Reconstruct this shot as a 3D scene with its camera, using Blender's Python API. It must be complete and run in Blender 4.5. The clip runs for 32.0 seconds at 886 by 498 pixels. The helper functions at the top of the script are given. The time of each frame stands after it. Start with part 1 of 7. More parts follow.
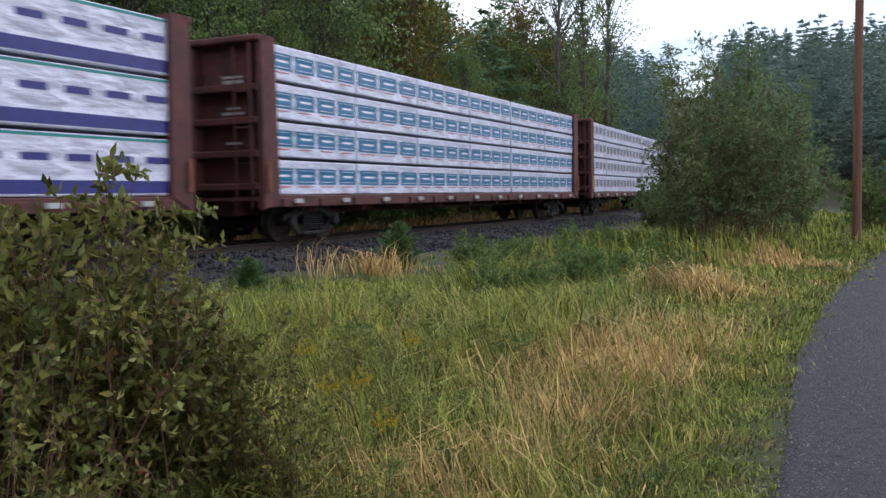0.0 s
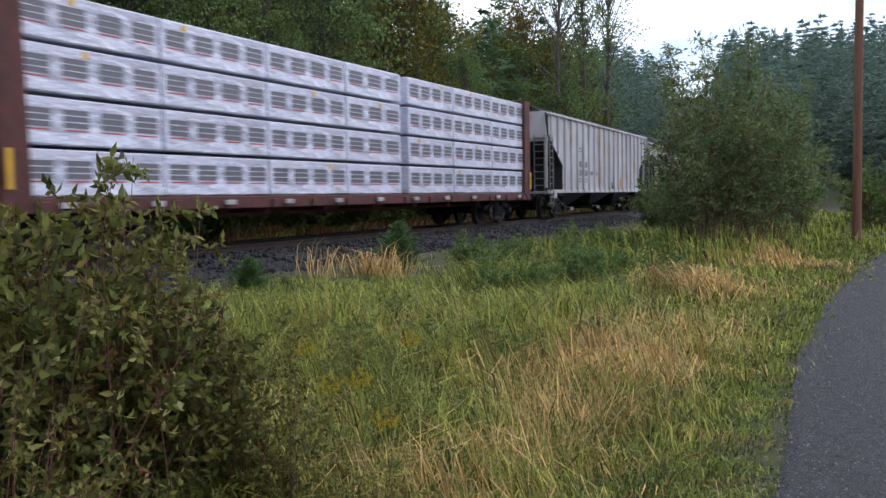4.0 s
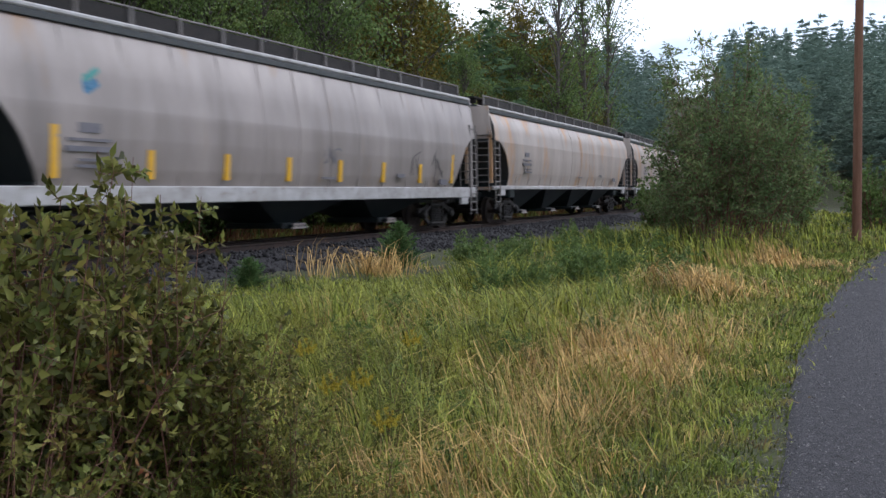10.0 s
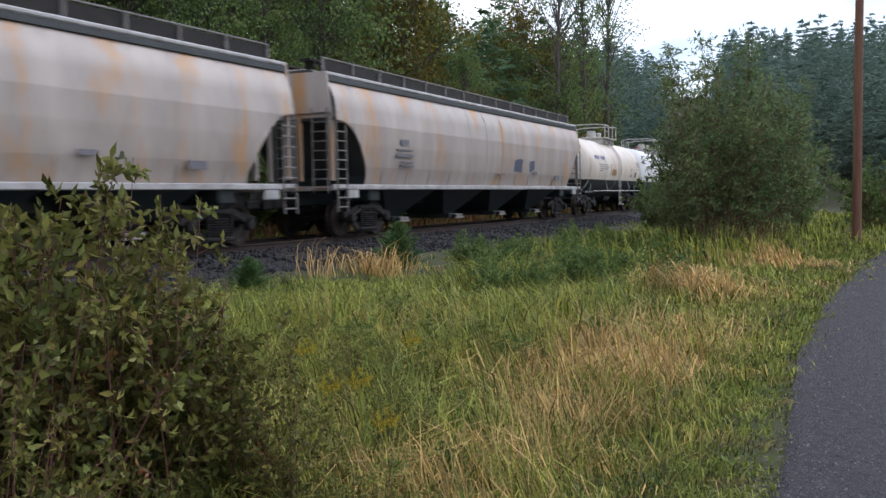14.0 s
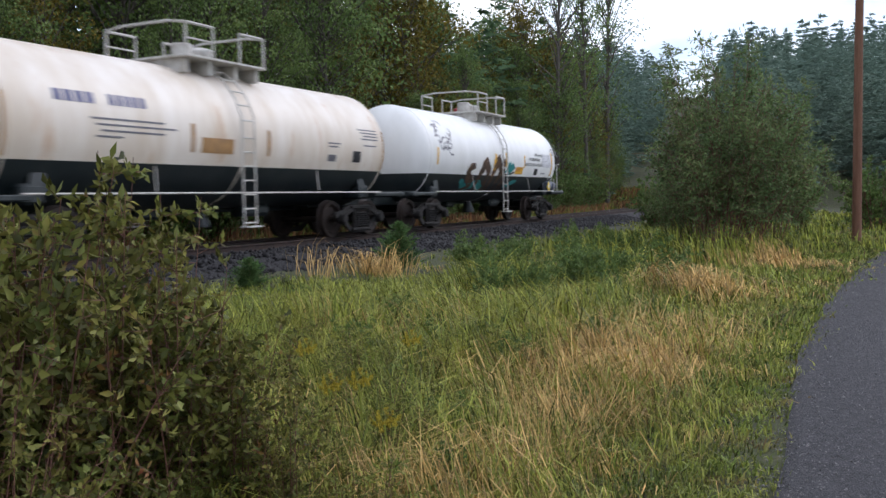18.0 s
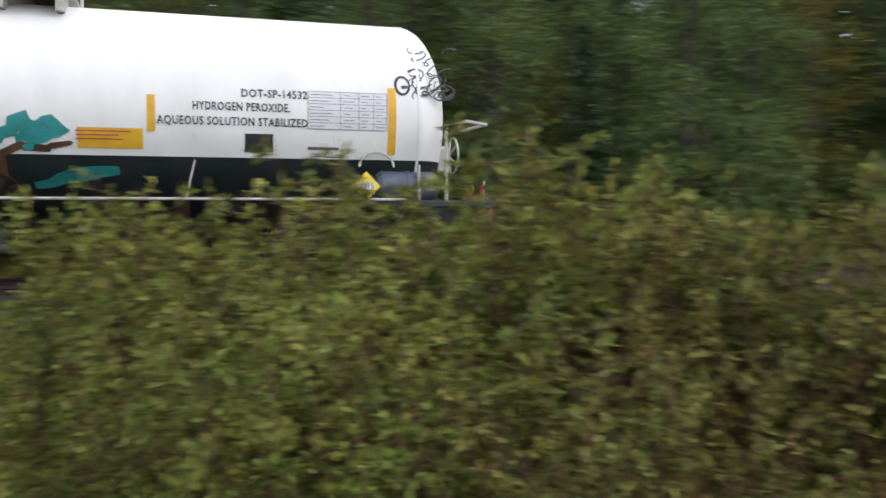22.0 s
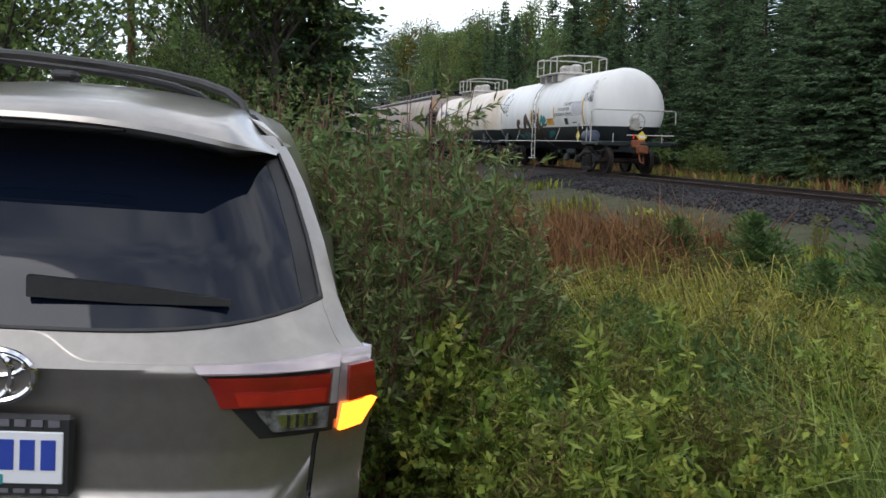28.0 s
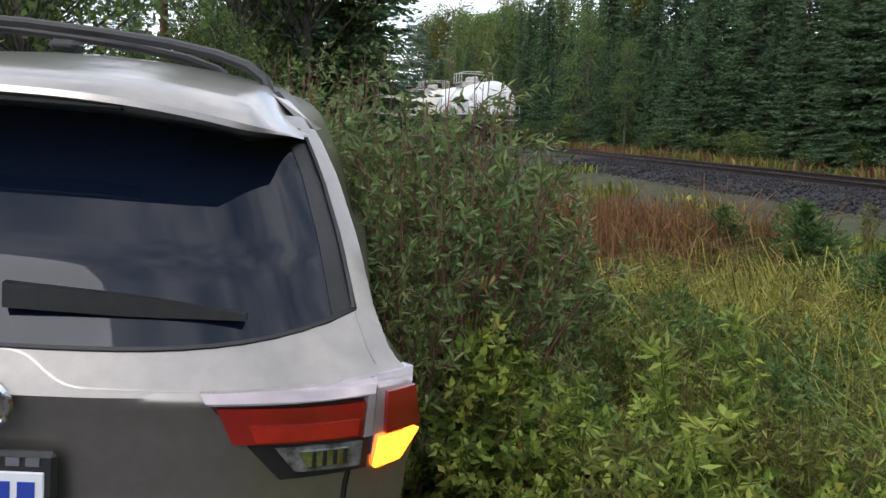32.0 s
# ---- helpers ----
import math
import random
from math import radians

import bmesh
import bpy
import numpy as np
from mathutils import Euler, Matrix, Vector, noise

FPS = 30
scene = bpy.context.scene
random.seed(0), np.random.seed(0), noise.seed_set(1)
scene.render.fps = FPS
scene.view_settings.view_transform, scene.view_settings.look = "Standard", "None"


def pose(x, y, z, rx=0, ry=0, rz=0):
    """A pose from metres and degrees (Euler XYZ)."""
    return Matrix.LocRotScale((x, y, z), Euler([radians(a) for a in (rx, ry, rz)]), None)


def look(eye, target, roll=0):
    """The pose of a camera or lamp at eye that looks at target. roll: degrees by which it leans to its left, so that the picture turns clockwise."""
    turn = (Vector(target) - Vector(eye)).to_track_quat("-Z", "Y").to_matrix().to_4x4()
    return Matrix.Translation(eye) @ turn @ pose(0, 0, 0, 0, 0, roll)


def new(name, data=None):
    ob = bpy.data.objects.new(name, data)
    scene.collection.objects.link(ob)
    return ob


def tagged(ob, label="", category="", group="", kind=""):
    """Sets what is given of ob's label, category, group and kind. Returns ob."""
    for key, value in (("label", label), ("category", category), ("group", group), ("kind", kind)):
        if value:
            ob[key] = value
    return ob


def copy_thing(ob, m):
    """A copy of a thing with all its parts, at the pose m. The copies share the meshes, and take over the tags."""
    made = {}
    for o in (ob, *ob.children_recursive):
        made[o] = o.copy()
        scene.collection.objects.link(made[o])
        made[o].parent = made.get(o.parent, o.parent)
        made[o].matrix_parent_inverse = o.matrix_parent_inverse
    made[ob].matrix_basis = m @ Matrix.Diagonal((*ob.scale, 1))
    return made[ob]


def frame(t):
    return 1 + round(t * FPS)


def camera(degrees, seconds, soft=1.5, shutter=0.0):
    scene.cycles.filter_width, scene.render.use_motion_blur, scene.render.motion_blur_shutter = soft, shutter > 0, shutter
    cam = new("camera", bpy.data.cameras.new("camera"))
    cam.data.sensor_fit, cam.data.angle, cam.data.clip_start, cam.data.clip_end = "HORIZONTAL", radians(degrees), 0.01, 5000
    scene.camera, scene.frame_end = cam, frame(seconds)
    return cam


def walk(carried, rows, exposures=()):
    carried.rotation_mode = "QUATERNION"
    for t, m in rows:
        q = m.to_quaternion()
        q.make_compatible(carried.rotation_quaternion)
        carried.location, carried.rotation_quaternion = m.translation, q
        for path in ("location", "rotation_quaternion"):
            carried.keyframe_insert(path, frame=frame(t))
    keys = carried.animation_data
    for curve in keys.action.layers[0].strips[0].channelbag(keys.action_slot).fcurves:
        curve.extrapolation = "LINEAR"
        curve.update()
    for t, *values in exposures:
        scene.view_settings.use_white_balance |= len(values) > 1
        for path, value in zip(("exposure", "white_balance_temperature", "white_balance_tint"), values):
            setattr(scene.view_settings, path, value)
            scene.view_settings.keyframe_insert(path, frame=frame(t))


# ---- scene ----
def aim(x, y, z, yaw, pitch, roll):
    """A camera pose: yaw clockwise from +Y, pitch downwards, roll, in degrees."""
    return pose(x, y, z, 90 - pitch, 0, -yaw) @ pose(0, 0, 0, 0, 0, roll)


E0 = (0.0, 0.0, 1.6)
cam = camera(52.47, 32.0, soft=1.5, shutter=0.6)
walk(cam, [(t, aim(*r)) for t, r in (
    (0.0, E0 + (0, 3.36, -0.95)), (10.0, E0 + (0, 3.36, -0.95)), (19.5, E0 + (0, 3.36, -0.95)), (20.0, E0 + (-0.22, 3.37, -0.95)),
    (20.5, E0 + (-2.07, 3.32, -0.93)), (21.0, E0 + (-11.78, 3.09, -0.96)), (21.5, E0 + (-27.82, 2.70, -0.82)),
    (22.0, E0 + (-45.52, 2.51, 0.02)), (22.5, E0 + (-59.75, 2.33, 1.19)), (23.0, E0 + (-77.61, 2.50, 1.43)),
    (23.5, E0 + (-94.84, 2.73, 1.65)), (24.0, E0 + (-108.31, 3.04, 1.63)), (24.5, E0 + (-118.87, 3.31, 1.72)),
    (25.0, E0 + (-128.06, 3.55, 1.80)), (25.5, E0 + (-132.73, 3.68, 1.84)), (26.0, (-0.666, -0.622, 1.601, -134.03, 5.03, 1.57)),
    (26.5, (-1.077, -1.136, 1.587, -136.50, 6.55, 1.02)), (28.5, (-0.968, -1.158, 1.592, -140.86, 6.61, 1.33)),
    (29.0, (-0.969, -1.157, 1.593, -140.74, 6.59, 1.48)), (29.4, (-1.185, -1.400, 1.595, -141.03, 7.84, 1.61)),
    (30.0, (-1.179, -1.427, 1.594, -141.58, 7.87, 1.61)), (30.5, (-1.162, -1.451, 1.591, -142.40, 7.88, 1.63)),
    (31.0, (-1.160, -1.454, 1.590, -142.50, 7.88, 1.63)), (32.0, (-1.160, -1.454, 1.590, -142.50, 7.88, 1.63)))],
    exposures=[(0.0, 0.0, 5900, 16), (20.5, 0.0, 5950, 16), (22.0, 0.3, 6350, 14), (24.0, 0.3, 6400, 14), (25.5, 0.0, 6050, 15), (26.5, 0.05, 6150, 17), (28.5, -0.05, 6150, 12), (29.0, -0.05, 6150, 12), (29.5, 0.22, 6150, 14), (32.0, 0.22, 6150, 14)])

# ---- sky and light ----
def make_world():
    w = bpy.data.worlds.new("sky")
    scene.world = w
    w.use_nodes = True
    nt = w.node_tree
    nt.nodes.clear()
    out = nt.nodes.new("ShaderNodeOutputWorld")
    bg = nt.nodes.new("ShaderNodeBackground")
    sky = nt.nodes.new("ShaderNodeTexSky")
    sky.sky_type, sky.sun_disc = "NISHITA", False
    sky.sun_elevation, sky.sun_rotation = radians(SUN_EL), radians(SUN_AZ)
    tc = nt.nodes.new("ShaderNodeTexCoord")
    mp = nt.nodes.new("ShaderNodeMapping")
    mp.inputs["Scale"].default_value = (1.0, 1.0, 2.6)
    nz = nt.nodes.new("ShaderNodeTexNoise")
    nz.inputs["Scale"].default_value, nz.inputs["Detail"].default_value = 3.2, 7
    rp = nt.nodes.new("ShaderNodeValToRGB")
    rp.color_ramp.elements[0].position, rp.color_ramp.elements[1].position = 0.30, 0.62
    rp.color_ramp.elements[0].color, rp.color_ramp.elements[1].color = (0.30,) * 3 + (1,), (1, 1, 1, 1)
    nz2 = nt.nodes.new("ShaderNodeTexNoise")
    nz2.inputs["Scale"].default_value, nz2.inputs["Detail"].default_value = 6.0, 6
    rp2 = nt.nodes.new("ShaderNodeValToRGB")
    rp2.color_ramp.elements[0].color, rp2.color_ramp.elements[1].color = (5.4, 5.9, 6.6, 1), (11.2, 11.2, 10.9, 1)
    rp2.color_ramp.elements[0].position, rp2.color_ramp.elements[1].position = 0.36, 0.60
    mix = nt.nodes.new("ShaderNodeMix")
    mix.data_type = "RGBA"
    link = nt.links.new
    link(tc.outputs["Generated"], mp.inputs[0])
    link(mp.outputs[0], nz.inputs["Vector"])
    link(mp.outputs[0], nz2.inputs["Vector"])
    link(nz.outputs["Fac"], rp.inputs[0])
    link(nz2.outputs["Fac"], rp2.inputs[0])
    link(rp.outputs[0], mix.inputs["Factor"])
    link(sky.outputs[0], mix.inputs["A"])
    link(rp2.outputs[0], mix.inputs["B"])
    link(mix.outputs["Result"], bg.inputs[0])
    bg.inputs[1].default_value = SKY
    link(bg.outputs[0], out.inputs[0])


SUN_EL, SUN_AZ, SKY = 38, 60, 0.17
make_world()
sun = new("sun", bpy.data.lights.new("sun", "SUN"))
sun.data.energy, sun.data.angle, sun.data.color = 0.8, radians(30), (1.0, 0.96, 0.9)
sun.matrix_world = look((0, 0, 50), (-math.sin(radians(SUN_AZ)), -math.cos(radians(SUN_AZ)), 50 - math.tan(radians(SUN_EL))))


# ---- materials ----
def mat(name, c1, c2=None, scale=4.0, rough=0.7, metal=0.0, bump=0.0, bscale=60.0, stretch=(1, 1, 1), c3=None, s3=20.0, k3=0.5, rand=0.0, island=0.0, emit=None, spec=0.5, coat=0.0, trans=0.0, lo=0.35, hi=0.65, w3=0.12, bdist=0.02):
    """A noise-varied surface: c1 to c2 at one scale, patches of c3 at another, fine relief."""
    m = bpy.data.materials.new(name)
    m.use_nodes = True
    nt = m.node_tree
    N, L = nt.nodes.new, nt.links.new
    b = nt.nodes["Principled BSDF"]
    b.inputs["Roughness"].default_value, b.inputs["Metallic"].default_value = rough, metal
    b.inputs["Specular IOR Level"].default_value = 0.2 if trans else spec
    b.inputs["Coat Weight"].default_value = coat
    b.inputs["Coat Roughness"].default_value = 0.05
    col = None
    tc = N("ShaderNodeTexCoord")
    mp = N("ShaderNodeMapping")
    mp.inputs["Scale"].default_value = stretch
    L(tc.outputs["Object"], mp.inputs[0])

    def noise_fac(sc, a, z, vec):
        nz = N("ShaderNodeTexNoise")
        nz.inputs["Scale"].default_value, nz.inputs["Detail"].default_value, nz.inputs["Roughness"].default_value = sc, 5, 0.62
        L(vec, nz.inputs["Vector"])
        r = N("ShaderNodeMapRange")
        r.inputs[1].default_value, r.inputs[2].default_value = a, z
        L(nz.outputs["Fac"], r.inputs[0])
        return r.outputs[0]

    def blend(fac, a, z):
        x = N("ShaderNodeMix")
        x.data_type = "RGBA"
        L(fac, x.inputs["Factor"])
        for v, sock in ((a, x.inputs["A"]), (z, x.inputs["B"])):
            if isinstance(v, tuple):
                sock.default_value = v + (1,)
            else:
                L(v, sock)
        return x.outputs["Result"]

    col = c1
    if c2:
        col = blend(noise_fac(scale, lo, hi, mp.outputs[0]), c1, c2)
    if c3:
        col = blend(noise_fac(s3, k3, k3 + w3, mp.outputs[0]), col, c3)
    if rand or island:
        src = N("ShaderNodeObjectInfo").outputs["Random"] if rand else N("ShaderNodeNewGeometry").outputs["Random Per Island"]
        r = N("ShaderNodeMapRange")
        k = rand or island
        r.inputs[3].default_value, r.inputs[4].default_value = 1 - k, 1 + k
        L(src, r.inputs[0])
        v = N("ShaderNodeMix")
        v.data_type, v.blend_type = "RGBA", "MULTIPLY"
        v.inputs["Factor"].default_value = 1
        if isinstance(col, tuple):
            v.inputs["A"].default_value = col + (1,)
        else:
            L(col, v.inputs["A"])
        L(r.outputs[0], v.inputs["B"])
        col = v.outputs["Result"]
    if isinstance(col, tuple):
        b.inputs["Base Color"].default_value = col + (1,)
    else:
        L(col, b.inputs["Base Color"])
    if bump:
        nz = N("ShaderNodeTexNoise")
        nz.inputs["Scale"].default_value, nz.inputs["Detail"].default_value = bscale, 4
        L(mp.outputs[0], nz.inputs["Vector"])
        bp = N("ShaderNodeBump")
        bp.inputs["Strength"].default_value, bp.inputs["Distance"].default_value = bump, bdist
        L(nz.outputs["Fac"], bp.inputs["Height"])
        L(bp.outputs[0], b.inputs["Normal"])
    if emit:
        b.inputs["Emission Color"].default_value, b.inputs["Emission Strength"].default_value = emit[:3] + (1,), emit[3]
    if trans:
        tr = N("ShaderNodeBsdfTranslucent")
        if isinstance(col, tuple):
            tr.inputs[0].default_value = col + (1,)
        else:
            L(col, tr.inputs[0])
        ms = N("ShaderNodeMixShader")
        ms.inputs[0].default_value = trans
        L(b.outputs[0], ms.inputs[1])
        L(tr.outputs[0], ms.inputs[2])
        L(ms.outputs[0], nt.nodes["Material Output"].inputs["Surface"])
    return m


M_SOIL = mat("soil_and_litter", (0.028, 0.027, 0.012), (0.055, 0.065, 0.02), 1.3, 0.95, bump=0.8, bscale=30, c3=(0.12, 0.085, 0.04), s3=9, k3=0.57)
M_ASPHALT = mat("worn_asphalt", (0.026, 0.025, 0.029), (0.052, 0.050, 0.055), 16, 0.92, bump=1.0, bscale=75, c3=(0.16, 0.155, 0.155), s3=48, k3=0.585, w3=0.05, bdist=0.03)
M_BALLAST = mat("crushed_stone", (0.010, 0.0095, 0.011), (0.034, 0.032, 0.034), 9, 0.9, bump=0.8, bscale=40, island=0.7)
M_BALLASTBED = mat("ballast_bed", (0.008, 0.0075, 0.009), (0.030, 0.028, 0.030), 22, 0.95, bump=1.0, bscale=18, c3=(0.07, 0.066, 0.066), s3=30, k3=0.6, bdist=0.06)
M_RAIL = mat("rusty_rail", (0.06, 0.038, 0.03), (0.035, 0.027, 0.025), 3, 0.8, 0.3, bump=0.3)
M_RAILHEAD = mat("polished_rail_head", (0.72, 0.72, 0.72), (0.58, 0.57, 0.56), 2, 0.22, 1.0)
M_TIE = mat("creosoted_tie", (0.05, 0.038, 0.03), (0.10, 0.085, 0.07), 6, 0.9, bump=0.6, stretch=(6, 1, 1), rand=0.25)
M_STEEL = mat("dark_greasy_steel", (0.008, 0.0075, 0.0075), (0.020, 0.017, 0.015), 3, 0.75, 0.2, bump=0.4, c3=(0.05, 0.03, 0.02), s3=5, k3=0.64)
M_TYRESTEEL = mat("worn_wheel_steel", (0.020, 0.016, 0.015), (0.048, 0.033, 0.027), 4, 0.6, 0.5)
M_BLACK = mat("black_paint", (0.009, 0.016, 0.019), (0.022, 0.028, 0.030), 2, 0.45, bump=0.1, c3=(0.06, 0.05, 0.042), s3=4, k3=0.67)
M_MAROON = mat("oxide_red_paint", (0.115, 0.030, 0.024), (0.055, 0.019, 0.017), 2, 0.75, bump=0.15, c3=(0.024, 0.015, 0.014), s3=6, k3=0.58)
M_WRAP = mat("white_lumber_wrap", (0.66, 0.665, 0.78), (0.46, 0.465, 0.57), 1.3, 0.32, bump=1.0, bscale=2.3, stretch=(0.75, 1, 1.5), c3=(0.57, 0.55, 0.65), s3=2.5, k3=0.52, rand=0.05, bdist=0.13)
M_TEAL = mat("teal_print", (0.004, 0.105, 0.215), (0.010, 0.150, 0.285), 4, 0.42, bump=0.8, bscale=2.3, stretch=(0.75, 1, 1.5), bdist=0.08)
M_GREENP = mat("green_print", (0.015, 0.22, 0.20), None, 4, 0.45)
M_NAVY = mat("navy_print", (0.012, 0.014, 0.13), (0.025, 0.028, 0.2), 4, 0.45)
M_GREYP = mat("grey_print", (0.10, 0.10, 0.12), (0.16, 0.15, 0.17), 4, 0.45)
M_REDP = mat("red_print", (0.40, 0.05, 0.07), None, 4, 0.5)
M_YELLOW = mat("yellow_reflector", (0.75, 0.42, 0.02), (0.65, 0.36, 0.03), 6, 0.5)
M_PLACARD = mat("yellow_placard", (0.82, 0.62, 0.04), (0.74, 0.55, 0.05), 6, 0.5)
M_HOPA = mat("weathered_white_hopper_paint", (0.52, 0.505, 0.53), (0.375, 0.36, 0.365), 0.9, 0.62, bump=0.12, stretch=(1.0, 1, 0.45), c3=(0.42, 0.29, 0.19), s3=1.1, k3=0.585, w3=0.10)
M_HOPB = mat("grey_beige_hopper_paint", (0.315, 0.275, 0.255), (0.205, 0.178, 0.164), 1.5, 0.42, bump=0.08, stretch=(0.85, 1, 0.13), c3=(0.27, 0.17, 0.10), s3=1.3, k3=0.60)
M_HOPC = mat("rust_streaked_grey_hopper_paint", (0.44, 0.385, 0.345), (0.315, 0.268, 0.238), 1.4, 0.42, bump=0.08, stretch=(0.75, 1, 0.20), c3=(0.46, 0.245, 0.095), s3=1.35, k3=0.525, w3=0.14)
M_SILL = mat("pale_grey_sill_paint", (0.46, 0.455, 0.455), (0.30, 0.285, 0.27), 3, 0.6, c3=(0.25, 0.2, 0.16), s3=6, k3=0.6)
M_TANKW = mat("white_tank_paint", (0.82, 0.82, 0.81), (0.74, 0.74, 0.72), 1.2, 0.4, bump=0.05, stretch=(1.5, 1, 0.4), c3=(0.62, 0.54, 0.44), s3=1.2, k3=0.68)
M_TANKC = mat("stained_cream_tank_paint", (0.76, 0.70, 0.63), (0.62, 0.53, 0.43), 1.0, 0.42, bump=0.05, stretch=(1.6, 1, 0.35), c3=(0.50, 0.31, 0.17), s3=1.1, k3=0.60, w3=0.16)
M_PIPEW = mat("white_pipe_paint", (0.55, 0.54, 0.51), (0.38, 0.35, 0.31), 5, 0.5)
M_TABLE = mat("pale_grey_panel_paint", (0.72, 0.72, 0.75), (0.64, 0.64, 0.67), 6, 0.5)
M_INKBLUE = mat("dark_blue_lettering", (0.06, 0.065, 0.16), (0.12, 0.12, 0.22), 3, 0.5)
M_STENCIL = mat("faded_stencil_paint", (0.09, 0.09, 0.105), (0.22, 0.215, 0.225), 3, 0.6)
M_INK = mat("black_lettering", (0.02, 0.02, 0.025), None, 4, 0.5)
M_AIR = mat("slate_grey_reservoir_paint", (0.09, 0.11, 0.16), (0.06, 0.07, 0.1), 4, 0.5)
M_RUST = mat("orange_rust", (0.26, 0.085, 0.035), (0.14, 0.05, 0.025), 8, 0.85, bump=0.4)
M_BARK = mat("grey_bark", (0.06, 0.05, 0.042), (0.13, 0.115, 0.098), 5, 0.9, bump=0.7, stretch=(3, 3, 0.6))
M_BARKD = mat("dark_bark", (0.045, 0.035, 0.028), (0.09, 0.07, 0.055), 5, 0.95, bump=0.8, stretch=(3, 3, 0.6))
M_TWIG = mat("reddish_twig", (0.12, 0.048, 0.032), (0.18, 0.085, 0.055), 9, 0.7)
M_SPRUCE = mat("spruce_needles", (0.068, 0.122, 0.064), (0.135, 0.205, 0.098), 1.2, 0.75, island=0.5, rand=0.0, trans=0.36)
M_FIR = mat("young_spruce_needles", (0.055, 0.12, 0.04), (0.12, 0.19, 0.06), 2.5, 0.7, island=0.45, trans=0.25)
M_LEAF = mat("poplar_leaf", (0.088, 0.150, 0.046), (0.172, 0.228, 0.066), 0.6, 0.5, island=0.5, trans=0.35, c3=(0.23, 0.185, 0.042), s3=0.5, k3=0.62)
M_LEAFY = mat("yellowing_leaf", (0.10, 0.10, 0.02), (0.20, 0.15, 0.025), 0.8, 0.6, island=0.4, trans=0.3)
M_WILLOW = mat("willow_leaf", (0.10, 0.16, 0.055), (0.215, 0.245, 0.085), 1.0, 0.42, island=0.55, trans=0.35, c3=(0.25, 0.16, 0.055), s3=2.6, k3=0.6)
M_THICKET = mat("dark_willow_leaf", (0.105, 0.175, 0.066), (0.20, 0.25, 0.10), 1.0, 0.45, island=0.5, trans=0.42)
M_TUFT = mat("fresh_green_grass_blade", (0.14, 0.21, 0.045), (0.28, 0.33, 0.085), 1.6, 0.5, island=0.6, trans=0.35)
M_SHRUB = mat("wild_rose_leaf", (0.098, 0.128, 0.030), (0.20, 0.175, 0.044), 2.2, 0.48, island=0.7, trans=0.3, c3=(0.20, 0.065, 0.03), s3=3.8, k3=0.59)
M_WEED = mat("weed_leaf", (0.13, 0.215, 0.040), (0.32, 0.35, 0.07), 3.0, 0.42, island=0.75, trans=0.40, c3=(0.42, 0.20, 0.05), s3=3.2, k3=0.59)
M_AUTUMN = mat("orange_autumn_leaf", (0.36, 0.17, 0.025), (0.42, 0.27, 0.035), 3, 0.6, island=0.35, trans=0.3)
M_GRASS = mat("green_grass_blade", (0.125, 0.172, 0.028), (0.34, 0.335, 0.062), 1.6, 0.5, island=0.8, trans=0.28, c3=(0.07, 0.10, 0.02), s3=2.6, k3=0.53)
M_STRAW = mat("dry_straw_blade", (0.38, 0.245, 0.085), (0.64, 0.44, 0.175), 1.2, 0.6, island=0.65, trans=0.22)
M_RUSTGRASS = mat("rust_brown_seed_grass", (0.15, 0.072, 0.032), (0.25, 0.14, 0.065), 1.8, 0.8, island=0.6, trans=0.2)
# paler and bluer than near spruce: distance haze put into the base colour
M_HAZYWOOD = mat("hazy_far_spruce_canopy", (0.125, 0.19, 0.155), (0.19, 0.255, 0.20), 0.05, 0.9, island=0.25, trans=0.25)
M_FORB = mat("dull_forb_leaf", (0.13, 0.175, 0.04), (0.25, 0.24, 0.06), 1.5, 0.55, island=0.6, trans=0.38, c3=(0.30, 0.14, 0.045), s3=2.5, k3=0.57)
M_GOLD = mat("goldenrod_flower", (0.42, 0.35, 0.04), (0.34, 0.26, 0.03), 6, 0.7, island=0.3, trans=0.2)
M_POLE = mat("brown_treated_pole", (0.13, 0.06, 0.035), (0.2, 0.10, 0.06), 3, 0.9, bump=0.5, stretch=(4, 4, 0.4))
M_CARPAINT = mat("champagne_metallic_paint", (0.335, 0.308, 0.278), (0.30, 0.277, 0.25), 30, 0.30, 0.82, coat=0.7, c3=(0.265, 0.245, 0.22), s3=3, k3=0.62)
M_GLASS = mat("tinted_rear_glass", (0.004, 0.007, 0.016), None, 4, 0.03, 0.0, spec=0.32)
M_BLACKPL = mat("black_plastic", (0.012, 0.012, 0.013), (0.02, 0.02, 0.02), 30, 0.5, bump=0.1, bscale=300)
M_CHROME = mat("chrome", (0.75, 0.75, 0.76), None, 4, 0.08, 1.0)
M_LENSR = mat("red_lens", (0.17, 0.006, 0.005), (0.26, 0.012, 0.008), 8, 0.1, spec=0.7, coat=1.0)
M_LENSC = mat("clear_lens", (0.30, 0.30, 0.31), (0.06, 0.06, 0.065), 30, 0.06, 0.4, coat=1.0)
M_LENSB = mat("bright_red_lens", (0.42, 0.02, 0.012), (0.30, 0.014, 0.01), 14, 0.12, spec=0.7, coat=1.0)
M_LENSRIM = mat("pale_glossy_lens_rim", (0.42, 0.36, 0.37), (0.34, 0.29, 0.30), 12, 0.10, 0.3, spec=0.7, coat=1.0)
M_AMBER = mat("lit_amber_signal", (0.9, 0.3, 0.02), None, 4, 0.3, emit=(1.0, 0.16, 0.006, 9.0))
M_REDLED = mat("lit_red_marker", (0.5, 0.02, 0.015), None, 4, 0.3, emit=(1.0, 0.015, 0.01, 0.35))
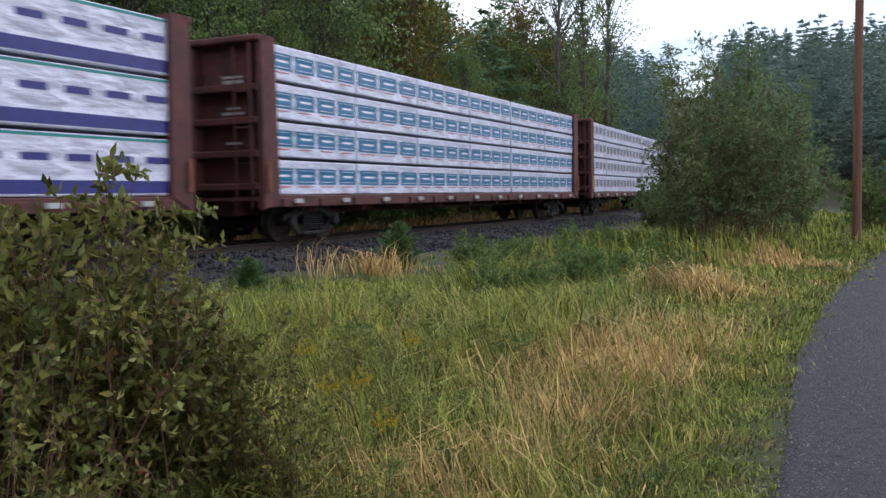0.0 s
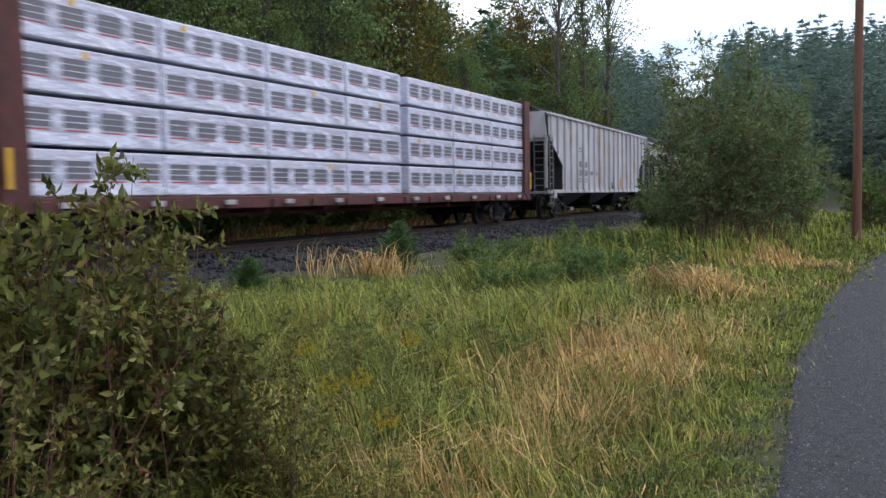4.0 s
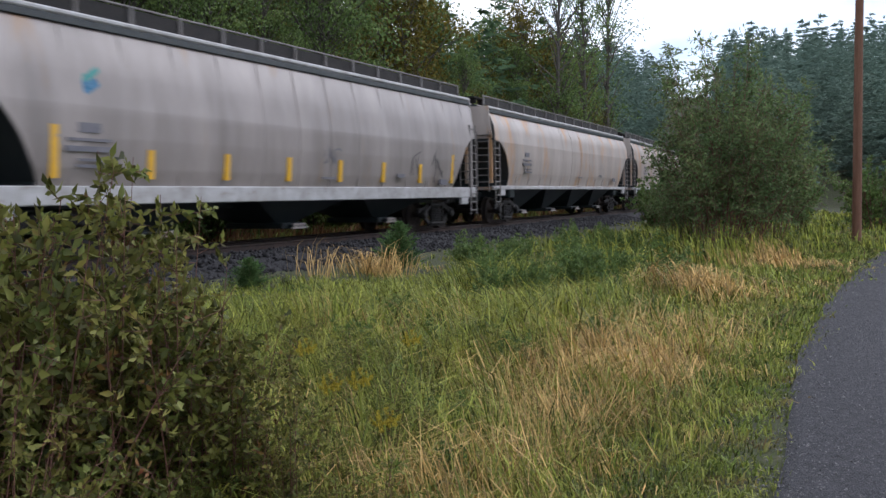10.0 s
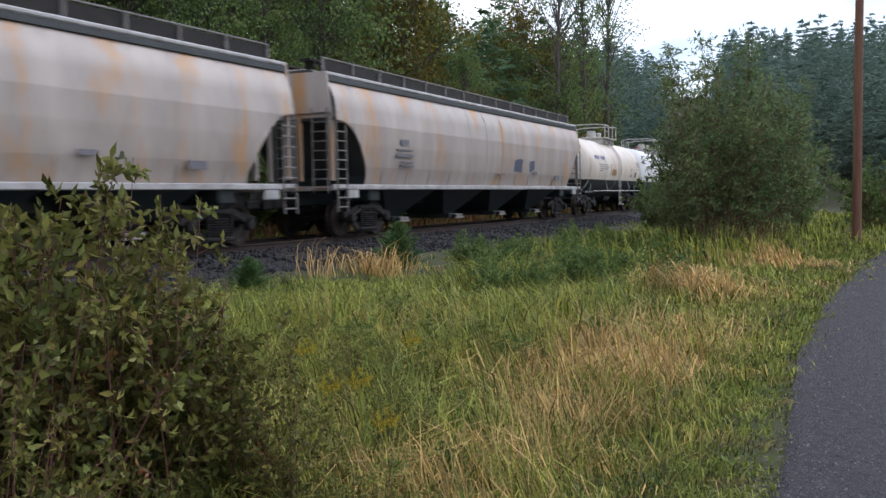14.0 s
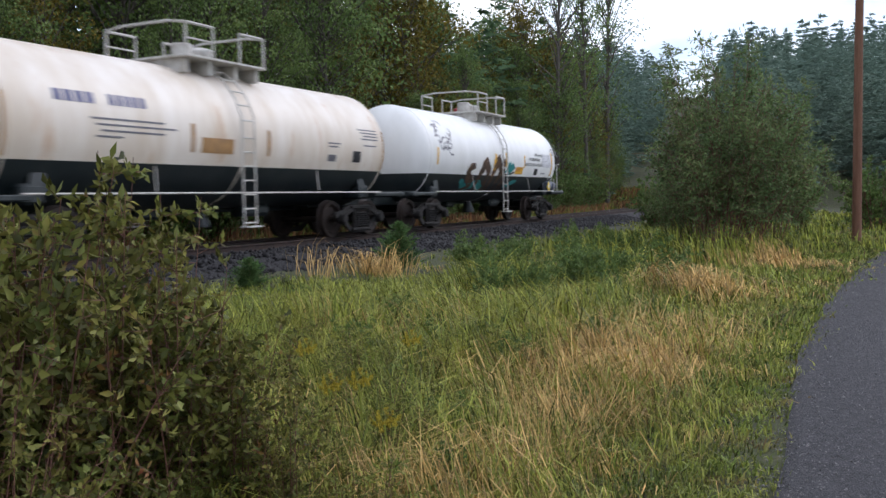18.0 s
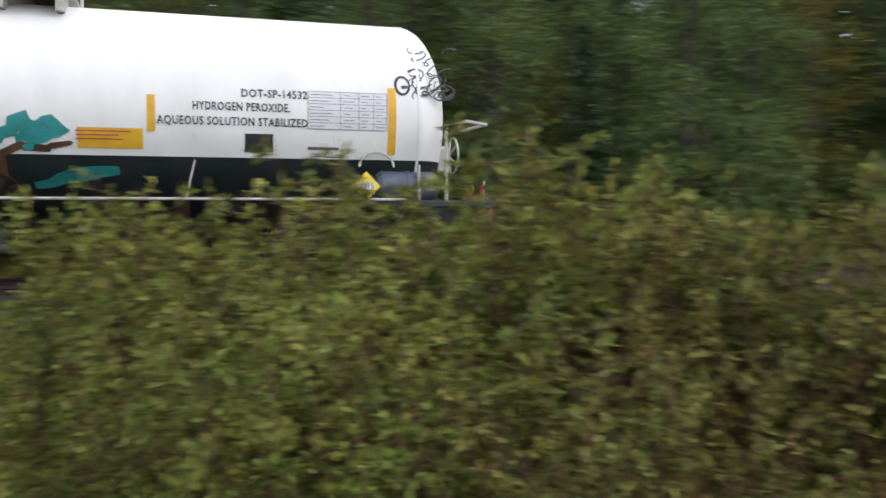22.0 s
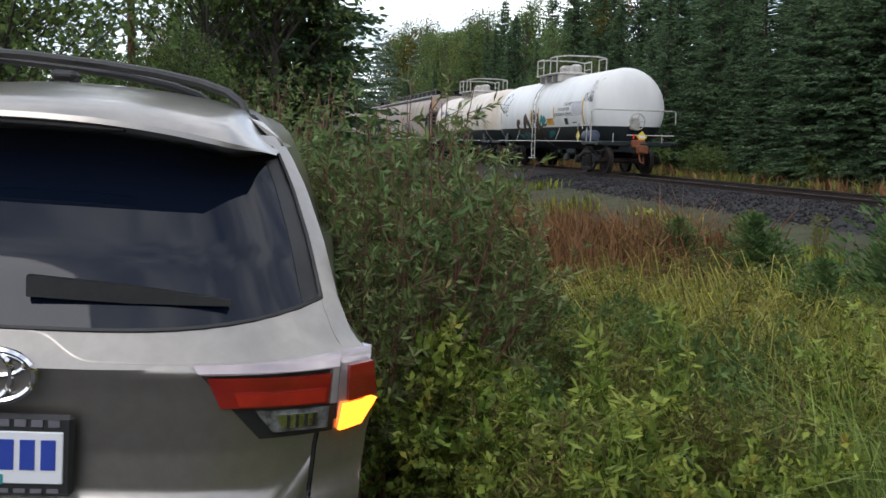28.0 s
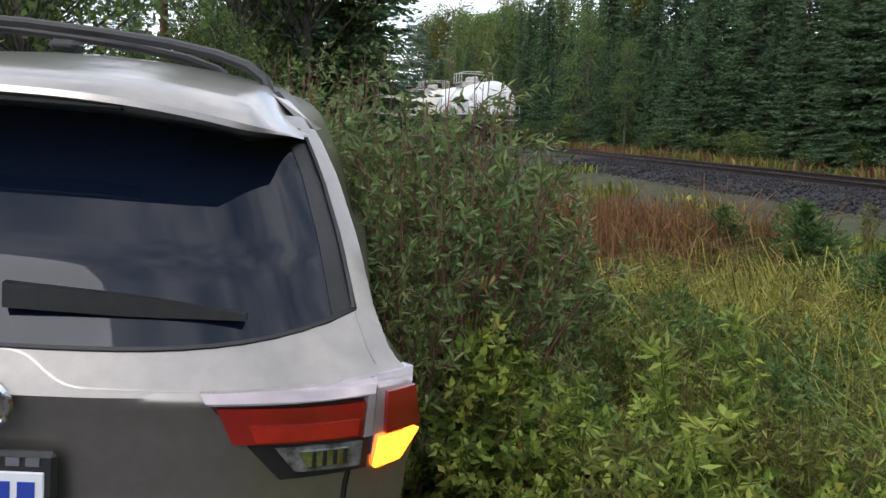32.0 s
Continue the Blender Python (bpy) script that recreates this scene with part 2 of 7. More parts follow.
M_PLATE = mat("white_number_plate", (0.72, 0.73, 0.75), None, 4, 0.4)
M_BLUEINK = mat("blue_plate_bars", (0.02, 0.05, 0.32), None, 4, 0.5)
M_RUBBER = mat("tyre_rubber", (0.015, 0.015, 0.016), (0.03, 0.03, 0.03), 20, 0.9, bump=0.3)
M_TEALG = mat("teal_spray_paint", (0.03, 0.30, 0.30), (0.02, 0.2, 0.2), 3, 0.5)
M_OCHRE = mat("dirty_ochre_reflector", (0.40, 0.22, 0.08), (0.28, 0.16, 0.07), 5, 0.6)
M_BROWNG = mat("brown_spray_paint", (0.13, 0.065, 0.03), (0.035, 0.024, 0.02), 2.2, 0.5)
M_MEADOW = mat("yellow_green_grass_blade", (0.18, 0.205, 0.036), (0.36, 0.32, 0.070), 1.2, 0.55, island=0.7, trans=0.3)
M_CLOVER = mat("verge_clover_leaf", (0.10, 0.15, 0.024), (0.22, 0.25, 0.048), 1.6, 0.55, island=0.75, trans=0.3, c3=(0.25, 0.175, 0.075), s3=1.9, k3=0.51)
M_LITTER = mat("brown_leaf_litter", (0.16, 0.09, 0.045), (0.26, 0.17, 0.08), 3, 0.9, island=0.5)
M_GRAVEL = mat("loose_grey_gravel", (0.10, 0.098, 0.10), (0.22, 0.21, 0.205), 40, 0.9, island=0.5)
M_LADDER = mat("weathered_grey_steel", (0.20, 0.19, 0.185), (0.11, 0.095, 0.085), 4, 0.6, c3=(0.12, 0.07, 0.04), s3=6, k3=0.6)
M_SHRUBG = mat("green_wild_rose_leaf", (0.115, 0.165, 0.034), (0.235, 0.235, 0.052), 2.2, 0.45, island=0.7, trans=0.35, c3=(0.24, 0.085, 0.035), s3=3.8, k3=0.61)


# ---- building blocks ----
class G:
    """Collects vertices and faces for one mesh."""

    def __init__(self):
        self.v, self.f = [], []

    def add(self, vs, fs):
        k = len(self.v)
        self.v += [tuple(p) for p in vs]
        self.f += [tuple(i + k for i in f) for f in fs]
        return self

    def box(self, c, s, b=0.0, m=None):
        hx, hy, hz = s[0] / 2, s[1] / 2, s[2] / 2
        b = min(b, 0.45 * min(s))
        if b <= 0:
            vs = [(x, y, z) for x in (-hx, hx) for y in (-hy, hy) for z in (-hz, hz)]
            fs = [(0, 1, 3, 2), (4, 6, 7, 5), (0, 4, 5, 1), (2, 3, 7, 6), (0, 2, 6, 4), (1, 5, 7, 3)]
        else:
            vs, ix = [], {}
            for i in (-1, 1):
                for j in (-1, 1):
                    for k in (-1, 1):
                        for a in range(3):
                            ix[i, j, k, a] = len(vs)
                            vs.append((i * (hx - (b if a != 0 else 0)), j * (hy - (b if a != 1 else 0)), k * (hz - (b if a != 2 else 0))))
            fs = []
            sg = (-1, 1)
            for i in sg:
                fs.append([ix[i, j, k, 0] for j, k in ((-1, -1), (1, -1), (1, 1), (-1, 1))][:: i])
                fs.append([ix[j, i, k, 1] for j, k in ((-1, -1), (-1, 1), (1, 1), (1, -1))][:: i])
                fs.append([ix[j, k, i, 2] for j, k in ((-1, -1), (1, -1), (1, 1), (-1, 1))][:: i])
                for j in sg:
                    fs.append([ix[i, j, -1, 0], ix[i, j, 1, 0], ix[i, j, 1, 1], ix[i, j, -1, 1]][:: i * j])
                    fs.append([ix[i, -1, j, 0], ix[i, -1, j, 2], ix[i, 1, j, 2], ix[i, 1, j, 0]][:: i * j])
                    fs.append([ix[-1, i, j, 1], ix[1, i, j, 1], ix[1, i, j, 2], ix[-1, i, j, 2]][:: i * j])
                    for k in sg:
                        fs.append([ix[i, j, k, 0], ix[i, j, k, 1], ix[i, j, k, 2]][:: i * j * k])
        o = Vector(c)
        vs = [(m @ Vector(p) if m else Vector(p)) + o for p in vs]
        return self.add(vs, fs)

    def tube(self, pts, r, n=6, r2=None):
        pts = [Vector(p) for p in pts]
        vs, fs = [], []
        for i, p in enumerate(pts):
            d = (pts[min(i + 1, len(pts) - 1)] - pts[max(i - 1, 0)]).normalized()
            a = d.cross(Vector((0, 0, 1)) if abs(d.z) < 0.9 else Vector((1, 0, 0))).normalized()
            c = d.cross(a)
            q = r if r2 is None else r + (r2 - r) * i / max(1, len(pts) - 1)
            vs += [p + (a * math.cos(t) + c * math.sin(t)) * q for t in (2 * math.pi * j / n for j in range(n))]
        for i in range(len(pts) - 1):
            for j in range(n):
                k = (j + 1) % n
                fs.append((i * n + j, i * n + k, i * n + n + k, i * n + n + j))
        fs.append(tuple(range(n))[::-1])
        fs.append(tuple((len(pts) - 1) * n + j for j in range(n)))
        return self.add(vs, fs)

    def lathe(self, prof, c=(0, 0, 0), axis="x", n=32):
        """prof: (along, radius) pairs, turned about the axis through c."""
        vs, fs = [], []
        for a, r in prof:
            for j in range(n):
                t = 2 * math.pi * j / n
                u, w = r * math.cos(t), r * math.sin(t)
                vs.append({"x": (c[0] + a, c[1] + u, c[2] + w), "y": (c[0] + w, c[1] + a, c[2] + u), "z": (c[0] + u, c[1] + w, c[2] + a)}[axis])
        for i in range(len(prof) - 1):
            for j in range(n):
                k = (j + 1) % n
                fs.append((i * n + j, i * n + k, i * n + n + k, i * n + n + j))
        fs.append(tuple(range(n))[::-1])
        fs.append(tuple((len(prof) - 1) * n + j for j in range(n)))
        return self.add(vs, fs)

    def loft(self, secs, caps=True):
        n = len(secs[0])
        vs = [p for s in secs for p in s]
        fs = []
        for i in range(len(secs) - 1):
            for j in range(n):
                k = (j + 1) % n
                fs.append((i * n + j, i * n + k, i * n + n + k, i * n + n + j))
        if caps:
            fs.append(tuple(range(n))[::-1])
            fs.append(tuple((len(secs) - 1) * n + j for j in range(n)))
        return self.add(vs, fs)

    def slab(self, poly, d):
        """A polygon of 3D points thickened by the vector d."""
        d = Vector(d)
        n = len(poly)
        vs = [Vector(p) for p in poly] + [Vector(p) + d for p in poly]
        fs = [tuple(range(n))[::-1], tuple(range(n, 2 * n))] + [(i, (i + 1) % n, n + (i + 1) % n, n + i) for i in range(n)]
        return self.add(vs, fs)

    def sheet(self, rows):
        m = len(rows[0])
        return self.add([p for r in rows for p in r], [(i * m + j, i * m + j + 1, i * m + m + j + 1, i * m + m + j) for i in range(len(rows) - 1) for j in range(m - 1)])

    def mesh(self, name, material, sharp=35):
        me = bpy.data.meshes.new(name)
        me.from_pydata(self.v, [], self.f)
        bm = bmesh.new()
        bm.from_mesh(me)
        bmesh.ops.recalc_face_normals(bm, faces=bm.faces)
        bm.to_mesh(me)
        bm.free()
        if sharp:
            me.polygons.foreach_set("use_smooth", [True] * len(me.polygons))
            me.set_sharp_from_angle(angle=radians(sharp))
        me.materials.append(material)
        return me


def part(name, g, material, parent, label="", sharp=35, at=None):
    """Links a mesh as one object under a thing or part."""
    me = g.mesh(name, material, sharp) if isinstance(g, G) else g
    ob = new(name, me)
    ob.parent = parent
    if at:
        ob.matrix_basis = at
    return tagged(ob, label)


def thing(name, label, category, m=None, group="", kind="", data=None):
    ob = new(name, data)
    if m:
        ob.matrix_basis = m
    return tagged(ob, label, category, group, kind)


def np_mesh(name, V, F, material, smooth=False):
    """A mesh from arrays of vertices and equal-sided faces."""
    me = bpy.data.meshes.new(name)
    V, F = np.asarray(V, np.float32), np.asarray(F, np.int32)
    n, k = F.shape
    me.vertices.add(len(V))
    me.vertices.foreach_set("co", V.ravel())
    me.loops.add(n * k)
    me.loops.foreach_set("vertex_index", F.ravel())
    me.polygons.add(n)
    me.polygons.foreach_set("loop_start", np.arange(0, n * k, k, dtype=np.int32))
    me.polygons.foreach_set("loop_total", np.full(n, k, np.int32))
    if smooth:
        me.polygons.foreach_set("use_smooth", np.ones(n, bool))
    me.update(calc_edges=True)
    me.materials.append(material)
    return me


# ---- the track's line ----
RAIL = 0.618
_g = np.linspace(-260, 260, 5201)
_k = np.clip(_g, -80, 85)
_a = radians(26.20) - 0.00103 * _k - 0.268 * _k * _k / 2e4 + np.where(_g < -80, (_g + 80) * 0.0008, 0)
_x, _y = np.cumsum(np.sin(_a)) * 0.1, np.cumsum(np.cos(_a)) * 0.1
_x, _y = _x - np.interp(0, _g, _x) - 4.991, _y - np.interp(0, _g, _y) + 19.941


def on_track(s, lat=0.0):
    """Ground place at arc length s, lat metres towards the path, and the heading (clockwise from +Y)."""
    x, y, a = np.interp(s, _g, _x), np.interp(s, _g, _y), np.interp(s, _g, _a)
    return x + np.cos(a) * lat, y - np.sin(a) * lat, a


def polar(az, d):
    return d * math.sin(radians(az)), d * math.cos(radians(az))


def to_track(x, y):
    """Arc length and offset of ground places (arrays)."""
    x, y = np.atleast_1d(np.asarray(x, float)), np.atleast_1d(np.asarray(y, float))
    s = (x + 4.991) * math.sin(radians(26.2)) + (y - 19.941) * math.cos(radians(26.2))
    for _ in range(4):
        tx, ty, a = on_track(s)
        s = s + (x - tx) * np.sin(a) + (y - ty) * np.cos(a)
    tx, ty, a = on_track(s)
    return s, (x - tx) * np.cos(a) - (y - ty) * np.sin(a)


def ground_z(x, y):
    """Height of the ground: level at the path, a shallow dip, a bed for the track."""
    s, lat = to_track(x, y)
    z = np.interp(np.abs(lat), [0, 2.6, 4.0, 6.5, 9.5, 12.3, 40, 400], [0.25, 0.25, 0.10, -0.10, -0.06, -0.02, 0.0, 0.0])
    z = np.where(lat < 0, np.interp(-lat, [0, 2.6, 5, 8, 400], [0.25, 0.25, 0.12, 0.2, 0.6]), z)
    d, az = np.hypot(x, y), np.degrees(np.arctan2(x, y))
    z = z + np.clip(d - 85, 0, 205) * 0.155 * np.clip((az - 2) / 8, 0, 1) * np.clip((75 - az) / 20, 0, 1)
    rise = np.clip((-lat - 26) / 34, 0, 1)
    z = z + 17 * rise * rise * (3 - 2 * rise) * np.clip((1 - az) / 8, 0, 1) * np.clip((az + 128) / 8, 0, 1)
    bumps = 0.06 * np.sin(x * 1.3 + 0.7 * y) * np.cos(y * 1.1 - 0.5 * x)
    quiet = np.clip((12.4 - lat) / 2, 0, 1) * np.clip((np.abs(lat) - 3.5) / 2, 0, 1)
    return z + bumps * quiet


def lane_bend(s):
    """How far the lane's edge swings away from the railway."""
    s = np.asarray(s, float)
    near = np.interp(s, [-12, -9, -6.5, -2, 3, 7, 11], [0.0, -0.09, -0.30, -0.32, -0.10, 0.15, 0.5])
    return near + 0.10 * np.maximum(0, s - 11) + 0.006 * np.maximum(0, s - 11) ** 2 + 0.06 * np.maximum(0, -s - 24) ** 2


def lane_wave(s):
    return 0.05 * np.sin(s * 0.9) + 0.05 * np.sin(s * 2.3)


def axis_steps(lo, hi, step):
    near = np.arange(lo, hi + step, step)
    far = hi + np.cumsum(np.geomspace(step, 400, 26))
    return np.concatenate([lo - (far[::-1] - hi), near, far])


def make_land():
    gx, gy = axis_steps(-60, 40, 1.0), axis_steps(-80, 90, 1.0)
    X, Y = np.meshgrid(gx, gy)
    Z = ground_z(X.ravel(), Y.ravel())
    n = len(gx)
    i = np.arange(len(gy) - 1)[:, None] * n + np.arange(n - 1)[None]
    F = np.stack([i, i + 1, i + n + 1, i + n], -1).reshape(-1, 4)
    me = np_mesh("ground", np.c_[X.ravel(), Y.ravel(), Z], F, M_SOIL, True)
    thing("ground", "mossy soil with grass litter beside the railway", "ground", kind="structure", data=me)

    g = G()
    rows = []
    for s in np.arange(-90, 110.1, 2.0):
        w = float(lane_bend(s) + lane_wave(s))
        r = []
        for lat, z in ((12.85 + w, 0.0), (12.95 + w, 0.035), (13.6 + w, 0.05), (14.7 + w, 0.06), (16.0 + w, 0.045), (16.6 + w, -0.02)):
            x, y, a = on_track(s, lat)
            r.append((x, y, z + float(ground_z(x, y)[0]) * (abs(s) > 40)))
        rows.append(r)
    g.sheet(rows)
    thing("path", "narrow worn asphalt lane with crumbling grassy edge", "path", kind="structure", data=g.mesh("path", M_ASPHALT, 60))

    g = G()
    rows = []
    for s in np.arange(-170, 150.1, 1.0):
        r = []
        for lat, z in ((-3.9, 0.05), (-2.9, 0.22), (-1.9, 0.43), (-1.2, 0.47), (0, 0.45), (1.2, 0.47), (1.9, 0.43), (2.8, 0.24), (3.7, 0.02)):
            x, y, a = on_track(s, lat + 0.08 * math.sin(s * 1.7 + lat))
            r.append((x, y, z + 0.02 * math.sin(s * 3.1 + lat * 4)))
        rows.append(r)
    g.sheet(rows)
    thing("ballast", "dark crushed stone ballast bed under the rails", "ballast", kind="structure", data=g.mesh("ballast", M_BALLASTBED, 60))

    prof = [(-0.07, 0), (0.07, 0), (0.07, 0.012), (0.012, 0.04), (0.010, 0.12), (0.036, 0.135), (0.036, 0.16), (0.028, 0.168), (-0.028, 0.168), (-0.036, 0.16), (-0.036, 0.135), (-0.010, 0.12), (-0.012, 0.04), (-0.07, 0.012)]
    for side in (-0.755, 0.755):
        g, top = G(), G()
        secs, strip = [], []
        for s in np.arange(-170, 150.1, 2.0):
            secs.append([(*on_track(s, side + p)[:2], RAIL - 0.17 + q) for p, q in prof])
            strip.append([(*on_track(s, side + p)[:2], RAIL + 0.0005) for p in (-0.026, 0.026)])
        g.loft(secs)
        top.sheet(strip)
        rail = thing("rail", "rusty steel rail with a polished running head", "rail", group="rails", data=g.mesh("rail", M_RAIL))
        part("running_head", top, M_RAILHEAD, rail, "polished steel running surface")
    tie = G().box((0, 0, 0), (0.23, 2.6, 0.18), 0.012).mesh("tie", M_TIE)
    bed = bpy.data.objects["ballast"]
    rnd = random.Random(4)
    for i in range(280):
        s = -70 + i * 0.52
        x, y, a = on_track(s)
        ob = part("tie", tie, M_TIE, bed)
        ob.matrix_basis = pose(x, y, RAIL - 0.17 - 0.09, rnd.uniform(-1, 1), 0, 90 - math.degrees(a) + rnd.uniform(-2, 2))


make_land()


# ---- the train ----
TRAIN, WHEELSETS = [], []
_late = ((25.5, 198.9), (26.0, 200.4), (26.5, 201.8), (27.5, 205.0), (28.5, 208.6), (29.0, 211.2), (29.5, 213.8), (30.0, 217.0), (30.5, 220.3), (31.0, 224.0), (31.5, 228.0), (32.0, 232.0))


def gone(t):
    """Metres that the train has rolled by t, slowing at the end."""
    if t <= 25.5:
        return 7.770 * t + 0.0022126 * (t - 12) ** 2
    return float(np.interp(t, [a for a, b in _late], [b for a, b in _late])) - 0.36


def car_pose(u, t):
    """Place of a car whose middle is u metres behind the mark."""
    s = u - gone(t)
    x1, y1, _ = on_track(s - 6)
    x2, y2, _ = on_track(s + 6)
    return pose((x1 + x2) / 2, (y1 + y2) / 2, RAIL, 0, 0, math.degrees(math.atan2(y2 - y1, x2 - x1)))


_wheel_mesh = []


def wheel_mesh():
    if not _wheel_mesh:
        g = G()
        for sgn in (-1, 1):
            prof = [(0.0, 0.10), (0.02, 0.11), (0.03, 0.30), (-0.035, 0.37), (-0.035, 0.455), (0.06, 0.457), (0.085, 0.462), (0.10, 0.487), (0.125, 0.487), (0.13, 0.40), (0.07, 0.36), (0.09, 0.14), (0.11, 0.10)]
            g.lathe([(-sgn * a, r) for a, r in prof], (0, sgn * 0.80, 0), "y", 28)
        g.lathe([(-1.02, 0.07), (-1.0, 0.085), (1.0, 0.085), (1.02, 0.07)], (0, 0, 0), "y", 10)
        _wheel_mesh.append(g.mesh("wheelset", M_TYRESTEEL))
    return _wheel_mesh[0]


_bogie = {}


def bogie(parent, x, colour=None):
    """A three-piece truck: two side frames, bolster, springs and two wheelsets."""
    if not _bogie:
        f = G()
        for pts in ([(-1.15, 0.62), (-0.85, 0.66), (-0.45, 0.80), (0.45, 0.80), (0.85, 0.66), (1.15, 0.62), (1.15, 0.49), (0.85, 0.53), (0.42, 0.66), (-0.42, 0.66), (-0.85, 0.53), (-1.15, 0.49)],
                    [(-1.02, 0.52), (-1.02, 0.40), (-0.78, 0.35), (-0.46, 0.10), (0.46, 0.10), (0.78, 0.35), (1.02, 0.40), (1.02, 0.52), (0.74, 0.47), (0.40, 0.23), (-0.40, 0.23), (-0.74, 0.47)]):
            f.slab([(a, -0.09, b) for a, b in pts], (0, 0.07, 0))
        for a in (-0.89, 0.89):
            f.lathe([(-0.20, 0.05), (-0.19, 0.11), (-0.08, 0.13), (0.0, 0.13)], (a, -0.03, 0.46), "y", 14)
        f.box((-0.62, -0.11, 0.60), (0.5, 0.07, 0.09), 0.02, Matrix.Rotation(radians(-22), 3, "Y"))
        f.box((0.62, -0.11, 0.60), (0.5, 0.07, 0.09), 0.02, Matrix.Rotation(radians(22), 3, "Y"))
        f.box((0, -0.10, 0.74), (0.95, 0.10, 0.10), 0.02)
        f.box((0, -0.10, 0.18), (0.9, 0.12, 0.08), 0.02)
        for a in (-0.34, 0.34):
            f.box((a, -0.10, 0.46), (0.07, 0.10, 0.56), 0.02)
        _bogie["frame"] = f.mesh("side_frame", M_STEEL)
        sp = G()
        sp.lathe([(0.0, 0.05)] + [(k * 0.013, 0.078 if k % 4 in (1, 2) else 0.058) for k in range(1, 28)] + [(0.364, 0.05)], (0, -0.10, 0.25), "z", 10)
        _bogie["spring"] = sp.mesh("spring", M_STEEL)
        b = G().box((0, 0, 0.62), (0.42, 2.1, 0.24), 0.04)
        b.lathe([(0.72, 0.19), (0.80, 0.19), (0.84, 0.15)], (0, 0, 0), "z", 16)
        for a in (-0.42, 0.42):
            b.box((a, 0, 0.42), (0.12, 1.5, 0.10), 0.02)
        _bogie["bolster"] = b.mesh("bolster", M_STEEL)
    bg = part("truck", _bogie["bolster"], M_STEEL, parent, "grimy cast steel truck bolster", at=pose(x, 0, 0))
    for s in (-1, 1):
        part("side_frame", _bogie["frame"], M_STEEL, bg, at=pose(0, s * 1.02, 0, 0, 0, 0 if s < 0 else 180))
        for a in (-0.16, 0.0, 0.16):
            part("spring", _bogie["spring"], M_STEEL, bg, at=pose(a, s * 1.02, 0, 0, 0, 0 if s < 0 else 180))
    for a in (-0.89, 0.89):
        w = part("wheelset", wheel_mesh(), M_TYRESTEEL, bg, at=pose(a, 0, 0.457))
        WHEELSETS.append((w, a))


def coupler(parent, x, sgn, m=None, length=0.75):
    g = G().box((x - sgn * 0.1, 0, 0.85), (length, 0.16, 0.20), 0.03)
    k = x + sgn * (length / 2)
    g.box((k - sgn * 0.05, 0.05, 0.86), (0.26, 0.34, 0.30), 0.06)
    g.box((k + sgn * 0.10, -0.12, 0.86), (0.16, 0.12, 0.28), 0.04)
    g.box((k + sgn * 0.04, 0.20, 0.86), (0.22, 0.10, 0.26), 0.03)
    return part("coupler", g, m or M_STEEL, parent, "" if m is None else "rust-orange knuckle coupler")


def ladder(g, p0, p1, out, rungs, w=0.42, r=0.018, along=(1, 0, 0)):
    """Two stiles from p0 up to p1 with rungs between them."""
    p0, p1, al = Vector(p0), Vector(p1), Vector(along) * w / 2
    for k in (-1, 1):
        g.tube([p0 + al * k, p1 + al * k], r * 1.3, 5)
    for i in range(rungs):
        q = p0 + (p1 - p0) * ((i + 0.5) / rungs)
        g.tube([q - al, q + al], r, 5)
    return g


_prints = {}


def print_mesh(name, w, hh, m):
    """A thin printed patch; alike patches share one mesh."""
    key = (name, round(w, 3), hh, m.name)
    if key not in _prints:
        _prints[key] = G().box((0, 0, 0), (w, 0.006, hh)).mesh(name, m)
    return _prints[key]


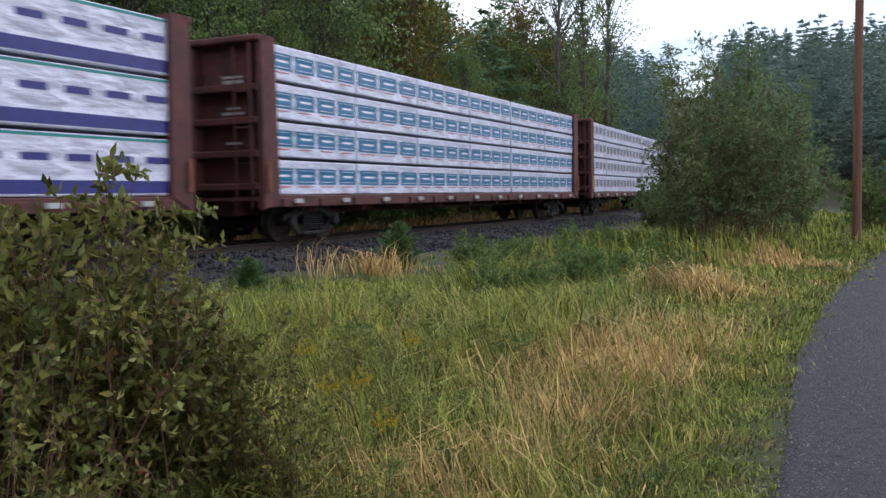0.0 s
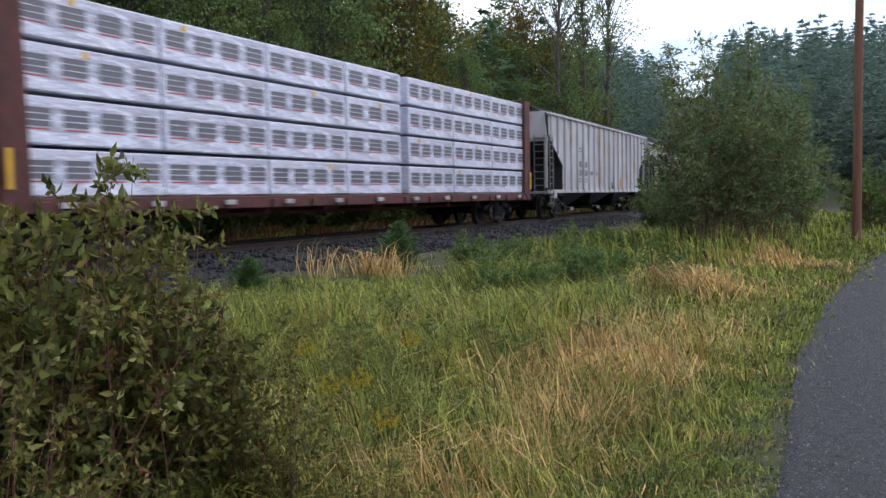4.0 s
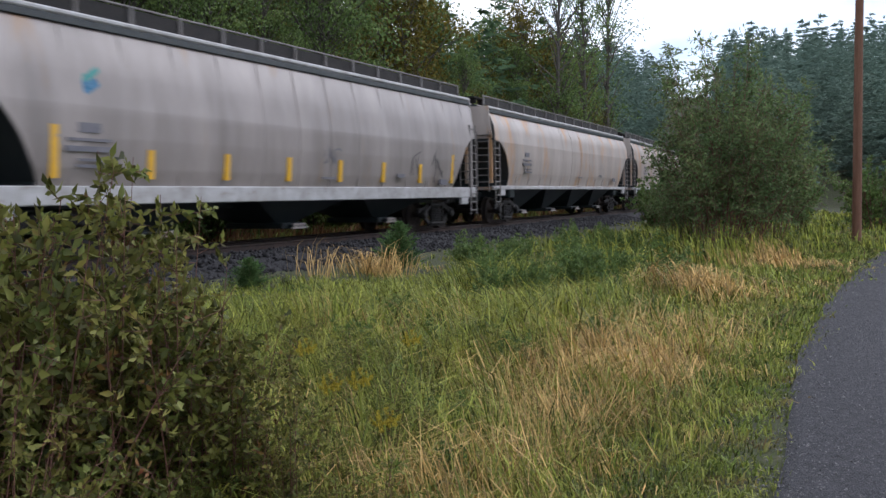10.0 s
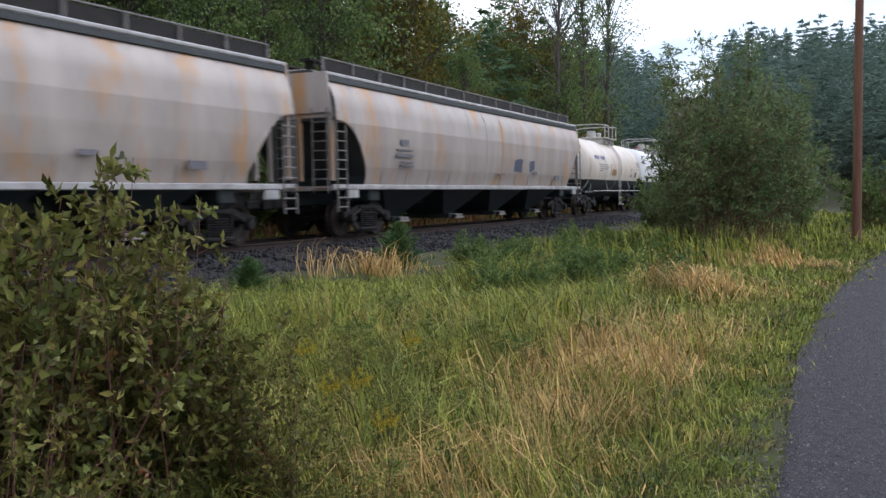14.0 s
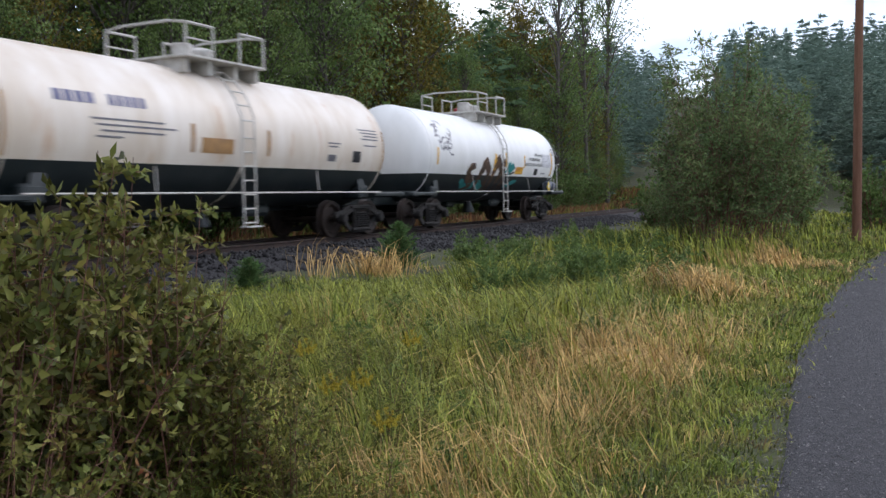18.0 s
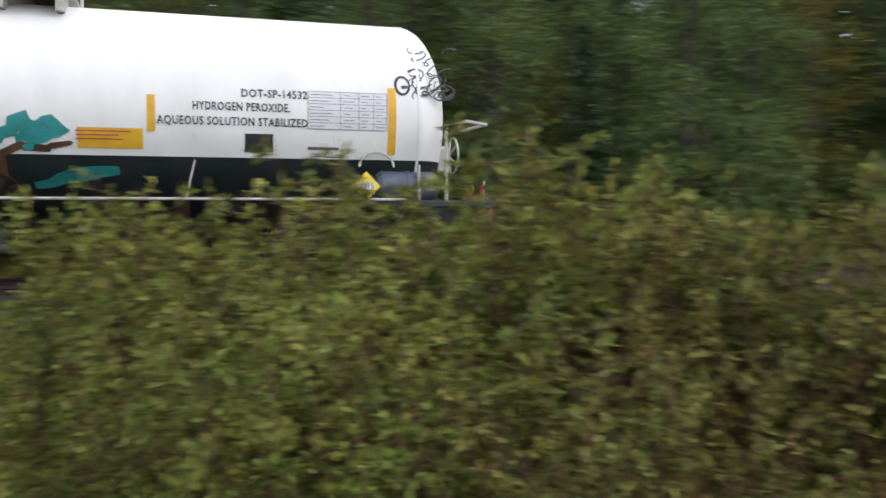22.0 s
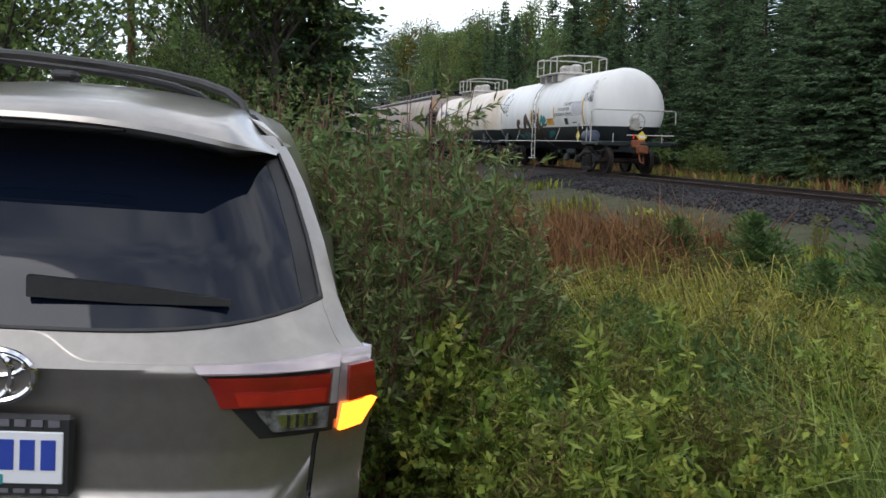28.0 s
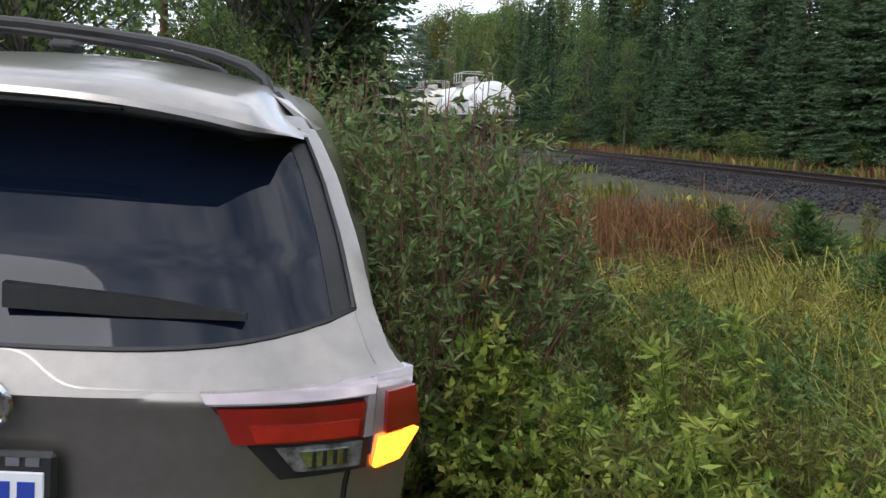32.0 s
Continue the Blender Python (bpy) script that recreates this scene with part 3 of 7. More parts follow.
def centerbeam(name_u0, name_u1, style, label, rseed):
    """A centre-beam flat car, bulkhead to bulkhead, loaded with wrapped lumber."""
    u = (name_u0 + name_u1) / 2
    L = name_u1 - name_u0
    h = L / 2
    rnd = random.Random(rseed)
    car = thing("flat_car", label, "railway wagon", group="train")
    TRAIN.append((car, u))
    g = G()
    for s in (-1, 1):
        g.box((0, s * 1.38, 0.93), (L, 0.16, 0.26), 0.02)
        n = 15
        for i in range(n):
            g.box((-h + (i + 0.5) * L / n, s * 1.44, 0.90), (0.24, 0.14, 0.20), 0.02)
    g.box((0, 0, 0.99), (L, 2.7, 0.08), 0.0)
    g.box((0, 0, 0.80), (L - 1, 0.6, 0.36), 0.02)
    for i in range(9):
        g.box((-h + 2.2 + i * (L - 4.4) / 8, 0, 0.82), (0.14, 2.6, 0.24), 0.0)
    part("underframe", g, M_MAROON, car, "oxide-red side sills with winch pockets")
    for i in range(11):
        part("strap_winch", G().box((-h + (i + 0.6) * L / 11.2, -1.52, 0.93), (0.30, 0.05, 0.10), 0.01), M_SILL, car, "pale lading strap winch")
    for s in (-1, 1):
        x = s * (h - 0.12)
        b = G()
        b.box((x - s * 0.16, 0, 2.75), (0.08, 2.9, 3.4))
        bulk = part("bulkhead", b, M_MAROON, car, "oxide-red ribbed steel end bulkhead")
        for y in (-1.42, 1.42):
            b = G().slab([(x + s * 0.12, y - 0.07, 0.75), (x + s * 0.12, y - 0.07, 4.42), (x - s * 0.36, y - 0.07, 4.42), (x - s * 0.44, y - 0.07, 1.05)], (0, 0.14, 0))
            part("side_plate", b, M_MAROON, bulk)
        for z in (1.25, 1.95, 2.65, 3.35):
            part("cross_rib", G().box((x + s * 0.03, 0, z), (0.34, 2.75, 0.15), 0.02), M_MAROON, bulk)
        part("cap_beam", G().box((x + s * 0.08, 0, 4.36), (0.34, 2.98, 0.14), 0.03), M_MAROON, bulk)
        for y, w in ((0.35, 0.16), (-1.18, 0.10)):
            part("upright_rib", G().box((x + s * 0.02, y, 2.7), (0.28, w, 3.2), 0.02), M_MAROON, bulk)
        for z, w, hh in ((3.62, 0.55, 0.05), (3.52, 0.55, 0.07), (2.95, 0.35, 0.05), (2.84, 0.6, 0.06), (2.2, 0.4, 0.05)):
            part("stencil_bar", G().box((x - s * 0.11, -0.55, z), (0.02, w, hh)), M_SILL, bulk)
        gl = G()
        ladder(gl, (x + s * 0.24, -1.05, 0.8), (x + s * 0.24, -1.05, 4.2), None, 9, 0.4, 0.014, (0, 1, 0))
        part("ladder", gl, M_MAROON, bulk)
        bogie(car, s * (h - 2.3))
        coupler(car, s * (h + 0.7), s)
        pl = G().box((x, -1.55, 1.45 if style != "grey" else 1.5), (0.10, 0.015, 0.62))
        part("side_reflector", pl, M_YELLOW if style == "grey" else M_RUST, bulk, "yellow reflective strip" if style == "grey" else "dull brown reflective strip")
    c = G()
    c.box((0, 0, 4.30), (L - 0.3, 0.30, 0.16), 0.02)
    for i in range(12):
        c.box((-h + 1 + i * (L - 2) / 11, 0, 2.6), (0.12, 0.10, 3.3))
    part("centre_beam", c, M_MAROON, car, "oxide-red longitudinal centre beam")
    # wrapped packs, four tiers a side
    inner, tiers = L - 0.75, 3 if style == "navy" else 4
    z0, zh = 1.045, 1.09 if style == "navy" else 0.815
    cuts = {"teal": [0.0, 0.165, 0.32, 0.49, 0.655, 0.66, 0.83, 1.0], "navy": [0, 0.2, 0.4, 0.6, 0.8, 1.0], "grey": [0.0, 0.145, 0.29, 0.435, 0.565, 0.585, 0.72, 0.86, 1.0]}[style]
    for tier in range(tiers):
        for side in (-1, 1):
            for i in range(len(cuts) - 1):
                a, b2 = -inner / 2 + cuts[i] * inner, -inner / 2 + cuts[i + 1] * inner
                if b2 - a < 0.6:
                    continue
                lx = b2 - a - 0.03
                cx, cz = (a + b2) / 2, z0 + (tier + 0.5) * zh + 0.012 * tier
                g = G().box((0, 0, 0), (lx, 1.22, zh - 0.055), 0.025)
                dy = rnd.uniform(-0.012, 0.012)
                pk = part("lumber_pack", g, M_WRAP, car, "white film-wrapped lumber pack with printed marks", at=pose(cx, side * 0.78 + dy, cz, rnd.uniform(-0.3, 0.3), 0, rnd.uniform(-0.15, 0.15)))
                if side > 0:
                    continue
                yf = -0.613

                def mark(name, q, z, w, hh, m, label="", lift=0.0):
                    part(name, print_mesh(name, w, hh, m), m, pk, label, at=pose(q, yf - lift, z))
                if style == "teal":
                    n = max(2, round(lx / 0.98))
                    w = lx / n
                    for k in range(n):
                        q = -lx / 2 + (k + 0.5) * w
                        mark("print", q, 0.03, w * 0.84, 0.36, M_TEAL, "teal printed block")
                        mark("print_bar", q + 0.03, 0.04, w * 0.50, 0.048, M_WRAP, "", 0.004)
                        mark("print_bar", q, -0.095, w * 0.66, 0.014, M_WRAP, "", 0.004)
                        mark("print_bar", q, 0.16, w * 0.72, 0.010, M_WRAP, "", 0.004)
                        mark("print_line", q, -0.205, w * 0.6, 0.022, M_REDP)
                elif style == "navy":
                    mark("print", 0, -0.36, lx * 0.995, 0.22, M_NAVY, "navy printed band")
                    mark("print_line", 0, 0.47, lx * 0.995, 0.05, M_GREENP, "green edge stripe")
                    n = max(2, round(lx / 0.8))
                    for k in range(n):
                        mark("print_bar", -lx / 2 + (k + 0.5) * lx / n, 0.12, 0.62 * lx / n, 0.12, M_NAVY)
                else:
                    n = max(2, round(lx / 0.82))
                    w = lx / n
                    for k in range(n):
                        q = -lx / 2 + (k + 0.5) * w
                        for r in range(3):
                            mark("print_bar", q, 0.16 - r * 0.105, w * 0.68, 0.085, M_GREYP)
                        mark("print_line", q, -0.135, w * 0.62, 0.024, M_REDP)
                    if rnd.random() < 0.55:
                        mark("tag", rnd.uniform(-0.4, 0.4) * lx, 0.28, 0.12, 0.10, M_YELLOW, "yellow paper tag")
    return car


centerbeam(-24.6, -2.1, "navy", "oxide-red centre-beam flat car with blue-banded white lumber packs", 1)
centerbeam(0.0, 22.52, "teal", "oxide-red centre-beam flat car with teal-printed white lumber packs", 2)
centerbeam(24.62, 47.14, "grey", "oxide-red centre-beam flat car with grey-printed white lumber packs", 3)


def flat_stroke(pts, w):
    """A brush stroke through points, as a ribbon."""
    vs, fs = [], []
    for i, (x, y) in enumerate(pts):
        a, b = pts[max(0, i - 1)], pts[min(len(pts) - 1, i + 1)]
        d = Vector((b[0] - a[0], b[1] - a[1])).normalized()
        k = w * (0.5 + 0.5 * math.sin(math.pi * (i + 0.5) / len(pts)))
        vs += [(x - d.y * k / 2, y + d.x * k / 2), (x + d.y * k / 2, y - d.x * k / 2)]
    for i in range(len(pts) - 1):
        fs.append((2 * i, 2 * i + 1, 2 * i + 3, 2 * i + 2))
    return vs, fs


def hopper(u0, u1, style, paint, label, eave, sill, bays, seed, band=0.14, marks=()):
    """A covered hopper wagon. style: ribbed (flat sides with posts) or curved (bulging smooth sides)."""
    u, L = (u0 + u1) / 2, u1 - u0
    h = L / 2
    car = thing("hopper_car", label, "railway wagon", group="train")
    TRAIN.append((car, u))
    # body section: near and far sides, roof
    if style == "ribbed":
        sec = [(-1.46, sill), (-1.46, eave), (-0.9, eave + 0.2), (0.9, eave + 0.2), (1.46, eave), (1.46, sill)]
    else:
        sec = [(-1.36, sill + 0.10), (-1.47, sill + 0.55), (-1.53, sill + 1.1), (-1.54, sill + 1.6), (-1.47, sill + 2.15), (-1.33, eave - 0.22), (-1.18, eave - 0.02), (-0.8, eave + 0.16), (0.8, eave + 0.16),
               (1.18, eave - 0.02), (1.33, eave - 0.22), (1.47, sill + 2.15), (1.54, sill + 1.6), (1.53, sill + 1.1), (1.47, sill + 0.55), (1.36, sill + 0.10)]
    top_in = 0.12

    def inset(z):
        """How far the end sheet is set back at height z."""
        k = (z - sill) / (eave - sill)
        if style == "ribbed":
            return top_in + 1.95 * min(1.0, max(0.0, (0.72 - k) / 0.36))
        return top_in + 1.5 * min(1.0, max(0.0, (0.60 - k) / 0.48)) ** 0.42

    zz_ = sorted({z for y, z in sec} | {sill + (eave - sill) * q for q in (0.12, 0.2, 0.28, 0.36, 0.42, 0.48, 0.53, 0.57, 0.585, 0.597, 0.604, 0.64, 0.72)})
    left = [(float(np.interp(z, [q for p, q in sec[:len(sec) // 2]], [p for p, q in sec[:len(sec) // 2]])), z) for z in zz_ if z <= sec[len(sec) // 2 - 1][1]]
    full = left + [(-y, z) for y, z in left[::-1]]
    secs = []
    xs = 78
    for i in range(xs + 1):
        f = -1 + 2 * i / xs
        q = []
        for y, z in full:
            lim = h - inset(z)
            x = max(-lim, min(lim, f * (h - top_in)))
            k = 0.0
            if style == "curved" and sill + 0.4 < z < eave - 0.25:
                k = 0.018 * abs(math.sin((f + 1) * 0.5 * math.pi * 13)) ** 0.7
            q.append((x, y * (1 + k), z))
        secs.append(q)
    g = G().loft(secs, caps=False)
    body = part("body", g, paint, car, "", 40)
    # end slope sheets in black: the deep recess's shade is painted on
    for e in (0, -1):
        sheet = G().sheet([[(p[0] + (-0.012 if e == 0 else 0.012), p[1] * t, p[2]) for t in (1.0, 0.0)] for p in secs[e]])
        part("slope_sheet", sheet, M_BLACK, body, "end slope sheet, black for the recess shade", 0)
    if style == "ribbed":
        n = 19
        for sd in (-1, 1):
            for i in range(n + 1):
                x = -h + 0.35 + i * (L - 0.7) / n
                lo = sill
                hi = eave - 0.06
                edge = h - abs(x)
                for zt in range(60):
                    z = sill + zt * (hi - sill) / 59
                    if edge >= inset(z) - 0.02:
                        lo = z
                        break
                if hi - lo > 0.3:
                    part("side_post", G().box((x, sd * 1.50, (lo + hi) / 2), (0.13, 0.10, hi - lo), 0.02), paint, body)
            part("eave_rail", G().box((0, sd * 1.50, eave - 0.02), (L - 0.1, 0.14, 0.10), 0.02), paint, body)
    else:
        for i in range(14):
            f = -1 + 2 * (i + 0.5) / 14
            path = [(f * (h - 0.3), y * 1.004, z) for y, z in left if abs(f * (h - 0.3)) < h - inset(z) - 0.02]
            if len(path) < 3:
                continue
            part("weld_seam", G().tube(path, 0.012, 4), paint, body)
        for sd in (-1, 1):
            part("roof_edge", G().box((0, sd * 1.22, eave + 0.03), (L - 0.2, 0.22, 0.10), 0.03), M_SILL, car, "pale roof edge rail")
            # black strip paints the shadow line below the roof edge
            part("eave_shade_strip", G().box((0, sd * 1.30, eave - 0.09), (L - 0.25, 0.07, 0.12), 0.01), M_BLACK, car)
    # side sills, bolsters and ends
    sh = band
    for sd in (-1, 1):
        g = G()
        g.box((0, sd * 1.46, sill + sh / 2 - 0.02), (L, 0.10, sh), 0.02)
        for e in (-1, 1):
            g.box((e * (h - 0.9), sd * 1.44, sill - 0.10), (0.5, 0.10, 0.26), 0.02)
        part("side_sill", g, M_SILL if style == "curved" else paint, car, "long pale side sill")
    for e in (-1, 1):
        e_parts = G()
        x = e * (h - 0.05)
        e_parts.box((x - e * 0.55, 0, sill + 0.02), (1.1, 2.8, 0.10), 0.0)
        for y in (-1.35, -0.45, 0.45, 1.35):
            e_parts.box((x - e * 0.1, y, (sill + eave * 0.72) / 2 + 0.2), (0.10, 0.10, eave * 0.72 - sill), 0.01)
        e_parts.box((x - e * 0.1, 0, eave * 0.72 + 0.15), (0.12, 2.85, 0.14), 0.02)
        part("end_frame", e_parts, paint, car, "end platform and corner posts")
    for e in (-1, 1):
        ends = G()
        x = e * (h - 0.02)
        ends.slab([(x - e * 0.02, -1.42, eave * 0.72 + 0.2), (x - e * 0.02, 1.42, eave * 0.72 + 0.2), (x - e * 0.02, 1.30, eave + 0.08), (x - e * 0.02, -1.30, eave + 0.08)], (-e * 0.06, 0, 0))
        part("end_sheet", ends, paint, car, "upper end sheet")
    for e in (-1, 1):
        for sd in (-1, 1):
            lad = G()
            ladder(lad, (e * (h - 0.32), sd * 1.53, sill - 0.55), (e * (h - 0.32), sd * 1.50, eave * 0.80), None, 11, 0.44)
            part("ladder", lad, M_LADDER, car, "weathered steel corner ladder")
            lad = G()
            ladder(lad, (e * (h + 0.02), sd * 1.12, sill - 0.1), (e * (h + 0.02), sd * 1.12, eave * 0.8), None, 9, 0.42, 0.016, (0, 1, 0))
            part("ladder", lad, M_LADDER, car, "weathered steel end ladder")
    part("centre_sill", G().box((0, 0, 0.95), (L - 0.6, 0.5, 0.32), 0.03), M_BLACK, car)
    for i in range(bays):
        c = (i - (bays - 1) / 2) * (L - 6.2) / bays * 1.08
        w = (L - 6.2) / bays * 0.54
        top = sill + 0.15
        ub = G()
        ub.loft([[(c + a * w, b * 1.36, top) for a, b in ((-1, -1), (1, -1), (1, 1), (-1, 1))], [(c + a * 0.34, b * 0.62, 0.42) for a, b in ((-1, -1), (1, -1), (1, 1), (-1, 1))]])
        ub.box((c, 0, 0.36), (0.8, 1.7, 0.14), 0.02)
        ub.box((c, -0.95, 0.34), (0.55, 0.16, 0.10), 0.02)
        part("hopper_bay", ub, M_BLACK, car, "black discharge hopper", 25)
    for e in (-1, 1):
        part("body_bolster", G().box((e * (h - 2.2), 0, 1.05), (0.5, 2.7, 0.34), 0.04), M_BLACK, car)
    for i in range(bays):
        c = (i - (bays - 1) / 2) * (L - 6.2) / bays * 1.08
        gate = G()
        gate.box((c, -1.0, 0.36), (0.5, 0.06, 0.10), 0.01)
        gate.tube([(c - 0.3, -1.02, 0.30), (c + 0.3, -1.02, 0.30)], 0.025, 6)
        part("outlet_gate", gate, M_HOPB, car, "pale outlet gate frame")
    # roof walkway and hatches
    zt = eave + 0.2 + (0.24 if style == "curved" else 0.12)
    for y in (-0.55, 0.55):
        wk = G()
        wk.box((0, y, zt), (L - 0.5, 0.30, 0.04))
        for i in range(24):
            wk.box((-h + 0.5 + i * (L - 1.0) / 23, y, zt - 0.11), (0.05, 0.26, 0.20))
        part("running_board", wk, M_STEEL, car, "grated roof running board")
    if style == "curved":
        for sd in (-1, 1):
            n = 15
            for i in range(n):
                x = -h + 0.35 + i * (L - 0.7) / (n - 1)
                part("fence_post", G().box((x, sd * 1.02, eave + 0.27), (0.07, 0.05, 0.40), 0.01), M_LADDER, car)
            part("fence_grating", G().box((0, sd * 0.99, eave + 0.29), (L - 0.7, 0.02, 0.26)), M_STEEL, car, "dark walkway grating")
            part("fence_rail", G().box((0, sd * 1.0, eave + 0.46), (L - 0.6, 0.04, 0.04), 0.01), M_LADDER, car)
    for i in range(9):
        hat = G().box((-h + 1.6 + i * (L - 3.2) / 8, 0, eave + 0.22), (L / 11, 0.62, 0.12), 0.04)
        part("roof_hatch", hat, paint, car)
    for e in (-1, 1):
        bogie(car, e * (h - 2.2))
        coupler(car, e * (h + 0.45), e)
    # stencils and reflectors on the near side
    y = -1.53 if style == "ribbed" else -1.56
    if style == "ribbed":
        pitch = (L - 0.7) / 19
        for bay, z, n, w, hh in ((4, 3.05, 3, 0.13, 0.07), (4, 2.92, 4, 0.11, 0.05), (4, 2.34, 2, 0.22, 0.26), (5, 2.34, 2, 0.22, 0.26), (4, 1.96, 2, 0.22, 0.26), (5, 1.96, 2, 0.22, 0.26), (4, 1.70, 4, 0.10, 0.05), (4, 1.58, 4, 0.10, 0.05), (5, 1.70, 4, 0.10, 0.05), (5, 1.58, 4, 0.10, 0.05),
                                 (6, 1.98, 3, 0.14, 0.17), (7, 2.02, 5, 0.07, 0.05), (7, 1.92, 5, 0.07, 0.05), (15, 1.55, 3, 0.10, 0.05), (17, 1.75, 2, 0.14, 0.10)):
            x0 = -h + 0.35 + (bay + 0.5) * pitch
            for i in range(n):
                part("stencil_bar", G().box((x0 + (i - (n - 1) / 2) * w * 1.35, -1.466, z + sill - 1.1), (w, 0.012, hh)), M_STENCIL, body, "faded dark stencil bar")
        part("graffiti_tag", G().box((-h + 0.35 + 10.7 * pitch, -1.466, 1.38), (0.16, 0.012, 0.36)).box((-h + 0.35 + 10.85 * pitch, -1.466, 1.30), (0.22, 0.012, 0.10)), M_INK, body, "small black sprayed figure")
        # added black plates that stand in for the shade inside the open ends
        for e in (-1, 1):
            part("end_shade_plate", G().box((e * (h - 1.1), 0.55, sill + 0.32 * (eave - sill)), (1.7, 0.03, 0.62 * (eave - sill))), M_BLACK, car, "added black plate for the shade behind the end posts")
    else:
        for zz, xx, w, hh in ((2.15, -6.6, 0.45, 0.16), (1.95, -6.6, 0.9, 0.05), (1.80, -6.6, 1.0, 0.09), (1.62, -6.5, 0.7, 0.05), (1.52, -6.5, 0.8, 0.05), (1.35, 6.6, 0.5, 0.16), (1.40, 0.5, 0.6, 0.05), (1.5, 4.0, 0.4, 0.1)):
            part("stencil_bar", G().box((xx, y, zz + sill - 0.9), (w, 0.02, hh)), M_GREYP, body, "faded dark stencil bar")
    for i in range(8 if style == "curved" else 1):
        if paint is M_HOPC and style == "curved":
            break
        x = (-h + 1.9 + i * (L - 3.8) / 7) if style == "curved" else 3.1
        tall = (0.85 if i in (0, 7) else 0.52) if style == "curved" else 0.5
        part("yellow_reflector", G().box((x, y + 0.05, sill + 0.10 + band + tall / 2), (0.15, 0.05, tall), 0, Matrix.Rotation(radians(4), 3, "X")), M_YELLOW, body, "yellow reflective strip")
    if marks:
        for col, nm, lab, pts, w in marks:
            vs, fs = flat_stroke(pts, w)
            t = G()
            t.v, t.f = [(a, float(np.interp(b_, [q for p, q in left], [p for p, q in left])) - 0.022, b_) for a, b_ in vs], fs
            part(nm, t, col, body, lab, 0)
    return car


def scribble(x, z, n, w, seed, size=0.5):
    """Loops of a sprayed signature."""
    r = random.Random(seed)
    return [(x + size * 2.2 * i / n + 0.25 * size * math.sin(i * 1.9 + r.random()), z + size * 0.5 * math.sin(i * 1.25 + seed) + r.uniform(-0.05, 0.05)) for i in range(n)]


hopper(49.3, 68.65, "ribbed", M_HOPA, "weathered white ribbed covered hopper with rust stains", 4.20, 1.05, 3, 11)
hopper(70.2, 88.6, "curved", M_HOPB, "grey-beige curved-side covered hopper with yellow reflectors", 4.03, 0.95, 3, 12, 0.32,
       [(M_GREENP, "emblem", "green leaf-shaped emblem", [(-6.9, 3.2), (-6.75, 3.1), (-6.6, 3.0), (-6.45, 3.1), (-6.3, 3.2)], 0.13), (M_TEAL, "emblem", "blue leaf-shaped emblem", [(-6.85, 2.98), (-6.6, 2.84), (-6.35, 2.98)], 0.2),
        (M_INK, "graffiti_tag", "black sprayed scribble", scribble(4.6, 1.9, 16, 0, 3, 0.75), 0.05), (M_INK, "graffiti_tag", "black sprayed scribble", scribble(6.0, 1.75, 14, 0, 5, 0.8), 0.06), (M_GREYP, "graffiti_tag", "grey sprayed scribble", scribble(0.2, 2.0, 12, 0, 8, 0.4), 0.06)])
hopper(89.97, 109.73, "curved", M_HOPC, "rust-streaked grey curved-side covered hopper", 3.92, 1.20, 4, 13, 0.13)
hopper(111.17, 131.42, "curved", M_HOPC, "rust-streaked pale grey curved-side covered hopper", 3.92, 1.20, 4, 14, 0.13, [(M_AIR, "graffiti_tag", "faded blue sprayed block", [(1.6, 2.0), (2.4, 2.05), (3.2, 1.95), (4.0, 2.1)], 0.5)])


TZ, TR = 2.26, 1.46


def bent(me_src, x0, z0, name, m, parent, label="", r=TR + 0.006):
    """Wraps flat lettering (x along the tank, y up) on the near side of the tank."""
    g = G()
    g.f = me_src[1]
    for x, y in me_src[0]:
        a = math.asin(max(-1, min(1, (z0 - TZ) / TR))) + y / TR
        g.v.append((x0 + x, -r * math.cos(a), TZ + r * math.sin(a)))
    return part(name, g, m, parent, label, 0)


def flat_text(words, size, width=None, spacing=1.0, bold=0.0):
    cu = bpy.data.curves.new("letters", "FONT")
    cu.body, cu.size, cu.space_character, cu.offset = words, size, spacing, bold
    cu.resolution_u = 2
    ob = new("letters", cu)
    me = ob.to_mesh()
    vs = [(v.co.x, v.co.y) for v in me.vertices]
    fs = [tuple(p.vertices) for p in me.polygons]
    ob.to_mesh_clear()
    bpy.data.objects.remove(ob)
    bpy.data.curves.remove(cu)
    w = max(v[0] for v in vs)
    if width:
        vs = [(x * width / w, y) for x, y in vs]
    return vs, fs


def flat_rect(w, h, nx=1, ny=6):
    vs = [(i * w / nx, j * h / ny) for j in range(ny + 1) for i in range(nx + 1)]
    fs = [(j * (nx + 1) + i, j * (nx + 1) + i + 1, (j + 1) * (nx + 1) + i + 1, (j + 1) * (nx + 1) + i) for j in range(ny) for i in range(nx)]
    return vs, fs


def many(items):
    vs, fs = [], []
    for (v, f), dx, dy in items:
        k = len(vs)
        vs += [(x + dx, y + dy) for x, y in v]
        fs += [tuple(i + k for i in q) for q in f]
    return vs, fs


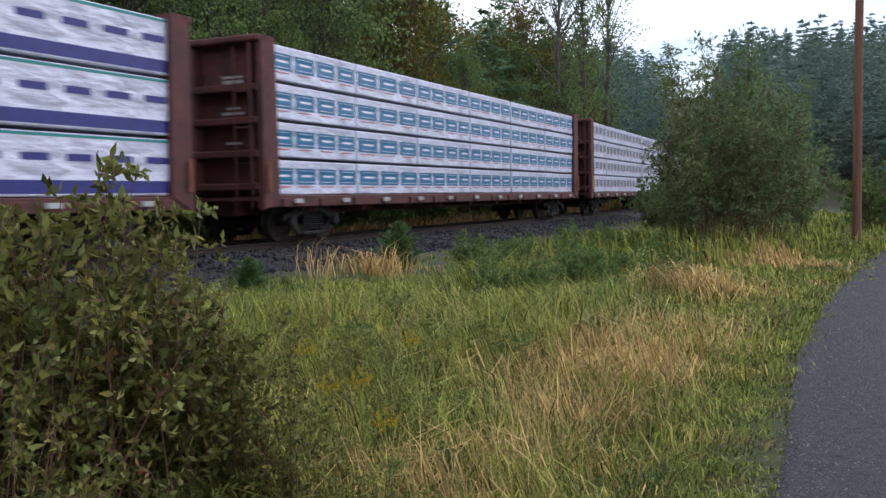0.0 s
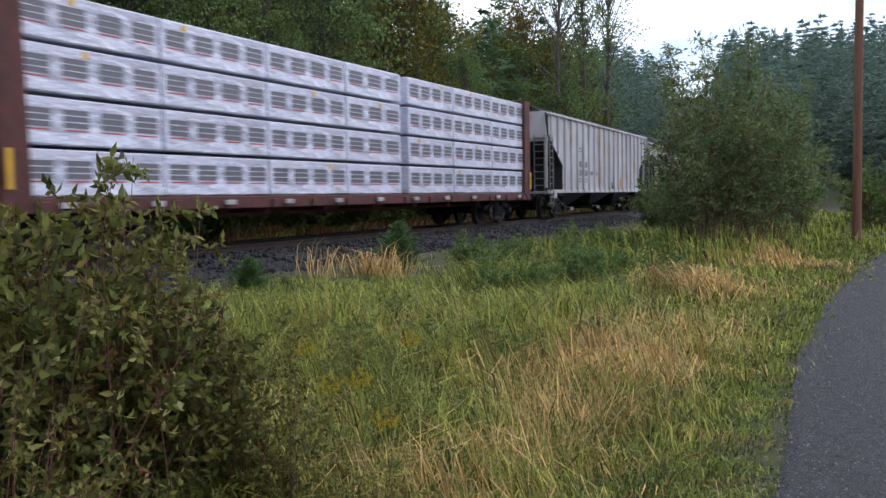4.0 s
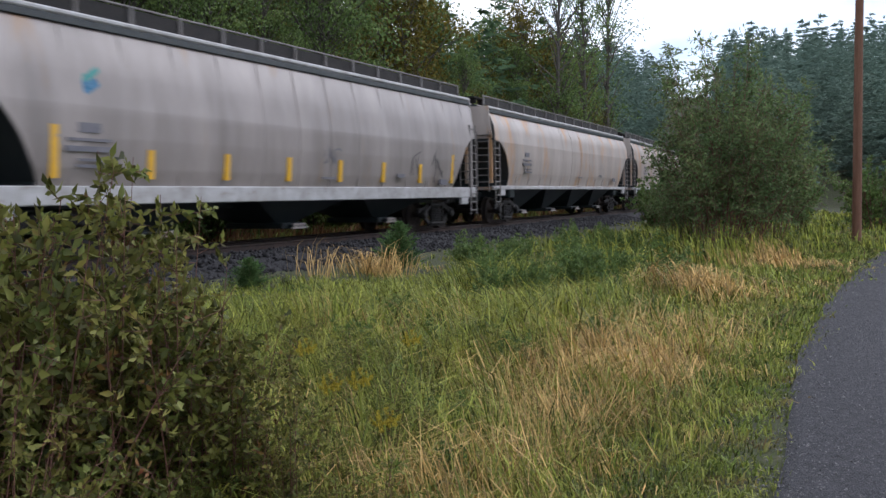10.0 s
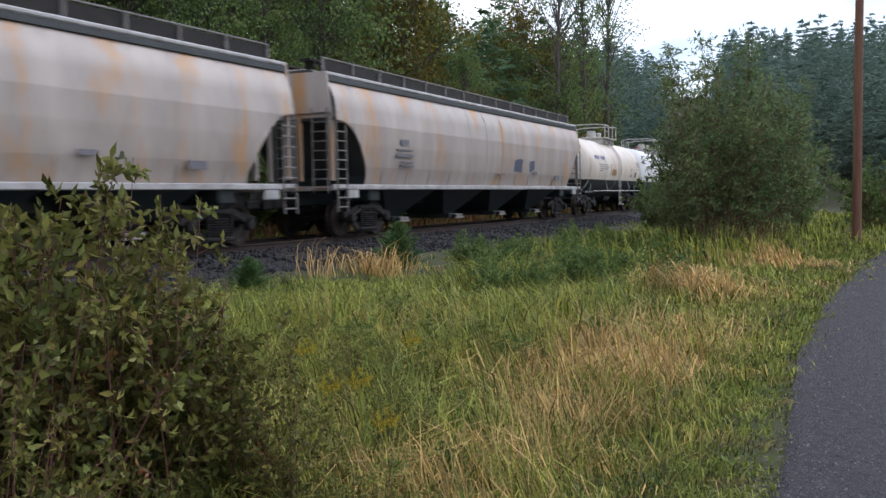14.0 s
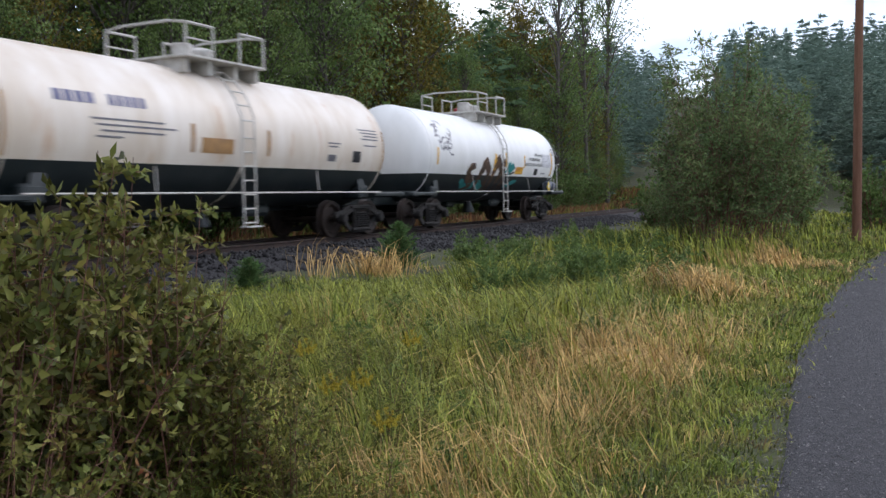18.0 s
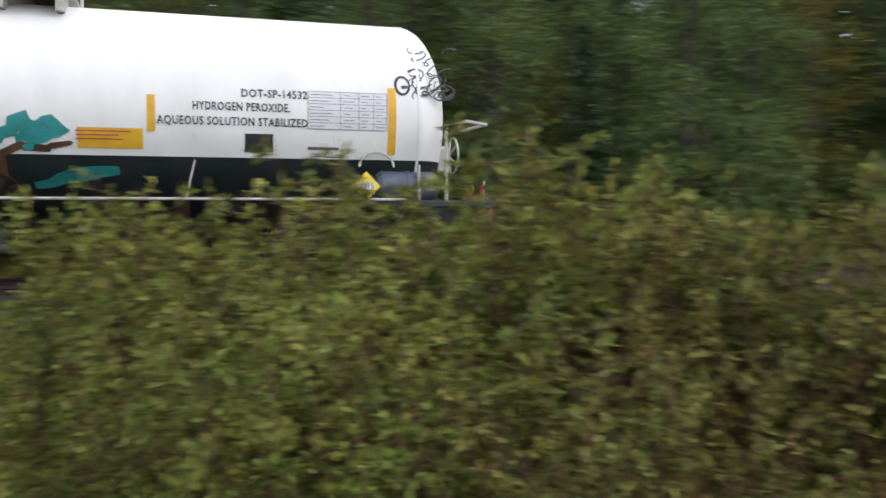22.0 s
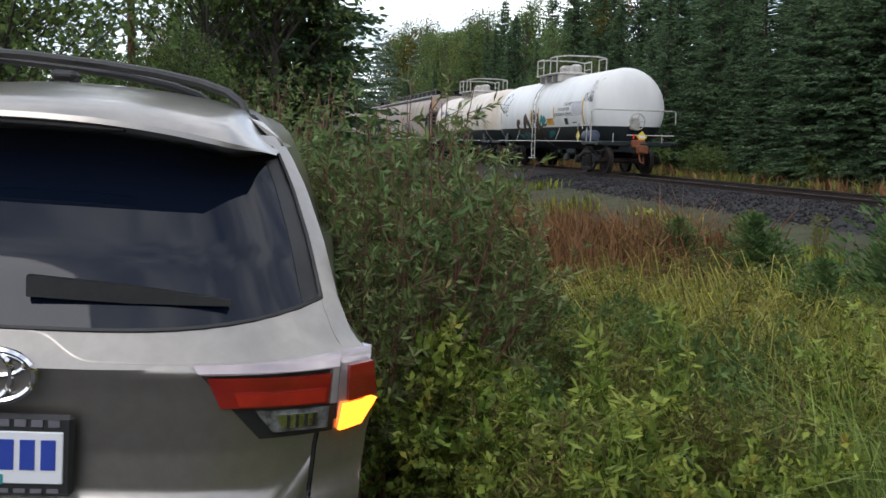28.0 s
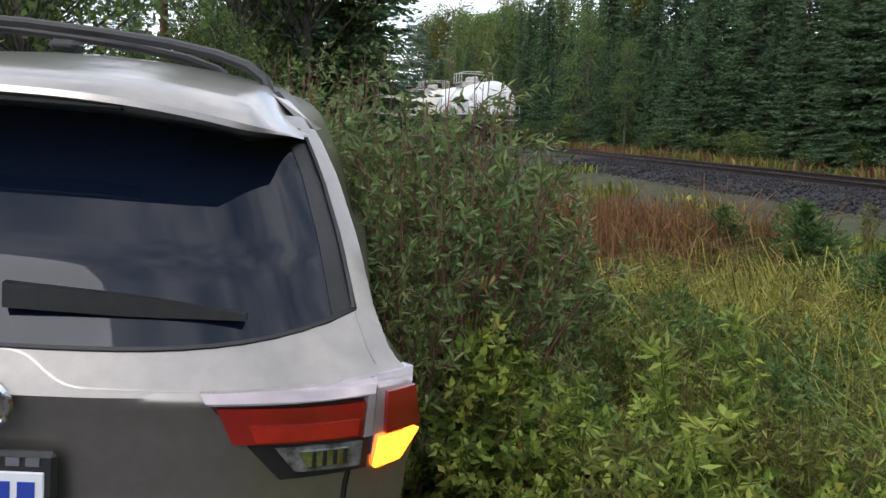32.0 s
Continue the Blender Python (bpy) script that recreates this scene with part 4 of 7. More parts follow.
def tank_car(u0, u1, paint, last, label):
    u, L = (u0 + u1) / 2, u1 - u0
    car = thing("tank_car", label, "railway wagon", group="train")
    TRAIN.append((car, u))
    h = L / 2
    b = h - 0.78
    # shell: upper and lower halves in two colours, dished heads
    prof = [(-b, 0.02)] + [(-b + 0.62 * (1 - math.cos(a)), TR * math.sin(a) ** 0.82) for a in (math.pi / 2 * i / 9 for i in range(1, 10))]
    prof = prof + [(-b + 0.62 + (2 * b - 1.24) * i / 10, TR) for i in range(1, 10)] + [(-x, r) for x, r in prof[::-1]]
    lim = 1.66
    up, lo = G(), G()
    k = 36
    for g, lower in ((up, False), (lo, True)):
        rows = []
        for x, r in prof:
            a0 = math.asin(max(-1.0, (lim - TZ) / r))
            t0, t1 = (math.pi - a0, 2 * math.pi + a0) if lower else (a0, math.pi - a0)
            rows.append([(x, -r * math.cos(t0 + (t1 - t0) * j / k), TZ + r * math.sin(t0 + (t1 - t0) * j / k)) for j in range(k + 1)])
        g.sheet(rows)
    shell = part("tank", up, paint, car, "", 50)
    part("tank_belly", lo, M_BLACK, shell, "black painted lower shell", 50)
    for x in (-b + 0.62, b - 0.62, 0.0):
        band = G()
        band.lathe([(-0.02, TR + 0.0), (-0.02, TR + 0.008), (0.02, TR + 0.008), (0.02, TR + 0.0)], (x, 0, TZ), "x", 64)
        part("weld_band", band, paint, shell)
    # underframe stubs, bolsters
    for e in (-1, 1):
        uf = G()
        uf.box((e * (h - 1.55), 0, 0.92), (3.1, 0.55, 0.34), 0.03)
        uf.box((e * (h - 2.0), 0, 1.12), (0.45, 2.5, 0.34), 0.05)
        part("stub_sill", uf, M_BLACK, car, "black stub sill and bolster")
        part("end_sill", G().box((e * (h - 0.42), 0, 1.06), (0.16, 2.9, 0.16), 0.02), M_BLACK, car)
        for sd in (-1, 1):
            part("step_plate", G().box((e * (h - 1.0), sd * 1.38, 1.06), (1.6, 0.16, 0.10), 0.02), M_BLACK, car)
            part("saddle", G().slab([(e * (h - 2.25), sd * 1.25, 1.15), (e * (h - 1.9), sd * 1.25, 1.15), (e * (h - 2.15), sd * 1.18, 1.95), (e * (h - 2.3), sd * 1.18, 1.95)], (0, -sd * 0.08, 0)), M_BLACK, car)
    part("brake_pipe", G().tube([(-h + 3.0, 0.25, 0.75), (h - 3.0, 0.25, 0.75)], 0.05, 8), M_BLACK, car)
    part("brake_valve", G().box((1.6, -0.25, 0.74), (0.9, 0.5, 0.28), 0.08), M_BLACK, car, "black brake valve box")
    part("brake_cylinder", G().box((-1.2, 0.2, 0.72), (0.6, 0.4, 0.24), 0.06), M_BLACK, car)
    part("bottom_outlet", G().lathe([(0.0, 0.22), (0.10, 0.22), (0.32, 0.12), (0.50, 0.12)], (0.2, 0, 0.40), "z", 14), M_BLACK, car, "black bottom outlet")
    for e in (-1, 1):
        bogie(car, e * (h - 2.0))
        coupler(car, e * (h - 0.30), e, M_RUST if (last and e > 0) else None, 0.6)
    # running handrail along the tank
    for sd in (-1, 1):
        hr = G()
        hr.tube([(-h + 1.6, sd * 1.50, 1.12), (h - 1.6, sd * 1.50, 1.12)], 0.020, 6)
        for x in (-2.6, 2.6):
            hr.tube([(x, sd * 1.50, 1.12), (x + 0.12, sd * 1.36, 1.62)], 0.012, 5)
        part("side_handrail", hr, M_PIPEW, car, "pale side handrail")
    for sd in (-1, 1):
        lad = G()
        for k in (-0.2, 0.2):
            arc = [(0.0 + k, sd * 1.54, 0.42), (k, sd * 1.54, 2.3)] + [(k, sd * (TR + 0.13) * math.cos(a), TZ + (TR + 0.13) * math.sin(a)) for a in (radians(d) for d in (15, 30, 45, 60, 72))]
            lad.tube(arc, 0.020, 5)
        for i in range(7):
            z = 0.5 + i * 0.29
            lad.tube([(-0.2, sd * 1.54, z), (0.2, sd * 1.54, z)], 0.016, 5)
        for d in (12, 24, 36, 48, 60):
            a = radians(d)
            lad.tube([(-0.2, sd * (TR + 0.13) * math.cos(a), TZ + (TR + 0.13) * math.sin(a)), (0.2, sd * (TR + 0.13) * math.cos(a), TZ + (TR + 0.13) * math.sin(a))], 0.016, 5)
        lad.box((0, sd * 1.58, 0.42), (0.5, 0.18, 0.03))
        part("ladder", lad, M_PIPEW, car, "off-white side ladder")
    # dome platform
    zt = TZ + TR
    pf = G()
    pf.box((0, 0, zt + 0.10), (2.5, 2.2, 0.05), 0.01)
    for x in (-1.1, -0.4, 0.4, 1.1):
        pf.box((x, 0, zt - 0.06), (0.10, 1.9, 0.30))
    part("dome_platform", pf, M_PIPEW, car, "off-white grated dome platform")
    top = zt + 0.74

    def pipe(name, pts, r):
        part(name, G().tube(pts, r, 6), M_PIPEW, car, "off-white pipe railing")
    for x in (-1.22, 1.22):
        for y in (-1.05, 1.05):
            pipe("railing_post", [(x, y, zt + 0.1), (x, y, top)], 0.030)
    for sd in (-1, 1):
        for x0, x1 in ((-1.22, -0.42), (0.42, 1.22)):
            pipe("top_rail", [(x0, sd * 1.05, top), (x1, sd * 1.05, top)], 0.03)
        for x in (-0.42, 0.42):
            pipe("railing_post", [(x, sd * 1.05, zt + 0.1), (x, sd * 1.05, top)], 0.026)
        pipe("end_rail", [(sd * 1.22, -1.05, top), (sd * 1.22, -0.6, top + 0.06), (sd * 1.22, 0.6, top + 0.06), (sd * 1.22, 1.05, top)], 0.03)
        pipe("middle_rail", [(-1.22, sd * 1.05, zt + 0.44), (-0.42, sd * 1.05, zt + 0.44)], 0.02)
    dm = G()
    dm.lathe([(-0.1, 0.62), (0.16, 0.62), (0.22, 0.58)], (0.1, 0, zt), "z", 24)
    dm.lathe([(0.2, 0.24), (0.46, 0.24), (0.54, 0.12)], (0.42, 0.05, zt), "z", 16)
    dm.lathe([(0.2, 0.22), (0.50, 0.22), (0.52, 0.2)], (-0.28, -0.1, zt), "z", 16)
    dm.lathe([(0.2, 0.10), (0.40, 0.12), (0.44, 0.06)], (0.1, -0.42, zt), "z", 12)
    part("manway", dm, M_PIPEW, car, "off-white manway and valve housings")
    vv = G().lathe([(0.2, 0.09), (0.34, 0.11), (0.38, 0.05)], (0.05, 0.3, zt), "z", 12)
    part("relief_valve", vv, M_RUST if not last else M_REDP, car, "red relief valve")
    if last:
        tank_end(car, h, b)
    tank_marks(car, shell, b, last)
    return car


def tank_end(car, h, b):
    """The tail of the last car: railing, brake wheel, reservoir, placards, marker."""
    g = G()
    x = h - 0.85
    g.tube([(x - 0.15, -1.42, 1.1), (x - 0.15, -1.42, 2.16), (x + 0.15, -1.40, 2.22), (x + 0.52, -1.2, 2.20), (x + 0.52, 1.3, 2.20), (x + 0.48, 1.44, 2.18), (x + 0.46, 1.46, 1.75)], 0.024, 6)
    g.tube([(x - 0.55, -1.42, 1.1), (x - 0.55, -1.42, 1.6)], 0.024, 6)
    arc = [(x - 1.15 + 0.24 * math.cos(a), -1.44, 1.56 + 0.20 * math.sin(a)) for a in (math.pi * i / 10 for i in range(11))]
    g.tube(arc, 0.018, 5)
    g.tube([(x + 0.6, -0.4, 1.35), (x + 0.6, 1.35, 1.35)], 0.02, 5)
    for y in (-0.9, 0.9):
        g.tube([(x + 0.6, y, 1.1), (x + 0.6, y, 1.4)], 0.018, 5)
    part("end_railing", g, M_PIPEW, car, "white bent end railing")
    w = G()
    for i in range(20):
        a0, a1 = 2 * math.pi * i / 20, 2 * math.pi * (i + 1) / 20
        w.tube([(x + 0.42, 0.05 + 0.28 * math.cos(a0), 1.82 + 0.28 * math.sin(a0)), (x + 0.42, 0.05 + 0.28 * math.cos(a1), 1.82 + 0.28 * math.sin(a1))], 0.018, 5)
    for i in range(5):
        a = 2 * math.pi * i / 5
        w.tube([(x + 0.36, 0.05, 1.82), (x + 0.42, 0.05 + 0.28 * math.cos(a), 1.82 + 0.28 * math.sin(a))], 0.014, 5)
    w.box((x + 0.22, 0.05, 1.75), (0.22, 0.3, 0.42), 0.04)
    part("brake_wheel", w, M_PIPEW, car, "white hand brake wheel and gearbox")
    r = G().lathe([(-0.46, 0.05), (-0.44, 0.16), (-0.38, 0.205), (0.38, 0.205), (0.44, 0.16), (0.46, 0.05)], (h - 1.53, -1.22, 1.31), "x", 22)
    r.lathe([(-0.02, 0.22), (0.02, 0.22)], (h - 1.53, -1.22, 1.31), "x", 22)
    res = part("air_reservoir", r, M_AIR, car, "slate-blue air reservoir drum")
    for px, py, ax in ((h - 2.15, -1.46, "y"), (h - 0.12, 0.1, "x")):
        d = G()
        k = 0.20
        pts = [(px, py, 1.30 - k), (px + (k if ax == "y" else 0), py + (k if ax == "x" else 0), 1.30), (px, py, 1.30 + k), (px - (k if ax == "y" else 0), py - (k if ax == "x" else 0), 1.30)]
        d.slab(pts, (0, 0.01, 0) if ax == "y" else (-0.01, 0, 0))
        pl = part("placard", d, M_PLACARD, car, "yellow diamond hazard placard")
        i = G()
        off = (0, -0.006, 0) if ax == "y" else (0.006, 0, 0)
        i.box((px + off[0], py + off[1], 1.30), (0.22 if ax == "y" else 0.004, 0.004 if ax == "y" else 0.22, 0.10))
        part("number_panel", i, M_PLATE, pl)
        if ax == "y":
            vs, fs = flat_text("2015", 0.11)
            t = G()
            t.v = [(px + a * 1.0 - 0.11, py - 0.012, 1.262 + c) for a, c in vs]
            t.f = fs
            part("number", t, M_INK, pl, sharp=0)
    mk = G().box((h - 0.04, -0.24, 1.29), (0.05, 0.05, 0.14), 0.015)
    part("marker_lamp", mk, M_REDLED, car, "glowing red end-of-train marker")
    eb = G().box((h - 0.04, -0.16, 1.06), (0.2, 0.28, 0.26), 0.03).box((h - 0.15, 0.0, 0.95), (0.2, 0.5, 0.5), 0.06)
    eb.tube([(h + 0.0, -0.05, 0.8), (h + 0.15, -0.05, 0.45), (h + 0.36, -0.02, 0.40), (h + 0.25, 0.0, 0.62)], 0.03, 6)
    part("draft_gear", eb, M_RUST, car, "rusty draft gear and end-of-train box")


def tank_marks(car, shell, b, last):
    """Lettering, tables, reflectors and spray paint on the near side."""
    h = b + 0.72
    if last:
        for words, w, x, z in (("DOT-SP-14532", 0.86, 3.30, 2.44), ("HYDROGEN PEROXIDE.", 1.24, 2.69, 2.26), ("AQUEOUS SOLUTION STABILIZED", 1.90, 2.26, 2.07)):
            bent(flat_text(words, 0.150, w, 1.12, 0.003), x, z, "lettering", M_INK, shell, "black stencilled cargo lettering")
        rows = []
        for j in range(7):
            rows.append((flat_rect(1.08, 0.006, 2, 1), 4.165, j * 0.083))
        for x in (4.165, 4.60, 4.85, 5.05, 5.235):
            rows.append((flat_rect(0.007, 0.50), x, 0.0))
        for j in range(6):
            for x, w in ((4.2, 0.3), (4.65, 0.14), (4.89, 0.11), (5.09, 0.11)):
                rows.append((flat_rect(w * (0.6 + 0.4 * ((j * 7 + int(x * 10)) % 3) / 2), 0.009, 2, 1), x, 0.036 + j * 0.083))
        bent(flat_rect(1.08, 0.50, 2, 6), 4.165, 2.05, "table_panel", M_TABLE, shell, "pale grey inspection panel", TR + 0.004)
        bent(many(rows), 0, 2.05, "test_table", M_GREYP, shell, "thin grey inspection table")
        for w, hh, x, z in ((0.10, 0.46, 2.14, 1.97), (0.11, 0.92, 5.26, 1.73), (0.10, 0.5, 0.28, 1.97), (0.10, 0.5, -5.3, 1.93)):
            bent(flat_rect(w, hh, 1, 10), x, z, "yellow_reflector", M_YELLOW, shell, "yellow reflective strip")
        bent(flat_rect(0.77, 0.26), 1.32, 1.75, "orange_panel", M_YELLOW, shell, "orange warning panel")
        bent(many([(flat_rect(0.65, 0.015), 1.30, 0.20), (flat_rect(0.5, 0.015), 1.30, 0.15), (flat_rect(0.55, 0.015), 1.30, 0.10)]), 0, 1.76, "panel_bar", M_REDP, shell, r=TR + 0.01)
        bent(flat_rect(0.36, 0.24), 3.35, 1.74, "placard_holder", M_INK, shell, "black placard holder")
        bent(flat_rect(0.42, 0.04, 1, 1), 4.17, 1.78, "stencil_bar", M_GREYP, shell)
        rnd = random.Random(9)
        st = []
        for k in range(24):
            x, y = rnd.uniform(5.5, 6.2), rnd.uniform(-0.08, 0.66)
            a = rnd.uniform(0, 6.28)
            pts = [(x + 0.22 * t * math.cos(a) + 0.07 * math.sin(t * 7 + k), y + 0.22 * t * math.sin(a) + 0.06 * math.cos(t * 6 + k)) for t in (i / 8 for i in range(9))]
            st.append((flat_stroke(pts, 0.020), 0, 0))
        ring = [(5.47 + 0.10 * math.cos(t), 0.06 + 0.13 * math.sin(t)) for t in (i * 0.45 for i in range(15))]
        st.append((flat_stroke(ring, 0.04), 0, 0))
        bent(many(st), 0, 2.62, "graffiti_tag", M_INK, shell, "black scribbled spray-paint tag")
        st = []
        for k in range(20):
            x, y = -5.2 + rnd.uniform(0, 1.0), rnd.uniform(-0.1, 0.75)
            a = rnd.uniform(0, 6.28)
            st.append((flat_stroke([(x + 0.3 * t * math.cos(a + t), y + 0.3 * t * math.sin(a + t)) for t in (i / 6 for i in range(7))], 0.06), 0, 0))
        bent(many(st), 0, 2.45, "graffiti_tag", M_GREYP, shell, "dark sprayed star-shaped tag")
        for col, lab, pts, w in ((M_BROWNG, "brown sprayed letters", [(-2.35, 0.22), (-2.75, 0.15), (-2.8, -0.12), (-2.4, -0.3), (-2.3, -0.6), (-2.8, -0.72)], 0.34), (M_BROWNG, "brown sprayed letters", [(-1.9, -0.72), (-1.78, 0.05), (-1.45, 0.36), (-1.15, 0.05), (-1.1, -0.72)], 0.36), (M_BROWNG, "brown sprayed letters", [(-0.75, -0.72), (-0.68, 0.15), (-0.35, 0.48), (-0.08, 0.1), (-0.1, -0.7)], 0.36), (M_BROWNG, "brown sprayed letters", [(0.1, 0.5), (0.25, -0.1), (0.6, -0.7)], 0.3),
                                 (M_TEALG, "teal sprayed shapes", [(0.35, 0.05), (0.55, 0.2), (0.7, 0.36), (0.85, 0.2), (0.62, 0.1)], 0.17), (M_TEALG, "teal sprayed shapes", [(0.85, 0.24), (1.0, 0.34), (1.12, 0.22), (0.9, 0.12), (0.7, -0.02)], 0.15), (M_BROWNG, "brown sprayed letters", [(0.15, -0.75), (0.35, -0.25), (0.62, 0.02), (0.95, -0.02), (1.25, 0.08)], 0.10), (M_INK, "black sprayed letters", [(-0.2, -0.72), (0.1, -0.2), (0.35, -0.5), (0.9, -0.72)], 0.26), (M_TEALG, "teal sprayed shapes", [(-3.2, -0.3), (-2.6, -0.6), (-1.7, -0.4), (-1.0, -0.7)], 0.3), (M_YELLOW, "ochre sprayed stroke", [(-0.75, -0.1), (-0.68, 0.5), (-0.62, 0.65)], 0.16),
                                 (M_TEALG, "teal sprayed shapes", [(0.8, -0.55), (1.4, -0.35), (1.8, -0.3)], 0.2)):
            fine = []
            for i in range(len(pts) - 1):
                for t in range(5):
                    k = t / 5
                    fine.append((pts[i][0] * (1 - k) + pts[i + 1][0] * k + 0.05 * math.sin(7 * (i + k)), pts[i][1] * (1 - k) + pts[i + 1][1] * k))
            fine.append(pts[-1])
            bent(flat_stroke(fine, w), 0.0, 1.75, "graffiti", col, shell, lab, TR + 0.008 + 0.001 * len(fine) / 10)
    else:
        glyphs = [(flat_rect(0.17, 0.20, 1, 2), -4.7 + 0.22 * i, 0.38) for i in range(4)] + [(flat_rect(0.13, 0.20, 1, 2), -3.55 + 0.18 * i, 0.38) for i in range(5)]
        bent(many(glyphs), 0, 2.25, "stencil_bar", M_INKBLUE, shell, "dark blue stencilled mark bars")
        lines = [(flat_rect(w, 0.035, 4, 1), x, y) for x, y, w in ((-4.0, 0.12, 1.7), (-3.9, 0.02, 1.9), (-3.8, -0.08, 1.5), (-3.9, -0.18, 0.6), (3.1, 0.02, 0.5), (3.1, -0.06, 0.4), (4.5, 0.42, 0.9), (4.6, 0.34, 0.8), (4.7, 0.26, 0.7), (4.6, 0.18, 0.8), (4.7, 0.02, 0.6))]
        bent(many(lines), 0, 2.25, "stencil_line", M_GREYP, shell, "small grey stencilled lines")
        bent(flat_rect(0.36, 0.28), 4.2, 1.86, "placard_holder", M_INK, shell, "black placard holder")
        bent(flat_rect(0.34, 0.16), 3.1, 1.86, "placard_holder", M_GREYP, shell, "faded grey placard holder")
        bent(flat_rect(0.95, 0.3), -1.3, 1.9, "orange_panel", M_OCHRE, shell, "faded orange warning panel")
        bent(many([(flat_rect(0.11, 0.55), 0.75, 0.0), (flat_rect(0.11, 0.55), -1.6, 0.0), (flat_rect(0.11, 1.0, 1, 8), 5.6, -0.2), (flat_rect(0.11, 1.0, 1, 8), -5.7, -0.2)]), 0, 1.9, "brown_reflector", M_OCHRE, shell, "dirty brown reflective strips")


tank_car(132.15, 146.2, M_TANKC, False, "stained cream tank car with a black belly")
tank_car(146.28, 160.48, M_TANKW, True, "white graffiti-marked tank car, black belly, at the train's end")


# ---- the parked car ----
def car_w(z):
    return float(np.interp(z, [0.25, 0.45, 0.62, 0.80, 0.95, 1.02, 1.10, 1.145, 1.17, 1.25, 1.38, 1.50, 1.58, 1.64, 1.68], [0.64, 0.68, 0.712, 0.727, 0.738, 0.752, 0.752, 0.735, 0.695, 0.655, 0.612, 0.56, 0.515, 0.47, 0.40]))


def car_x(z):
    return float(np.interp(z, [0.25, 0.45, 0.555, 0.60, 0.650, 0.662, 0.72, 0.79, 0.812, 0.862, 0.95, 1.08, 1.130, 1.148, 1.20, 1.35, 1.52, 1.62, 1.68], [0.06, -0.02, -0.05, -0.065, -0.065, -0.012, -0.018, -0.034, -0.030, 0.004, 0.008, -0.008, -0.018, -0.002, 0.04, 0.13, 0.26, 0.30, 0.42]))


def rear(f, z, off=0.0):
    """A point of the car's rear skin: f from -1 (left) to 1 (right), z up, off outwards."""
    w = car_w(z)
    x = car_x(z) + (0.20 + 0.10 * max(0, z - 1.1)) * abs(f) ** 4
    y = f * w
    nx, ny = -1.0, 0.9 * f ** 3
    k = math.hypot(nx, ny)
    return (x + off * nx / k, -(y + off * ny / k), z)


def skin(f0, f1, z0, z1, off=0.0, nf=16, nz=10, depth=0.0, top=None, bot=None):
    """A patch of the rear skin; with depth it becomes a solid panel standing off outwards."""
    def at_(i, j, o):
        f = f0 + (f1 - f0) * i / nf
        lo = bot(f) if bot else z0
        hi = top(f) if top else z1
        return rear(f, lo + (hi - lo) * j / nz, o)
    g = G()
    g.sheet([[at_(i, j, off) for j in range(nz + 1)] for i in range(nf + 1)])
    if depth:
        ring = [(i, 0) for i in range(nf)] + [(nf, j) for j in range(nz)] + [(i, nz) for i in range(nf, 0, -1)] + [(0, j) for j in range(nz, 0, -1)]
        n = len(ring)
        g.add([at_(i, j, off) for i, j in ring] + [at_(i, j, off - depth) for i, j in ring], [(k, (k + 1) % n, n + (k + 1) % n, n + k) for k in range(n)])
    return g


def quad_patch(a, b, c, d, off, n=10, depth=0.02):
    """A solid lens over the rear skin between four corners given as (y, z)."""
    def at_(i, j, o):
        s, t = i / n, j / n
        y = (a[0] * (1 - s) + b[0] * s) * (1 - t) + (d[0] * (1 - s) + c[0] * s) * t
        z = (a[1] * (1 - s) + b[1] * s) * (1 - t) + (d[1] * (1 - s) + c[1] * s) * t
        return rear(y / car_w(z), z, o)
    g = G()
    g.sheet([[at_(i, j, off) for j in range(n + 1)] for i in range(n + 1)])
    ring = [(i, 0) for i in range(n)] + [(n, j) for j in range(n)] + [(i, n) for i in range(n, 0, -1)] + [(0, j) for j in range(n, 0, -1)]
    m = len(ring)
    g.add([at_(i, j, off) for i, j in ring] + [at_(i, j, off - depth) for i, j in ring], [(k, (k + 1) % m, m + (k + 1) % m, m + k) for k in range(m)])
    return g


